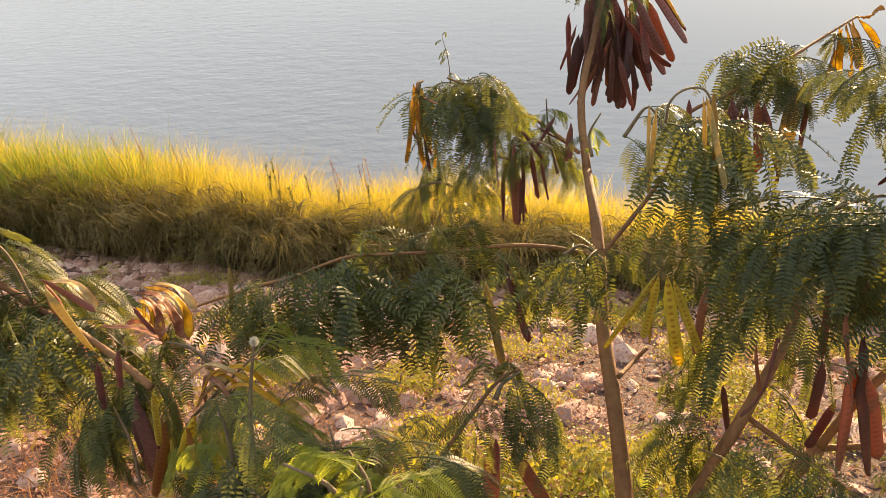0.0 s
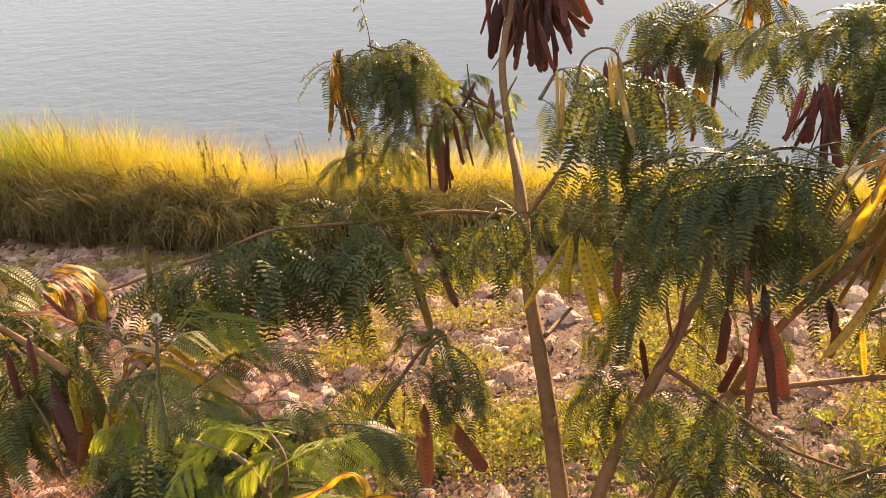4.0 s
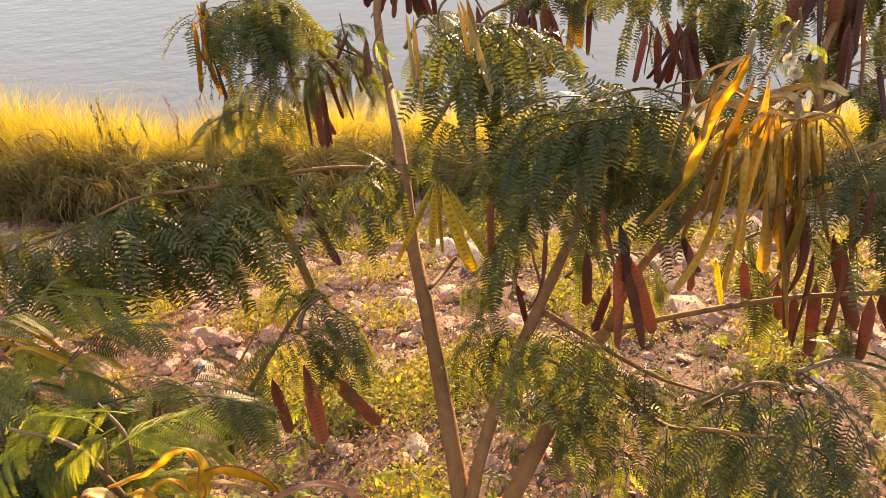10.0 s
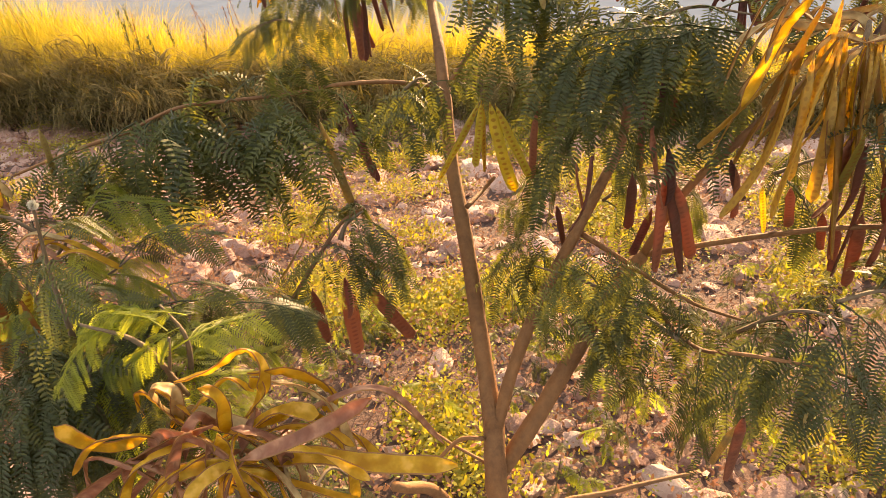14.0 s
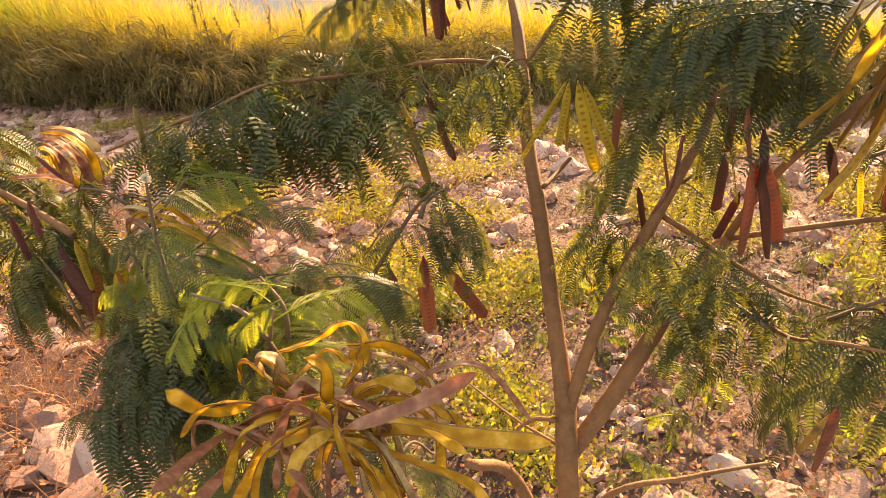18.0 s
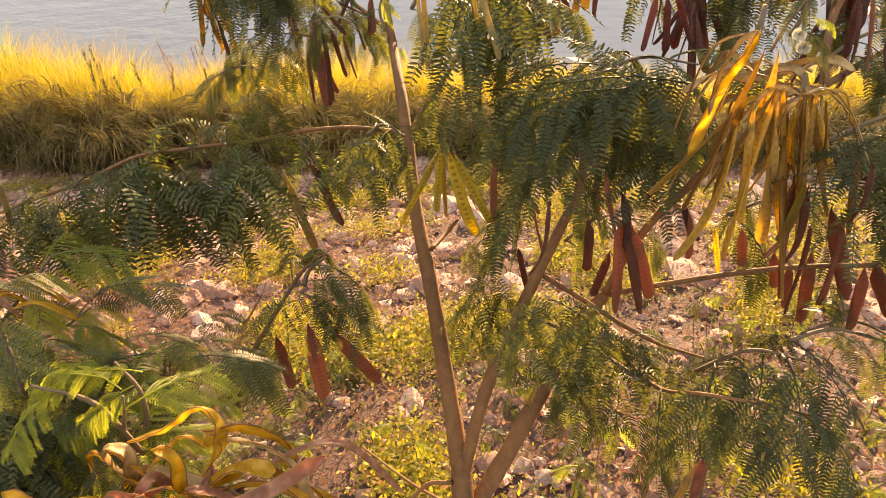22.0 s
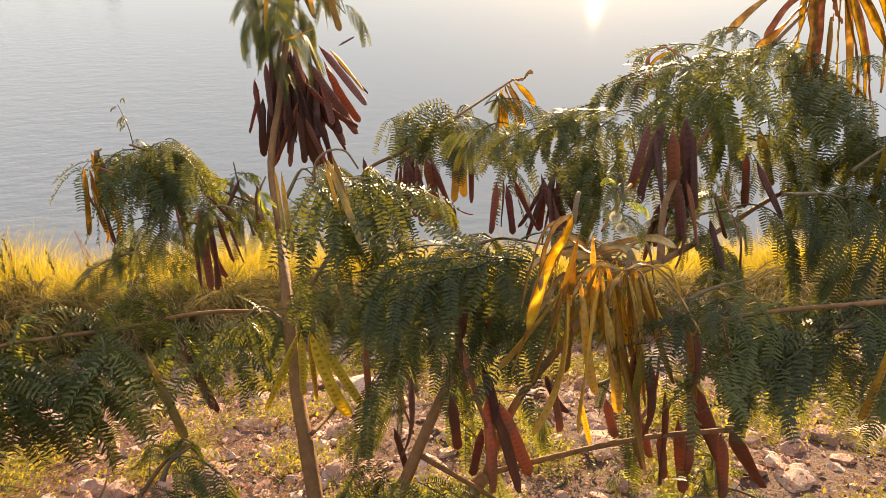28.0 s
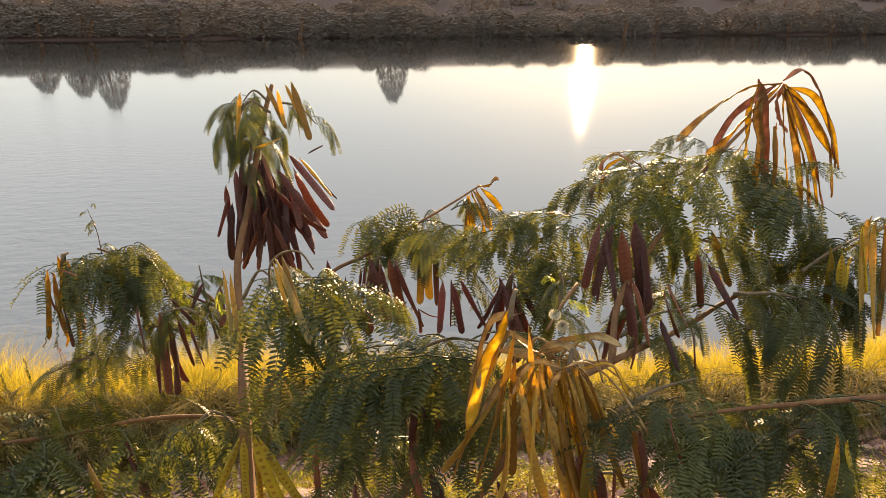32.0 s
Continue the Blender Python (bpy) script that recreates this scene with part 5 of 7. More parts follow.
ribbon(tree, [(0.617, 0.792, 3.441), (0.616, 0.792, 3.417), (0.628, 0.792, 3.381)], 0.007, "pale", 20)
limb(tree, [(0.711, 0.84, 3.401), (0.67, 0.824, 3.41), (0.632, 0.816, 3.429)], 0.003, 0.0024, "branch")
limb(tree, [(0.636, 0.84, 3.45), (0.659, 0.864, 3.463), (0.695, 0.896, 3.479)], 0.0016, 0.0022, "branch")
flower(tree, (0.616, 0.775, 3.5), 0.0062)
flower(tree, (0.625, 0.775, 3.486), 0.0066)
limb(tree, [(0.571, 0.77, 3.533), (0.563, 0.756, 3.527), (0.559, 0.75, 3.511)], 0.0022, 0.0032, "knob", M_TWIG, 8)
limb(tree, [(0.64, 0.78, 3.455), (0.632, 0.766, 3.449), (0.628, 0.76, 3.433)], 0.0022, 0.0032, "knob", M_TWIG, 8)
ribbon(tree, [(0.551, 0.735, 3.528), (0.534, 0.735, 3.519), (0.524, 0.735, 3.49), (0.524, 0.735, 3.449)], 0.012, "pale", 18)
ribbon(tree, [(0.549, 0.735, 3.528), (0.542, 0.735, 3.505), (0.529, 0.735, 3.478), (0.514, 0.735, 3.406)], 0.025, "gold", 18)
ribbon(tree, [(0.611, 0.735, 3.46), (0.584, 0.735, 3.472), (0.57, 0.735, 3.464), (0.559, 0.735, 3.438)], 0.009, "pale", 18)
ribbon(tree, [(0.611, 0.735, 3.46), (0.637, 0.735, 3.462), (0.67, 0.735, 3.431), (0.71, 0.735, 3.372)], 0.009, "pale", 18)
ribbon(tree, [(0.61, 0.735, 3.458), (0.615, 0.735, 3.418), (0.631, 0.735, 3.369), (0.653, 0.735, 3.313)], 0.017, "gold", 18)
ribbon(tree, [(0.609, 0.735, 3.459), (0.598, 0.735, 3.44), (0.601, 0.735, 3.394), (0.619, 0.735, 3.334)], 0.016, "pale", 18)
pod(tree, (0.58, 0.73, 3.47), (0.544, 0.735, 3.349), "straw", 420, twist=-20, slim=0.34)
pod(tree, (0.587, 0.73, 3.468), (0.569, 0.735, 3.277), "husk", 421, twist=9, slim=0.34)
pod(tree, (0.586, 0.73, 3.444), (0.652, 0.735, 3.256), "straw", 422, twist=-2, slim=0.34)
pod(tree, (0.617, 0.73, 3.453), (0.655, 0.735, 3.297), "husk", 423, twist=-13, slim=0.34)
pod(tree, (0.623, 0.73, 3.459), (0.669, 0.735, 3.316), "straw", 424, twist=16, slim=0.34)
pod(tree, (0.634, 0.73, 3.454), (0.679, 0.735, 3.356), "husk", 425, twist=5, slim=0.34)
pod(tree, (0.557, 0.73, 3.509), (0.546, 0.735, 3.387), "straw", 426, twist=-6, slim=0.34)
pod(tree, (0.571, 0.73, 3.508), (0.59, 0.735, 3.373), "straw", 427, twist=-17, slim=0.34)

# near leafy bough
limb(tree, [(0.73, 0.776, 3.353), (0.828, 0.76, 3.367), (0.902, 0.736, 3.38), (0.991, 0.72, 3.386)], 0.002, 0.0034, "branch")
shoot(tree, [(0.747, 0.776, 3.353), (0.828, 0.76, 3.367), (0.902, 0.736, 3.38), (0.966, 0.72, 3.387)], 6, 0.95, "hang", 293, bare=True, more=0.12)
shoot(tree, [(0.932, 0.8, 3.278), (0.993, 0.8, 3.303), (1.069, 0.8, 3.302)], 2, 0.8, "arch", 294, more=0.12)
pod(tree, (0.674, 0.688, 3.407), (0.701, 0.688, 3.32), "brown", 295)
pod(tree, (0.733, 0.728, 3.386), (0.753, 0.728, 3.309), "brown", 296)

# lower leaves
shoot(tree, [(0.455, 0.84, 3.039), (0.412, 0.84, 3.069), (0.361, 0.864, 3.074)], 3, 0.9, "hang", 297, more=0.12)
shoot(tree, [(0.098, 0.896, 3.126), (0.108, 0.912, 3.14), (0.132, 0.928, 3.147)], 2, 0.6, "arch", 299, 0.004, more=0.12)
limb(tree, [(0.023, 0.84, 3.069), (0.062, 0.88, 3.106), (0.099, 0.92, 3.134), (0.13, 0.944, 3.138)], 0.0035, 0.002, "branch")
shoot(tree, [(0.069, 0.88, 3.126), (0.102, 0.904, 3.149), (0.124, 0.92, 3.145)], 4, 0.9, "hang", 300, bare=True, more=0.12)
shoot(tree, [(0.023, 0.84, 3.069), (0.024, 0.832, 3.101)], 2, 0.7, "hang", 301, bare=True, more=0.12)
pod(tree, (0.099, 0.864, 3.083), (0.106, 0.864, 2.974), "maroon", 302)
pod(tree, (0.079, 0.784, 3.249), (0.05, 0.784, 3.172), "olive", 303)

# drooping sprays near the foot
limb(tree, [(0.514, 0.816, 3.033), (0.542, 0.72, 3.052), (0.569, 0.656, 3.117), (0.64, 0.624, 3.122), (0.76, 0.624, 3.053)], 0.003, 0.0015, "branch")
shoot(tree, [(0.541, 0.704, 3.068), (0.569, 0.656, 3.117), (0.64, 0.624, 3.122), (0.76, 0.624, 3.053)], 3, 1.0, "hang", 304, bare=True, more=0.12)
shoot(tree, [(0.664, 0.68, 3.169), (0.713, 0.68, 3.181), (0.778, 0.68, 3.151)], 3, 1.0, "arch", 305, more=0.12)
pod(tree, (0.518, 0.568, 3.121), (0.513, 0.568, 3.01), "olive", 306, slim=0.6)
pod(tree, (0.525, 0.568, 3.131), (0.535, 0.568, 3.018), "brown", 307)
pod(tree, (0.593, 0.568, 3.128), (0.621, 0.568, 3.012), "olive", 308, slim=0.6)
limb(tree, [(0.31, 0.65, 2.25), (0.354, 0.72, 2.572), (0.508, 0.736, 2.624), (0.653, 0.76, 2.612)], 0.007, 0.003, "branch")
limb(tree, [(0.3, 0.65, 2.3), (0.212, 0.704, 2.708), (0.138, 0.68, 2.833)], 0.012, 0.008, "branch")
limb(tree, [(0.277, 0.76, 2.801), (0.238, 0.776, 2.775), (0.198, 0.784, 2.696)], 0.004, 0.003, "branch")
limb(tree, [(0.277, 0.752, 2.739), (0.212, 0.8, 2.746), (0.135, 0.88, 2.743)], 0.003, 0.0015, "branch")

# bush with curled dry pods
bush = thing("leucaena_bush", (-0.02, 0.5, 2.23), "low leafy leucaena bush with curled dry yellow pods", "bush", "leucaena bushes")
limb(bush, [(-0.02, 0.5, 2.2), (-0.03, 0.5, 2.8), (-0.009, 0.512, 3.211), (0.016, 0.512, 3.296)], 0.01, 0.005, "stem")
ribbon(bush, [(-0.012, 0.504, 3.313), (-0.049, 0.504, 3.308), (-0.073, 0.504, 3.338)], 0.0252, "gold", 20)
ribbon(bush, [(0.05, 0.488, 3.347), (-0.003, 0.488, 3.322), (-0.061, 0.488, 3.277), (-0.132, 0.488, 3.2)], 0.0216, "purple", 30)
ribbon(bush, [(0.008, 0.48, 3.324), (-0.038, 0.48, 3.268), (-0.09, 0.48, 3.196)], 0.0228, "purple", 30)
ribbon(bush, [(0.014, 0.528, 3.343), (0.047, 0.528, 3.355), (0.072, 0.528, 3.374), (0.081, 0.528, 3.354), (0.076, 0.528, 3.32)], 0.0192, "gold", 40)
ribbon(bush, [(0.069, 0.528, 3.345), (0.1, 0.528, 3.341), (0.125, 0.528, 3.312), (0.12, 0.528, 3.288)], 0.0216, "gold", 50)
ribbon(bush, [(0.09, 0.512, 3.356), (0.11, 0.512, 3.343), (0.129, 0.512, 3.308), (0.135, 0.512, 3.227)], 0.0192, "pale", 40)
ribbon(bush, [(0.046, 0.496, 3.38), (0.056, 0.496, 3.364), (0.052, 0.496, 3.323)], 0.0192, "gold", 20)
ribbon(bush, [(0.069, 0.464, 3.334), (0.096, 0.464, 3.346), (0.129, 0.464, 3.365), (0.169, 0.464, 3.398)], 0.018, "purple", 10)
ribbon(bush, [(0.074, 0.48, 3.296), (0.111, 0.48, 3.301), (0.157, 0.48, 3.28), (0.222, 0.48, 3.266)], 0.0264, "gold", 15)
ribbon(bush, [(0.064, 0.464, 3.322), (0.095, 0.464, 3.29), (0.152, 0.464, 3.231), (0.17, 0.464, 3.172)], 0.0216, "gold", 30)
ribbon(bush, [(0.054, 0.48, 3.349), (0.048, 0.48, 3.312), (0.038, 0.48, 3.257)], 0.0216, "gold", 10)
ribbon(bush, [(0.061, 0.504, 3.302), (0.09, 0.504, 3.327), (0.12, 0.504, 3.322)], 0.0264, "gold", 30)
ribbon(bush, [(-0.001, 0.488, 3.292), (-0.035, 0.488, 3.231), (-0.066, 0.488, 3.167)], 0.0216, "gold", 20)
ribbon(bush, [(0.013, 0.52, 3.278), (0.002, 0.52, 3.327), (0.002, 0.52, 3.35), (0.013, 0.52, 3.341), (0.006, 0.52, 3.301)], 0.0192, "pale", 30)
ribbon(bush, [(0.099, 0.528, 3.275), (0.133, 0.528, 3.242), (0.154, 0.528, 3.188)], 0.024, "gold", 40)
ribbon(bush, [(0.027, 0.528, 3.258), (0.052, 0.528, 3.282), (0.074, 0.528, 3.321), (0.07, 0.528, 3.344)], 0.0192, "gold", 30)
ribbon(bush, [(0.085, 0.48, 3.315), (0.098, 0.48, 3.287), (0.094, 0.48, 3.206)], 0.0168, "pale", 30)
ribbon(bush, [(0.048, 0.472, 3.351), (0.027, 0.472, 3.285), (-0.007, 0.472, 3.195)], 0.0144, "purple", 40)
ribbon(bush, [(0.088, 0.528, 3.267), (0.121, 0.528, 3.224), (0.123, 0.528, 3.123)], 0.0216, "gold", 30)
ribbon(bush, [(0.049, 0.512, 3.263), (0.046, 0.512, 3.203), (0.049, 0.512, 3.104)], 0.0192, "pale", 50)
ribbon(bush, [(0.063, 0.48, 3.35), (0.084, 0.48, 3.332), (0.095, 0.48, 3.296)], 0.0216, "purple", 30)
ribbon(bush, [(0.049, 0.464, 3.379), (0.033, 0.464, 3.366), (0.013, 0.464, 3.312)], 0.0168, "purple", 30)
shoot(bush, [(-0.041, 0.576, 3.164), (-0.037, 0.6, 3.248), (-0.046, 0.624, 3.288)], 5, 0.5, "young", 309, more=0.35)
shoot(bush, [(-0.031, 0.608, 3.153), (-0.004, 0.64, 3.207), (0.021, 0.68, 3.229)], 4, 0.5, "young", 310, more=0.35)
shoot(bush, [(-0.076, 0.576, 3.122), (-0.101, 0.6, 3.237), (-0.132, 0.608, 3.249)], 8, 1.0, "hang", 311, more=0.35)
shoot(bush, [(-0.078, 0.72, 3.004), (-0.082, 0.76, 3.122), (-0.102, 0.8, 3.174)], 4, 0.66, "young", 312, more=0.35)
shoot(bush, [(0.015, 0.72, 3.161), (-0.012, 0.76, 3.178), (-0.034, 0.76, 3.2)], 4, 0.66, "young", 313, more=0.35)
shoot(bush, [(0.058, 0.56, 3.056), (0.082, 0.6, 3.054), (0.105, 0.6, 3.023)], 3, 0.7, "arch", 314, more=0.35)
shoot(bush, [(0.015, 0.528, 3.13), (0.0, 0.544, 3.172), (-0.033, 0.544, 3.153)], 3, 0.7, "arch", 315, more=0.35)

# left sapling
sapling = thing("leucaena_sapling", (-0.42, 0.85, 2.11), "leaning leucaena sapling with drooping leaves and pods", "tree", "leucaena trees")
limb(sapling, [(-0.42, 0.85, 2.09), (-0.42, 0.88, 2.5), (-0.406, 0.96, 3.036), (-0.485, 1.0, 3.052), (-0.573, 1.04, 3.113), (-0.649, 1.056, 3.17), (-0.733, 1.072, 3.226)], 0.01, 0.005, "stem")
shoot(sapling, [(-0.649, 1.056, 3.17), (-0.659, 1.064, 3.252), (-0.678, 1.064, 3.294)], 7, 1.1, "hang", 316, more=0.35)
shoot(sapling, [(-0.508, 1.0, 3.1), (-0.571, 1.024, 3.171), (-0.644, 1.04, 3.204)], 9, 1.1, "hang", 317, bare=True, more=0.35)
shoot(sapling, [(-0.413, 0.96, 3.042), (-0.425, 0.96, 3.124), (-0.442, 0.96, 3.157)], 5, 1.0, "hang", 318, more=0.35)
shoot(sapling, [(-0.355, 0.92, 3.06), (-0.265, 0.92, 3.15), (-0.203, 0.92, 3.211)], 6, 0.9, "young", 319, more=0.35)
shoot(sapling, [(-0.317, 0.88, 3.079), (-0.237, 0.88, 3.103), (-0.172, 0.88, 3.146)], 5, 0.9, "young", 320, more=0.35)
shoot(sapling, [(-0.742, 1.08, 3.08), (-0.732, 1.08, 3.176), (-0.727, 1.08, 3.232)], 5, 1.1, "hang", 321, more=0.35)
pod(sapling, (-0.522, 0.952, 3.28), (-0.513, 0.952, 3.125), "brown", 322)
pod(sapling, (-0.503, 0.952, 3.142), (-0.518, 0.952, 3.046), "maroon", 323)
pod(sapling, (-0.453, 0.936, 3.167), (-0.468, 0.936, 3.1), "maroon", 324)
pod(sapling, (-0.381, 0.856, 3.162), (-0.405, 0.856, 2.953), "maroon", 325)
pod(sapling, (-0.372, 0.904, 3.277), (-0.356, 0.904, 3.224), "maroon", 326)
ribbon(sapling, [(-0.572, 1.016, 3.241), (-0.533, 1.016, 3.236), (-0.509, 1.016, 3.197)], 0.025, "pale", 20)
ribbon(sapling, [(-0.398, 0.96, 3.24), (-0.366, 0.96, 3.235), (-0.344, 0.96, 3.178)], 0.022, "purple", 20)
ribbon(sapling, [(-0.391, 0.96, 3.25), (-0.354, 0.96, 3.249), (-0.33, 0.96, 3.199)], 0.02, "pale", 20)
ribbon(sapling, [(-0.408, 0.96, 3.235), (-0.395, 0.96, 3.21), (-0.376, 0.96, 3.173)], 0.02, "gold", 20)
ribbon(sapling, [(-0.471, 0.96, 3.199), (-0.412, 0.96, 3.194), (-0.361, 0.96, 3.162)], 0.022, "purple", 20)
pod(sapling, (-0.302, 0.848, 3.134), (-0.38, 0.848, 2.958), "green", 327)
pod(sapling, (-0.303, 0.824, 3.138), (-0.328, 0.824, 3.003), "gold", 328)
pod(sapling, (-0.35, 0.848, 3.175), (-0.363, 0.848, 3.09), "green", 329)
ribbon(sapling, [(-0.325, 0.896, 3.107), (-0.283, 0.896, 3.171), (-0.246, 0.896, 3.162), (-0.214, 0.896, 3.12)], 0.014, "gold", 20)
ribbon(sapling, [(-0.367, 0.896, 3.107), (-0.297, 0.896, 3.182), (-0.251, 0.896, 3.172)], 0.012, "pale", 20)
ribbon(sapling, [(-0.265, 0.88, 3.156), (-0.232, 0.88, 3.161), (-0.192, 0.88, 3.125)], 0.016, "gold", 20)
curl_bunch(bush, (0.023, 0.504, 3.304), 7, 0.12, 5)
curl_bunch(bush, (0.075, 0.496, 3.292), 10, 0.14, 6)
curl_bunch(tree, (0.62, 0.8, 3.44), 14, 0.1, 7, ("pale", "pale", "gold"))
curl_bunch(sapling, (-0.31, 0.896, 3.129), 5, 0.09, 8)
curl_bunch(sapling, (-0.387, 0.96, 3.235), 3, 0.07, 9)
shoot(tree, [(0.592, 0.72, 3.075), (0.621, 0.68, 3.16), (0.684, 0.656, 3.154)], 3, 1.0, "arch", 330, more=0.12)
shoot(tree, [(0.753, 0.76, 3.07), (0.811, 0.76, 3.091), (0.903, 0.76, 3.037)], 3, 1.0, "hang", 331, more=0.12)
shoot(tree, [(0.518, 0.72, 3.069), (0.487, 0.76, 3.072), (0.438, 0.8, 3.058)], 3, 1.0, "hang", 332, more=0.12)
shoot(tree, [(0.711, 0.8, 3.357), (0.758, 0.8, 3.38), (0.809, 0.8, 3.388)], 3, 0.8, "arch", 333, more=0.12)
shoot(tree, [(0.745, 0.8, 3.288), (0.791, 0.8, 3.322), (0.836, 0.8, 3.331)], 3, 0.8, "hang", 334, more=0.12)
shoot(sapling, [(-0.603, 0.96, 3.064), (-0.61, 0.976, 3.143), (-0.634, 1.0, 3.19)], 5, 1.1, "hang", 335, more=0.35)
shoot(sapling, [(-0.415, 0.84, 3.004), (-0.422, 0.864, 3.071), (-0.439, 0.88, 3.121)], 5, 1.0, "hang", 336, more=0.35)
pod(tree, (0.634, 0.728, 3.358), (0.652, 0.728, 3.207), "brown", 337)
pod(tree, (0.653, 0.728, 3.348), (0.693, 0.728, 3.208), "brown", 338)
pod(tree, (0.702, 0.728, 3.309), (0.763, 0.728, 3.156), "brown", 339)
pod(tree, (0.763, 0.728, 3.222), (0.797, 0.728, 3.097), "brown", 340)
pod(tree, (0.775, 0.728, 3.229), (0.847, 0.728, 3.086), "brown", 341)
pod(tree, (0.706, 0.768, 3.259), (0.738, 0.768, 3.097), "brown", 342)
pod(tree, (0.63, 0.712, 3.378), (0.644, 0.712, 3.284), "green", 343)
pod(tree, (0.691, 0.728, 3.385), (0.714, 0.728, 3.291), "gold", 344)
shoot(bush, [(-0.089, 0.56, 3.199), (-0.093, 0.592, 3.284), (-0.066, 0.624, 3.307)], 4, 0.5, "young", 345, more=0.35)
shoot(bush, [(-0.17, 0.56, 3.09), (-0.153, 0.576, 3.201), (-0.152, 0.592, 3.256)], 5, 1.0, "hang", 346, more=0.35)
shoot(bush, [(-0.035, 0.624, 3.213), (-0.061, 0.64, 3.252), (-0.098, 0.64, 3.274)], 4, 0.66, "young", 347, more=0.35)
pod_bunch(tree, (0.323, 1.648, 3.488), 12, 0.16, "maroon", 0.15, (0, 0, 0), 348)
pod_bunch(tree, (0.355, 1.632, 3.453), 12, 0.16, "maroon", 0.2, (0.22, 0, 0), 349)
pod_bunch(tree, (0.287, 1.648, 3.477), 8, 0.15, "maroon", 0.13, (-0.05, 0, 0), 350)
pod_bunch(tree, (0.327, 1.632, 3.394), 12, 0.14, ["maroon", "brown"], 0.17, (0, 0, 0), 351)
pod_bunch(tree, (0.515, 1.4, 3.34), 6, 0.13, "maroon", 0.2, (0, 0, 0), 352)
pod_bunch(tree, (-0.061, 1.536, 3.345), 6, 0.13, ["gold", "brown", "straw"], 0.1, (0.05, 0, 0), 353)
pod_bunch(tree, (0.69, 1.136, 3.388), 5, 0.13, "maroon", 0.3, (0, 0, 0), 354)
pod(tree, (0.589, 0.744, 3.47), (0.609, 0.744, 3.358), "husk", 355, slim=0.46)
pod(tree, (0.596, 0.744, 3.466), (0.633, 0.744, 3.346), "husk", 356, slim=0.4)
pod(tree, (0.615, 0.744, 3.458), (0.655, 0.744, 3.351), "husk", 357, slim=0.42)
pod(tree, (0.581, 0.744, 3.471), (0.586, 0.744, 3.361), "husk", 358, slim=0.44)
pod(tree, (0.625, 0.744, 3.454), (0.667, 0.744, 3.363), "husk", 359, slim=0.46)
pod(tree, (0.625, 0.776, 3.442), (0.653, 0.776, 3.287), "straw", 361, slim=0.42)
pod(tree, (0.609, 0.776, 3.446), (0.605, 0.776, 3.365), "straw", 362, slim=0.44)

# pods and leaves behind the near golden pods
pod(tree, (0.541, 0.904, 3.489), (0.558, 0.904, 3.418), "maroon", 363)
pod(tree, (0.529, 0.904, 3.493), (0.527, 0.904, 3.425), "maroon", 364)
pod(tree, (0.551, 0.904, 3.494), (0.578, 0.904, 3.423), "maroon", 365)
pod(tree, (0.545, 0.928, 3.485), (0.549, 0.928, 3.422), "brown", 366)
pod(tree, (0.769, 0.904, 3.465), (0.816, 0.904, 3.338), "maroon", 367)
pod(tree, (0.764, 0.888, 3.479), (0.804, 0.888, 3.386), "brown", 368)
pod(tree, (0.819, 0.904, 3.414), (0.848, 0.904, 3.341), "maroon", 369)
pod(tree, (0.814, 0.888, 3.47), (0.841, 0.888, 3.408), "brown", 370)
pod(tree, (0.774, 0.92, 3.465), (0.791, 0.92, 3.383), "maroon", 371)
pod(tree, (0.83, 0.92, 3.445), (0.85, 0.92, 3.376), "brown", 372)
pod(tree, (0.865, 0.904, 3.397), (0.886, 0.904, 3.332), "maroon", 373)
shoot(tree, [(0.699, 0.92, 3.155), (0.763, 0.92, 3.176), (0.838, 0.92, 3.154)], 4, 1.0, "hang", 374, more=0.12)
shoot(tree, [(0.794, 0.96, 3.366), (0.845, 0.976, 3.385), (0.935, 1.0, 3.381)], 6, 1.0, "hang", 375, more=0.12)
shoot(tree, [(0.416, 1.136, 3.081), (0.49, 1.12, 3.137), (0.587, 1.104, 3.127)], 4, 1.1, "hang", 376, more=0.12)
shoot(tree, [(0.521, 1.08, 2.987), (0.568, 1.056, 3.056), (0.652, 1.04, 3.048)], 3, 1.1, "hang", 377, more=0.12)
pod(tree, (0.411, 0.824, 3.29), (0.423, 0.824, 3.153), "maroon", 378)
pod(tree, (0.474, 0.824, 3.321), (0.494, 0.824, 3.208), "brown", 379)
pod(tree, (0.498, 0.824, 3.29), (0.535, 0.824, 3.173), "maroon", 380)
pod(tree, (0.399, 0.848, 3.262), (0.409, 0.848, 3.184), "brown", 381)
pod(tree, (0.453, 0.808, 3.272), (0.471, 0.808, 3.171), "brown", 382)
pod(tree, (0.798, 1.016, 3.509), (0.773, 1.016, 3.401), "maroon", 383)
pod(tree, (0.832, 1.016, 3.511), (0.87, 1.016, 3.364), "maroon", 384)
pod(tree, (0.849, 1.016, 3.48), (0.893, 1.016, 3.286), "maroon", 385)
pod(tree, (0.777, 1.016, 3.511), (0.759, 1.016, 3.411), "maroon", 386)
pod(tree, (0.812, 1.016, 3.5), (0.842, 1.016, 3.367), "brown", 387)
pod(tree, (0.79, 1.016, 3.501), (0.809, 1.016, 3.388), "maroon", 388)
flower(bush, (-0.087, 0.64, 3.438), 0.0042)
shoot(bush, [(-0.112, 0.624, 3.293), (-0.106, 0.64, 3.366), (-0.088, 0.64, 3.435)], 4, 0.6, "arch", 389, more=0.35)
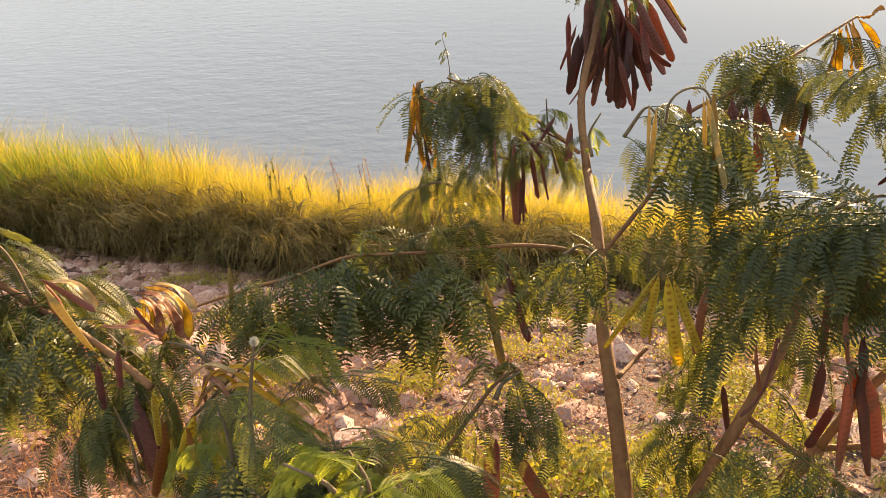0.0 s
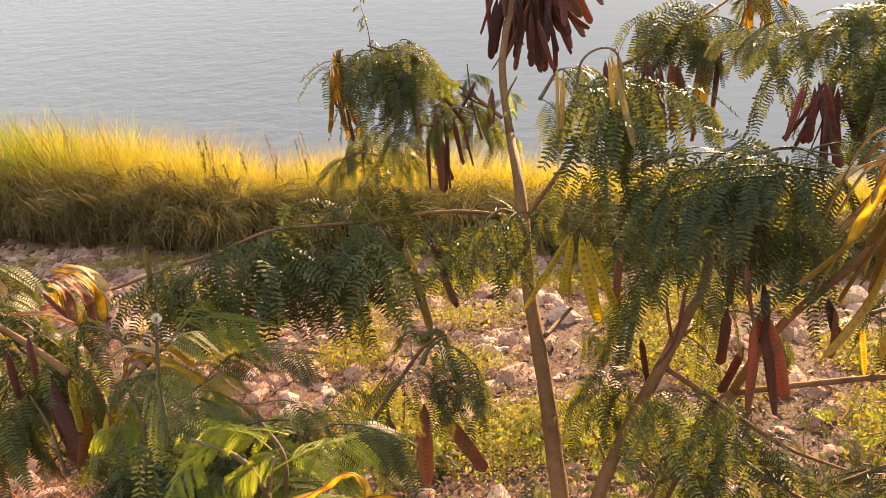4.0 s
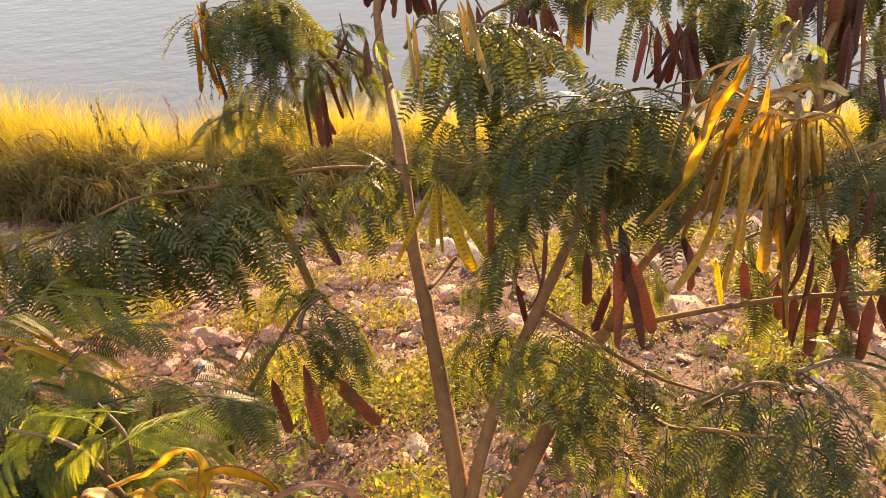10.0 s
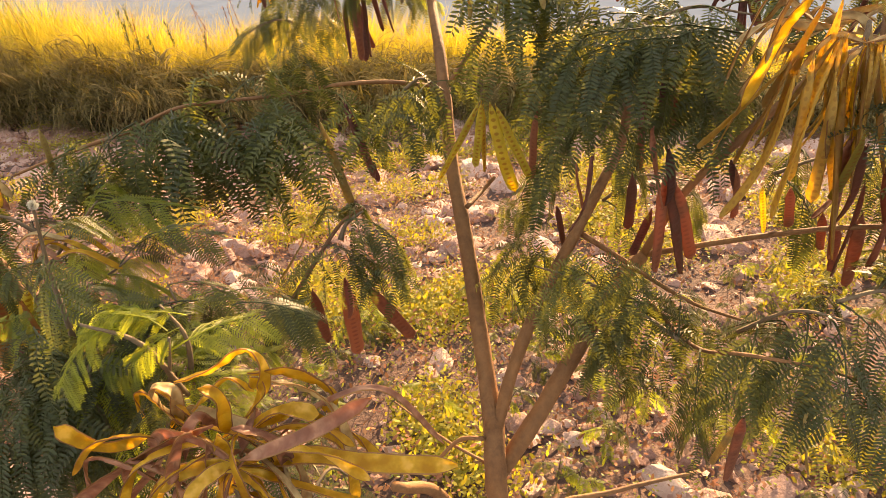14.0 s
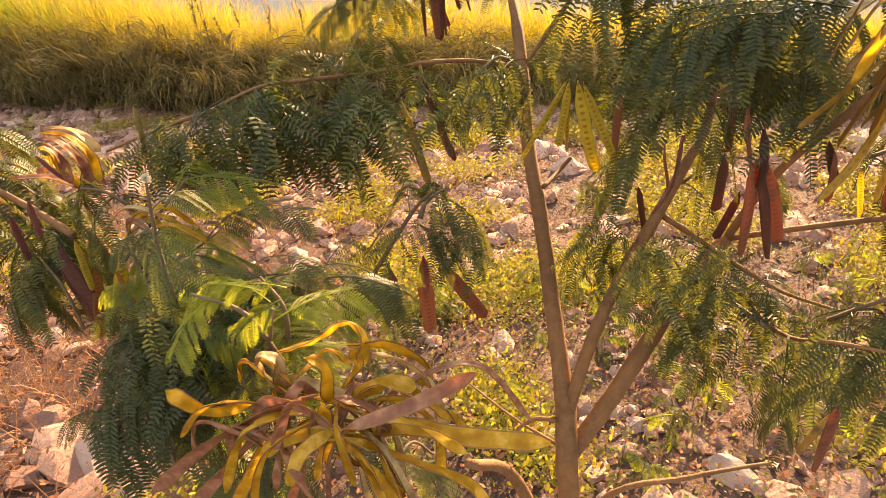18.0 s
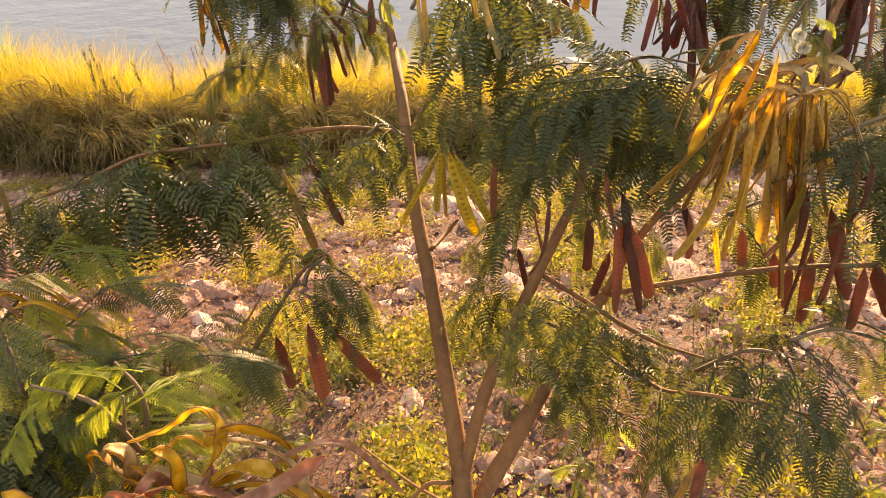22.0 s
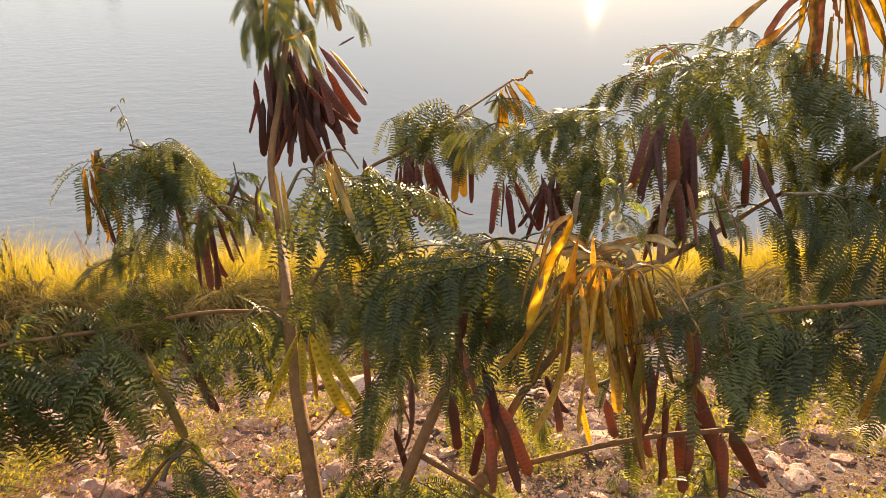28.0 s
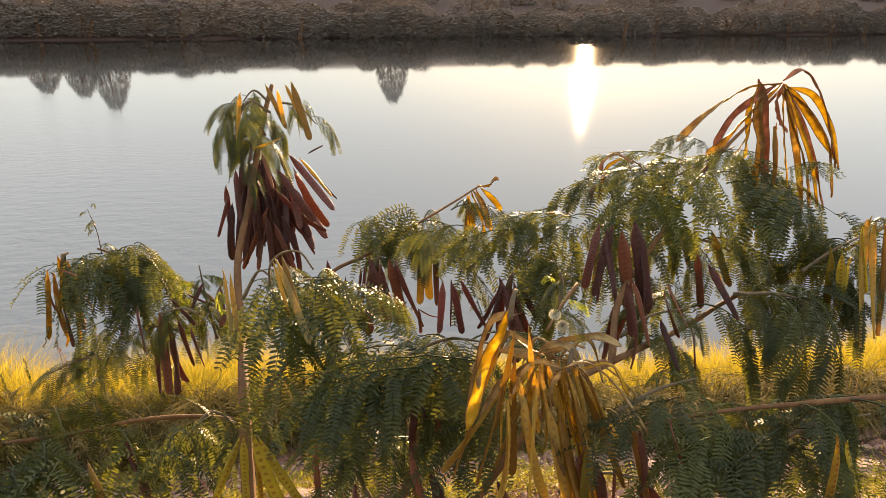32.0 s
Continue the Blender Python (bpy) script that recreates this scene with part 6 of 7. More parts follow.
shoot(bush, [(-0.045, 0.544, 3.195), (-0.016, 0.56, 3.283), (0.008, 0.56, 3.36)], 5, 0.66, "young", 390, more=0.35)
pod(tree, (0.089, 0.915, 3.017), (0.086, 0.915, 2.825), "russet", 391, twist=8, bend=0, slim=1.1)
pod(tree, (0.121, 0.915, 3.007), (0.18, 0.915, 2.857), "russet", 392, twist=8, bend=0, slim=1.1)
pod(tree, (0.038, 0.915, 3.009), (0.04, 0.915, 2.868), "russet", 393, twist=8, bend=0, slim=1.1)

# more pods and leaves of the sapling
pod(sapling, (-0.475, 0.896, 3.314), (-0.458, 0.896, 3.171), "olive", 394, twist=10)
pod(sapling, (-0.492, 0.912, 3.316), (-0.425, 0.912, 3.273), "brown", 395, twist=0)
pod(sapling, (-0.385, 0.864, 3.239), (-0.407, 0.864, 3.166), "maroon", 396, twist=6)
pod(sapling, (-0.421, 0.864, 3.216), (-0.446, 0.864, 3.124), "maroon", 397, twist=6)
pod(sapling, (-0.399, 0.864, 3.127), (-0.424, 0.864, 2.945), "maroon", 398, twist=6)
pod(sapling, (-0.348, 0.864, 3.104), (-0.378, 0.864, 2.945), "green", 399, twist=6)
pod(sapling, (-0.355, 0.864, 3.113), (-0.407, 0.864, 2.972), "gold", 400, twist=6)
pod(sapling, (-0.394, 0.864, 3.08), (-0.431, 0.864, 2.946), "brown", 401, twist=6)
limb(sapling, [(-0.525, 0.96, 3.217), (-0.491, 0.944, 3.199), (-0.429, 0.912, 3.182), (-0.371, 0.88, 3.158)], 0.004, 0.0055, "branch")
shoot(sapling, [(-0.408, 0.92, 3.078), (-0.427, 0.92, 3.123), (-0.456, 0.92, 3.14)], 4, 1.0, "hang", 402, more=0.35)
shoot(sapling, [(-0.558, 0.96, 3.132), (-0.567, 0.96, 3.176), (-0.589, 0.96, 3.187)], 4, 1.0, "hang", 403, more=0.35)
shoot(sapling, [(-0.299, 0.92, 3.165), (-0.323, 0.92, 3.196), (-0.352, 0.92, 3.206)], 3, 0.9, "hang", 404, more=0.35)
pod(tree, (0.555, 0.728, 3.438), (0.572, 0.728, 3.266), "husk", 405, slim=0.4)
pod(tree, (0.563, 0.728, 3.455), (0.593, 0.728, 3.275), "straw", 406, slim=0.4)
pod(tree, (0.605, 0.728, 3.418), (0.66, 0.728, 3.214), "husk", 407, slim=0.4)
pod(tree, (0.59, 0.728, 3.433), (0.646, 0.728, 3.253), "straw", 408, slim=0.4)
pod(tree, (0.621, 0.728, 3.435), (0.672, 0.728, 3.282), "husk", 409, slim=0.4)
pod(tree, (0.544, 0.728, 3.452), (0.531, 0.728, 3.337), "husk", 410, slim=0.4)
pod(tree, (0.871, 0.656, 3.393), (0.904, 0.656, 3.264), "gold", 411, twist=15, slim=0.6)
pod(tree, (0.903, 0.672, 3.371), (0.944, 0.672, 3.258), "green", 412, twist=15, slim=0.6)

# bright young fronds of the bush
shoot(bush, [(-0.002, 0.56, 3.281), (-0.015, 0.56, 3.355), (-0.05, 0.56, 3.385)], 4, 0.42, "young", 413, more=0.35)
shoot(bush, [(-0.005, 0.576, 3.266), (0.003, 0.592, 3.318), (-0.014, 0.608, 3.346)], 3, 0.4, "young", 414, more=0.35)
shoot(bush, [(-0.143, 0.64, 3.242), (-0.146, 0.656, 3.308), (-0.157, 0.672, 3.338)], 3, 0.42, "young", 415, more=0.35)
pod(tree, (0.128, 1.368, 3.287), (0.13, 1.368, 3.135), "brown", 416, slim=0.85)
pod(tree, (0.141, 1.368, 3.275), (0.153, 1.368, 3.128), "brown", 417, slim=0.85)
pod(tree, (0.158, 1.368, 3.274), (0.169, 1.368, 3.171), "brown", 418, slim=0.85)
pod(tree, (0.177, 1.368, 3.256), (0.182, 1.368, 3.17), "maroon", 419, slim=0.85)
pod(tree, (0.094, 1.368, 3.3), (0.091, 1.368, 3.212), "maroon", 420, slim=0.85)
shoot(tree, [(0.193, 1.36, 3.286), (0.164, 1.376, 3.292), (0.122, 1.392, 3.277)], 3, 0.9, "hang", 421, more=0.12)
ribbon(sapling, [(-0.34, 0.88, 3.316), (-0.317, 0.88, 3.309), (-0.304, 0.88, 3.275), (-0.302, 0.88, 3.248)], 0.022, "purple", 25)
ribbon(sapling, [(-0.33, 0.88, 3.324), (-0.301, 0.88, 3.315), (-0.288, 0.88, 3.284), (-0.291, 0.88, 3.248)], 0.022, "gold", 25)
ribbon(sapling, [(-0.344, 0.88, 3.304), (-0.333, 0.88, 3.294), (-0.328, 0.88, 3.262)], 0.022, "gold", 25)
ribbon(sapling, [(-0.321, 0.88, 3.33), (-0.291, 0.88, 3.323), (-0.271, 0.88, 3.293)], 0.022, "pale", 25)
ribbon(sapling, [(-0.338, 0.88, 3.311), (-0.327, 0.88, 3.289), (-0.329, 0.88, 3.248)], 0.022, "purple", 25)
curl_bunch(bush, (0.063, 0.48, 3.314), 11, 0.13, 16, ("gold", "gold", "gold", "purple", "pale"), (0.012, 0.02))
curl_bunch(bush, (0.022, 0.48, 3.307), 6, 0.1, 17, ("gold", "gold", "purple"), (0.01, 0.018))
shoot(bush, [(-0.172, 0.592, 3.077), (-0.178, 0.608, 3.173), (-0.182, 0.624, 3.233)], 7, 0.85, "hang", 422, more=0.35)
shoot(bush, [(-0.206, 0.576, 3.029), (-0.235, 0.592, 3.085), (-0.23, 0.6, 3.146)], 5, 0.8, "arch", 423, more=0.35)
shoot(bush, [(-0.124, 0.64, 3.114), (-0.149, 0.656, 3.184), (-0.169, 0.672, 3.225)], 5, 0.8, "arch", 424, more=0.35)

# leaves folded for the evening, along the arm, before the trunk and in the boughs
fringe(tree, "curtain", 501, [(-0.282, 1.128, 3.169, -110, 0.9), (-0.195, 1.104, 3.206, -120, 1.05), (-0.143, 1.11, 3.217, -60, 1.1), (-0.114, 1.112, 3.219, 110, 1.1), (-0.063, 1.111, 3.22, 60, 1), (0.002, 1.118, 3.215, -60, 0.9), (0.033, 1.112, 3.218, 100, 0.95), (0.095, 1.135, 3.209, -60, 0.9), (0.173, 1.117, 3.207, -100, 0.8), (0.074, 1.131, 3.237, 120, 0.8)])
fringe(tree, "curtain", 521, [(0.317, 1.039, 3.455, -55, 0.9), (0.348, 1.064, 3.447, -55, 0.95), (0.372, 1.068, 3.435, -55, 0.9), (0.294, 1.07, 3.314, -55, 0.81), (0.369, 1.021, 3.328, -55, 0.9), (0.24, 1.041, 3.271, -125, 0.77), (0.219, 1.039, 3.261, -125, 0.77), (0.365, 1.1, 3.219, -55, 0.9), (0.396, 1.058, 3.206, -55, 0.81)])
fringe(tree, "curtain", 541, [(0.435, 0.923, 3.391, -125, 0.81), (0.512, 0.897, 3.384, -125, 0.85), (0.482, 0.922, 3.308, -55, 0.81), (0.547, 0.936, 3.324, -55, 0.81), (0.555, 0.891, 3.321, -125, 0.81)])
fringe(tree, "plume", 551, [(0.569, 0.861, 3.407, 180, 1), (0.554, 0.87, 3.41, 175, 1), (0.536, 0.879, 3.398, 190, 0.9), (0.483, 0.831, 3.426, 180, 0.8)])
fringe(tree, "curtain", 561, [(0.38, 0.974, 3.029, -125, 0.85), (0.356, 0.958, 3.035, -125, 0.75), (0.395, 0.972, 2.985, -125, 0.75), (0.323, 0.958, 3.117, -55, 0.4), (0.332, 0.959, 3.099, -55, 0.45)])
fringe(tree, "curtain", 571, [(0.461, 0.812, 3.07, -55, 0.8), (0.531, 0.869, 2.986, -55, 0.85), (0.573, 0.849, 2.972, -55, 0.85), (0.615, 0.834, 2.927, -55, 0.8), (0.514, 0.853, 2.914, -125, 0.8), (0.534, 0.805, 2.954, -125, 0.8), (0.698, 0.872, 2.815, -55, 0.8), (0.443, 0.814, 2.959, -55, 0.75)])
fringe(tree, "curtain", 581, [(0.387, 0.778, 3.187, -125, 0.68), (0.404, 0.757, 3.197, -55, 0.68), (0.436, 0.766, 3.171, -55, 0.63), (0.375, 0.75, 3.155, -125, 0.54), (0.427, 0.767, 3.141, -125, 0.63), (0.459, 0.768, 3.098, -125, 0.63)])
fringe(tree, "curtain", 591, [(0.6, 0.723, 3.024, -125, 0.8), (0.629, 0.72, 3.005, -55, 0.85), (0.672, 0.717, 2.993, -55, 0.8), (0.691, 0.698, 3.005, -55, 0.8), (0.61, 0.701, 2.945, -125, 0.7), (0.663, 0.702, 2.907, -55, 0.7)])
fringe(tree, "curtain", 601, [(0.088, 0.878, 3.12, -125, 0.65), (0.111, 0.893, 3.113, -55, 0.65), (0.132, 0.899, 3.093, -55, 0.65), (0.041, 0.874, 3.042, -125, 0.6), (0.015, 0.899, 2.991, -125, 0.55)])
fringe(tree, "curtain", 611, [(-0.013, 1.523, 3.342, -55, 0.7), (0.006, 1.557, 3.345, -125, 0.75), (0.038, 1.53, 3.356, -55, 0.8), (0.058, 1.556, 3.325, -55, 0.8), (0.093, 1.507, 3.325, -55, 0.7), (0.034, 1.483, 3.31, -125, 0.8), (0.05, 1.517, 3.274, -55, 0.75), (0.129, 1.519, 3.252, -55, 0.7), (0.175, 1.524, 3.236, -55, 0.7), (0.219, 1.558, 3.196, -55, 0.7), (0.043, 1.493, 3.199, -125, 0.75), (0.044, 1.545, 3.129, -55, 0.7)])
fringe(tree, "plume", 621, [(0.009, 1.473, 3.133, 180, 0.5), (0.067, 1.485, 3.365, 170, 0.45), (0.134, 1.474, 3.217, 185, 0.4)])
fringe(tree, "curtain", 631, [(0.663, 1.229, 3.449, -125, 0.81), (0.691, 1.184, 3.472, -55, 0.81), (0.767, 1.21, 3.448, -55, 0.81), (0.689, 1.243, 3.397, -125, 0.81), (0.729, 1.21, 3.391, -55, 0.81), (0.652, 1.247, 3.422, -125, 0.72)])
fringe(tree, "curtain", 641, [(0.891, 1.186, 3.487, -125, 0.9), (0.91, 1.142, 3.532, -125, 0.9), (1.073, 1.233, 3.514, -55, 0.9), (1.125, 1.232, 3.5, -55, 0.99), (1.157, 1.204, 3.467, -55, 0.9), (0.933, 1.223, 3.387, -125, 0.81), (1.051, 1.144, 3.455, -55, 0.9), (0.991, 1.188, 3.446, -125, 0.9), (0.948, 1.191, 3.35, -55, 0.81)])
fringe(tree, "plume", 651, [(0.971, 1.213, 3.535, 180, 0.9), (1.054, 1.244, 3.538, 175, 0.9), (0.944, 1.254, 3.51, 180, 0.8), (1.115, 1.217, 3.526, 10, 0.8), (0.826, 1.264, 3.469, 185, 0.8)])
fringe(tree, "curtain", 661, [(1.226, 1.146, 3.434, -125, 0.72), (1.269, 1.142, 3.408, -55, 0.72), (1.158, 1.109, 3.323, -55, 0.63), (1.093, 1.095, 3.322, -125, 0.63)])
fringe(tree, "plume", 671, [(0.998, 0.758, 3.364, 185, 0.9), (0.965, 0.718, 3.347, 180, 1), (0.879, 0.733, 3.357, 185, 0.9), (0.81, 0.737, 3.357, 180, 0.8), (0.923, 0.73, 3.319, 190, 0.9), (0.746, 0.738, 3.408, 180, 0.7)])

# dark drooping side of the bush
fringe(bush, "curtain", 681, [(-0.134, 0.615, 3.284, -120, 0.6), (-0.121, 0.609, 3.277, -60, 0.65), (-0.144, 0.645, 3.207, -90, 0.6), (-0.18, 0.637, 3.203, -100, 0.6), (-0.141, 0.593, 3.223, -90, 0.55)])
limb(tree, [(0.328, 1.1, 3.431), (0.331, 1.1, 3.46), (0.348, 1.1, 3.476), (0.372, 1.1, 3.475), (0.389, 1.1, 3.448)], 0.002, 0.0015, "twig", M_TWIG, 6)
fringe(sapling, "curtain", 691, [(-0.591, 0.991, 3.209, -120, 1), (-0.532, 0.958, 3.228, -60, 1), (-0.521, 0.977, 3.203, -90, 1), (-0.575, 0.967, 3.169, -90, 0.9), (-0.56, 1.008, 3.028, -120, 0.9), (-0.509, 0.989, 3.051, -60, 0.9), (-0.481, 0.988, 3.034, -90, 0.8), (-0.388, 0.972, 3.162, -90, 0.7)])
fringe(tree, "arch", 695, [(0.617, 1.14, 3.484, 200, 0.6), (0.66, 1.164, 3.483, -20, 0.55), (0.594, 1.152, 3.468, 180, 0.5)])
fringe(tree, "young", 697, [(0.619, 0.793, 3.526, 100, 0.2), (0.629, 0.791, 3.507, 0, 0.2)])
fringe(bush, "plume", 701, [(-0.09, 0.615, 3.279, 180, 0.6), (-0.069, 0.6, 3.277, 190, 0.6), (-0.036, 0.577, 3.281, 170, 0.55), (-0.101, 0.603, 3.242, 185, 0.6), (-0.072, 0.585, 3.232, 180, 0.6), (-0.022, 0.602, 3.275, 170, 0.5), (-0.112, 0.63, 3.288, 180, 0.5)])
fringe(bush, "young", 703, [(0.004, 0.562, 3.38, 190, 0.42), (0.006, 0.566, 3.361, 170, 0.4), (-0.027, 0.599, 3.347, 180, 0.38), (0.014, 0.57, 3.359, 200, 0.36), (-0.021, 0.563, 3.371, 185, 0.34)])
fringe(bush, "arch", 705, [(-0.013, 0.697, 3.249, 180, 0.6), (0.026, 0.65, 3.289, 0, 0.6), (-0.022, 0.668, 3.265, 190, 0.55), (0.029, 0.676, 3.242, -20, 0.5), (0.002, 0.668, 3.245, -90, 0.5)])
fringe(tree, "comb", 711, [(-0.317, 1.109, 3.152, -100, 0.8), (-0.276, 1.091, 3.166, -80, 0.85), (-0.244, 1.094, 3.158, -110, 0.85), (-0.206, 1.078, 3.158, -70, 0.8), (-0.134, 1.078, 3.225, -80, 1.15), (-0.102, 1.082, 3.224, -110, 1.2), (-0.063, 1.137, 3.178, -100, 1.15), (-0.02, 1.068, 3.217, -80, 1), (0.047, 1.06, 3.219, -80, 1), (0.149, 1.134, 3.18, -100, 0.8)])
fringe(tree, "curtain", 721, [(0.874, 1.115, 3.531, -60, 0.81), (0.935, 1.141, 3.544, -120, 0.9), (1.025, 1.134, 3.544, -120, 0.9), (1.116, 1.196, 3.513, -60, 0.95), (1.125, 1.142, 3.512, -120, 0.9), (1.167, 1.146, 3.485, -60, 0.81), (0.987, 1.124, 3.468, -60, 0.81), (1.241, 1.179, 3.409, -60, 0.77), (1.271, 1.104, 3.437, -60, 0.81)])
fringe(tree, "plume", 731, [(1.06, 1.213, 3.579, 180, 0.55), (1.108, 1.212, 3.554, 185, 0.6), (1.177, 1.224, 3.554, 170, 0.6), (1.24, 1.227, 3.521, -10, 0.6), (1.036, 1.23, 3.539, 175, 0.7), (0.926, 1.17, 3.547, 190, 0.7)])
fringe(tree, "curtain", 741, [(0.709, 1.154, 3.429, -60, 0.77), (0.763, 1.156, 3.41, -120, 0.77), (0.782, 1.117, 3.437, -60, 0.72), (0.719, 1.086, 3.379, -60, 0.63)])
fringe(tree, "plume", 751, [(0.714, 1.151, 3.467, 180, 0.7), (0.782, 1.18, 3.477, 175, 0.75), (0.802, 1.139, 3.484, 180, 0.7)])
fringe(tree, "comb", 761, [(0.787, 0.804, 3.341, -100, 0.6), (0.866, 0.837, 3.29, -80, 0.65), (0.893, 0.803, 3.282, -100, 0.65), (0.957, 0.805, 3.263, -80, 0.7), (1.05, 0.841, 3.224, -100, 0.7), (1.099, 0.835, 3.228, -80, 0.7), (0.91, 0.825, 3.199, -100, 0.6), (1.011, 0.803, 3.181, -80, 0.6)])
fringe(tree, "comb", 771, [(0.491, 1.479, 3.397, -80, 0.72), (0.526, 1.498, 3.404, -100, 0.81), (0.559, 1.474, 3.417, -80, 0.9), (0.6, 1.488, 3.421, -100, 0.95), (0.627, 1.509, 3.362, -80, 0.72)])
fringe(tree, "curtain", 781, [(-0.014, 1.554, 3.333, -120, 0.9), (0.01, 1.584, 3.338, -60, 0.9), (0.045, 1.559, 3.338, -120, 0.9), (0.068, 1.546, 3.319, -60, 0.8)])
fringe(bush, "arch", 791, [(-0.063, 0.726, 3.316, 0, 0.5), (-0.031, 0.7, 3.246, 180, 0.6), (-0.003, 0.715, 3.235, 0, 0.6), (0.016, 0.721, 3.216, 170, 0.55), (-0.036, 0.742, 3.173, 190, 0.6), (-0.134, 0.707, 3.26, 0, 0.55), (-0.127, 0.726, 3.218, 190, 0.55), (-0.053, 0.706, 3.265, 10, 0.5)])
fringe(bush, "curtain", 795, [(-0.137, 0.624, 3.28, -60, 0.7), (-0.124, 0.627, 3.256, -120, 0.75), (-0.091, 0.61, 3.262, -60, 0.7), (-0.067, 0.618, 3.26, -120, 0.7), (-0.059, 0.653, 3.221, -60, 0.6), (-0.127, 0.611, 3.329, -60, 0.7)])
fringe(tree, "comb", 801, [(-0.274, 1.056, 3.202, -100, 0.85), (-0.236, 1.098, 3.164, -100, 0.85), (-0.163, 1.08, 3.221, -80, 1.05), (-0.1, 1.098, 3.202, -80, 1.1), (-0.053, 1.058, 3.219, -100, 0.95), (-0.001, 1.07, 3.224, -80, 0.8)])
leaf_masses()

# ---------------------------------------------------------------- loose stones, weeds and litter on the bank
def stone_mesh(seed, corners=24):
    r = random.Random(seed)
    bm = bmesh.new()
    for _ in range(corners):
        v = Vector((r.gauss(0, 1), r.gauss(0, 1), r.gauss(0, 1))).normalized()
        bm.verts.new((v.x * r.uniform(0.75, 1), v.y * r.uniform(0.6, 0.85), v.z * 0.34))
    bmesh.ops.convex_hull(bm, input=bm.verts)
    bmesh.ops.delete(bm, geom=[v for v in bm.verts if not v.link_faces], context="VERTS")
    me = bpy.data.meshes.new("stone")
    bm.to_mesh(me)
    bm.free()
    me.materials.append(M_STONE)
    return me


STONES = [stone_mesh(200 + i) for i in range(14)]
GRAVEL = [stone_mesh(240 + i, 9) for i in range(4)]
rnd = random.Random(21)
spots = []
while len(spots) < 5200:
    x, y = rnd.gauss(0, 3.2), rnd.uniform(-5.0, 6.2)
    if y < -0.2 and rnd.random() > 0.45 * math.exp(0.6 * y):
        continue
    if y > bank_y(x) + 0.1:
        continue
    if 1.1 < y < 3.3 and rnd.random() < 0.55:
        continue
    spots.append((x, y, rnd.uniform(0.09, 0.14) if rnd.random() < 0.06 else rnd.uniform(0.025, 0.08)))
spots += [(rnd.uniform(-1.3, -0.4), rnd.uniform(0.4, 1.3), rnd.uniform(0.07, 0.13)) for _ in range(40)] + [(rnd.uniform(0.2, 1.6), rnd.uniform(1.0, 2.0), rnd.uniform(0.05, 0.1)) for _ in range(24)]
# a pavement of pale stones along the foot of the grass
for _ in range(1500):
    x = rnd.uniform(-5.0, 5.0)
    spots.append((x, bank_y(x) - abs(rnd.gauss(0, 0.55)) + 0.05, rnd.uniform(0.035, 0.085)))
near = [s for s in spots if -1.6 < s[0] < 1.9 and 0.5 < s[1] < 2.9][-290:]
for x, y, s in near:
    s *= 0.62 if x > -0.3 and y < 1.7 else 1.0
    m = Matrix.LocRotScale((x, y, ground_z(x, y) + s * 0.06), Euler((rnd.uniform(-0.3, 0.1) - 0.3, rnd.uniform(-0.25, 0.25), rnd.uniform(0, 6.28))), (s, s, s))
    child("stone", STONES[rnd.randrange(14)], ground, m=m)
verts, faces = [], []
for x, y, s in spots:
    if (x, y, s) in near:
        continue
    me = STONES[rnd.randrange(14)]
    s *= 0.62 if x > -0.3 and y < 1.7 else 1.0
    m = Matrix.LocRotScale((x, y, ground_z(x, y) + s * 0.06), Euler((rnd.uniform(-0.3, 0.1) - 0.3, rnd.uniform(-0.25, 0.25), rnd.uniform(0, 6.28))), (s, s, s))
    b = len(verts)
    verts += [m @ v.co for v in me.vertices]
    faces += [tuple(b + i for i in p.vertices) for p in me.polygons]
for _ in range(5200):
    x, y = rnd.uniform(-3.5, 3.5), rnd.uniform(0.5, 4.4)
    if y > bank_y(x):
        continue
    s = rnd.uniform(0.008, 0.03)
    me = GRAVEL[rnd.randrange(4)]
    m = Matrix.LocRotScale((x, y, ground_z(x, y) + s * 0.2), Euler((rnd.uniform(-0.5, 0.5), rnd.uniform(-0.5, 0.5), rnd.uniform(0, 6.28))), (s, s, s))
    b = len(verts)
    verts += [m @ v.co for v in me.vertices]
    faces += [tuple(b + i for i in p.vertices) for p in me.polygons]
tagged(child("stones", mesh_of("stones", verts, faces, M_STONE), ground), kind="stuff")


def weeds(name, mat, seed, count, label, size, spread, choose):
    """Low creeping plants: rosettes of small rounded leaves just over the ground."""
    r = random.Random(seed)
    verts, faces = [], []
    made = 0
    while made < count:
        x, y = r.gauss(0, 2.4), r.uniform(-0.6, 5.2)
        if not choose(x, y, r):
            continue
        made += 1
        z = ground_z(x, y) + 0.02
        for _ in range(r.randrange(9, 20)):
            q = Vector((x + r.gauss(0, spread), y + r.gauss(0, spread), z + abs(r.gauss(0, 0.03)) + 0.004))
            s = size * r.uniform(0.35, 1.5)
            a, tip = r.uniform(0, 6.28), r.uniform(-0.2, 1.0)
            d = Vector((math.cos(a), math.sin(a), tip)).normalized() * s
            wd = Vector((-math.sin(a), math.cos(a), r.uniform(-0.4, 0.4))) * s * 0.42
            b = len(verts)
            verts += [q - d, q - d * 0.3 + wd, q + d * 0.5 + wd * 0.8, q + d, q + d * 0.5 - wd * 0.8, q - d * 0.3 - wd]
            faces.append((b, b + 1, b + 2, b + 3, b + 4, b + 5))
    return tagged(new(name, mesh_of(name, verts, faces, mat)), label, "weeds", kind="stuff")


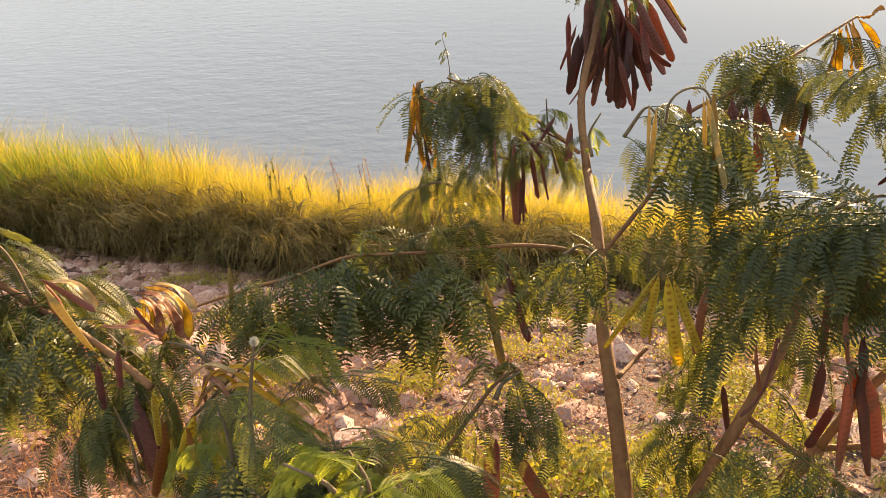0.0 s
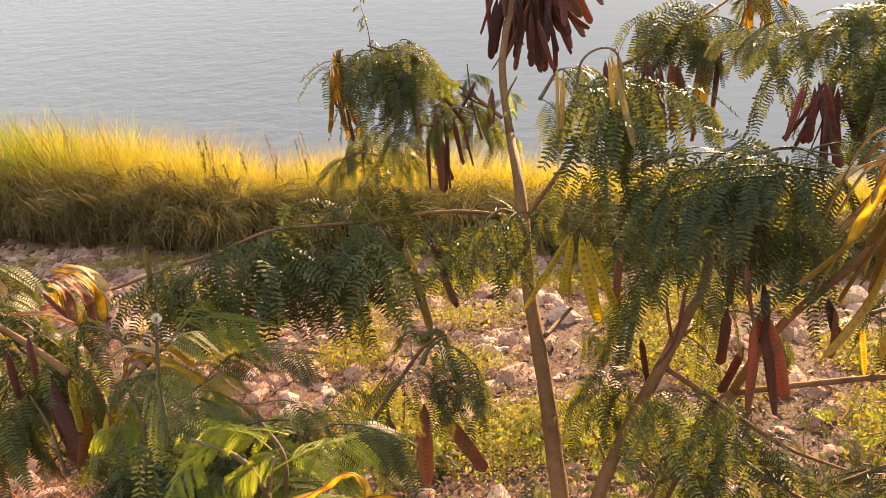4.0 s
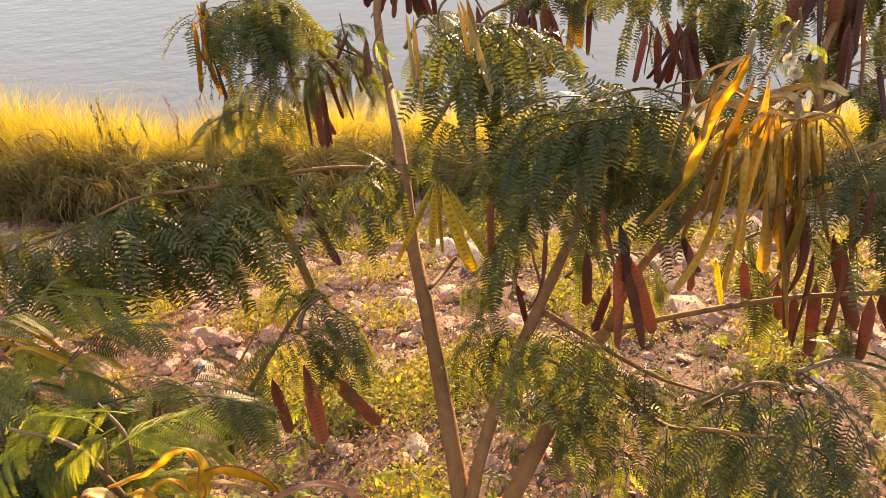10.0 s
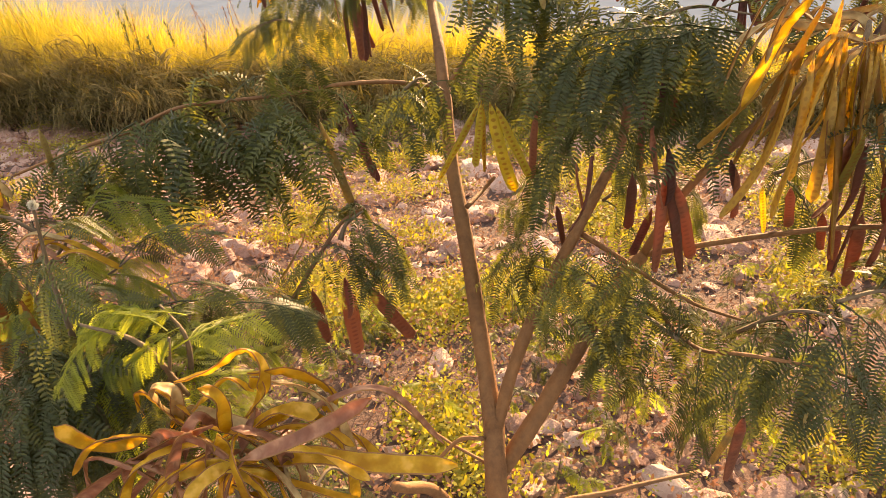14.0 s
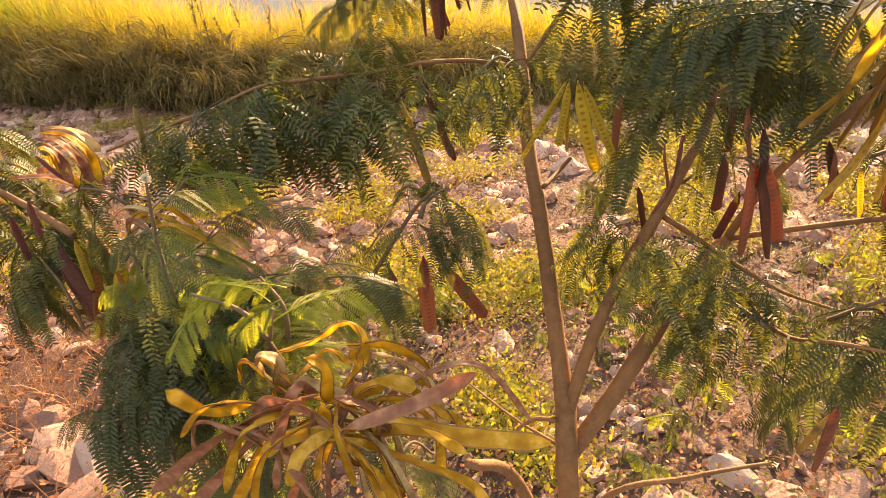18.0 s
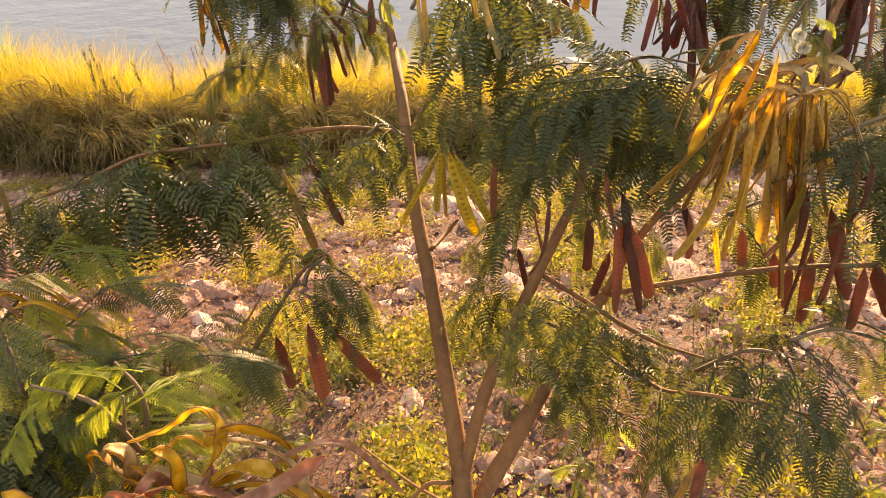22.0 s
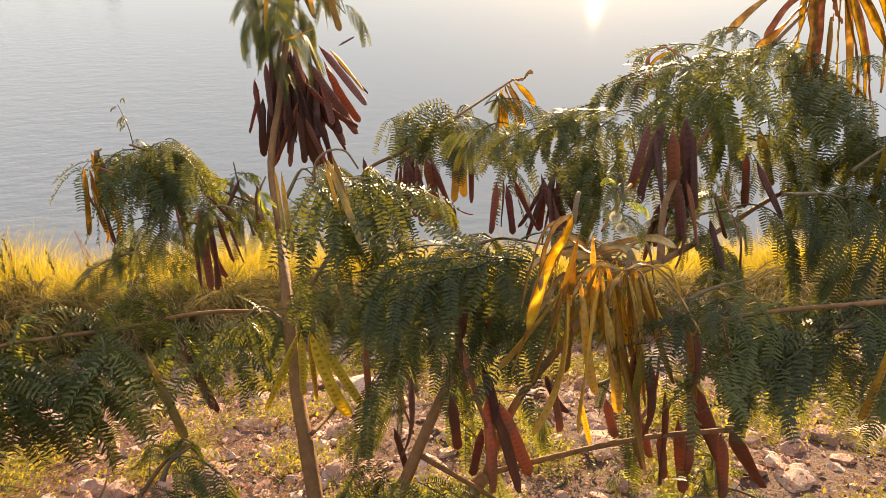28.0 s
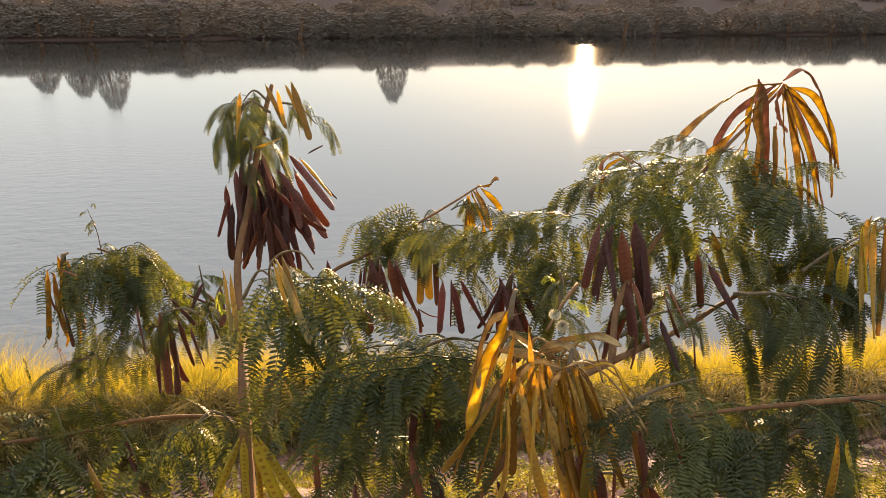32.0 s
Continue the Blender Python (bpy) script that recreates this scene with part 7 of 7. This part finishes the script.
def weedy(x, y, r):
    return 0.9 < y < bank_y(x) - 0.1 and not (x < -0.4 and r.random() < 0.6) and noise.noise(Vector((x * 2.4, y * 2.4, 9))) * 3.6 + 0.05 > r.random() * 1.0 + 0.5 * (y > 3.5) + 1.0 * (y < 1.75)


def damp(x, y, r):
    return y < 2.2 and x > -0.5 and noise.noise(Vector((x * 2.1, y * 2.1, 4))) + 0.15 > r.random() * 0.6


weeds("creeping_weeds", M_WEED, 31, 7200, "yellow-green creeping weeds among the stones", 0.0085, 0.036, weedy)
weeds("green_weeds", M_HERB, 33, 1100, "low green weeds between stones", 0.0058, 0.05, damp)

weeds("dead_leaves", M_STRAW, 35, 5200, "dry brown fallen leaves between the stones", 0.008, 0.09, lambda x, y, r: y < bank_y(x) - 0.1)


def litter_spot(r):
    while True:
        x, y = r.gauss(0, 2.6), r.uniform(-0.8, 5) if r.random() < 0.85 else -abs(r.gauss(0, 2.5))
        if y < bank_y(x):
            return x, y, 1.0, 0.0


blades("red_twigs", M_RED_TWIG, 42, 7000, litter_spot, 0.035, 0.003, 0.2, "thin red-brown dry twigs scattered on the ground", "twigs", 4)
blades("dry_straw", M_STRAW, 41, 9000, litter_spot, 0.06, 0.004, 0.16, "dry reddish straw and fallen stalks on the ground", "straw", 3)


def fringe_spot(r):
    x = r.uniform(-8, 8)
    return x, bank_y(x) + r.uniform(-0.2, 0.25), r.uniform(0.5, 1.0), 0.6


blades("dead_grass", M_STRAW, 43, 1500, fringe_spot, 0.5, 0.007, 0.35, "dead straw-coloured grass at the foot of the tall grass", "grass")


# ---------------------------------------------------------------- seedlings
def seedling(seed):
    r = random.Random(seed)
    ob = thing("leucaena_seedling", (0, 0, 0), "small light-green leucaena seedling growing between stones", "seedling", "seedlings on the bank")
    h = r.uniform(0.09, 0.16)
    pts = [Vector((0, 0, -0.02)), Vector((r.uniform(-0.02, 0.02), 0, h * 0.5)), Vector((r.uniform(-0.04, 0.04), r.uniform(-0.04, 0.04), h))]
    limb(ob, pts, 0.002, 0.001, "stem", M_TWIG, 5)
    for i in range(5):
        q = pts[1].lerp(pts[2], i / 4)
        leaf(ob, q, 137 * i + r.uniform(-20, 20), r.uniform(0.3, 0.5), "young" if i % 2 else "arch", r)
    return ob


protos = [seedling(300 + i) for i in range(3)]
rnd = random.Random(77)
for i in range(120):
    x, y = rnd.uniform(-0.6, 1.9), rnd.uniform(0.75, 1.9)
    if i < 3:
        ob = protos[i]
        ob.location = (x, y, ground_z(x, y))
    else:
        copy_thing(protos[i % 3], pose(x, y, ground_z(x, y), 0, 0, rnd.uniform(0, 360)))


def dry_patch(r):
    x, y = r.gauss(-1.35, 0.5), r.gauss(1.75, 0.5)
    return x, y, r.uniform(0.5, 1.1), 0.0


blades("dry_stalks", M_STRAW, 47, 3000, dry_patch, 0.2, 0.004, 0.2, "tangled reddish dry stalks on the bank", "stalks", 4)
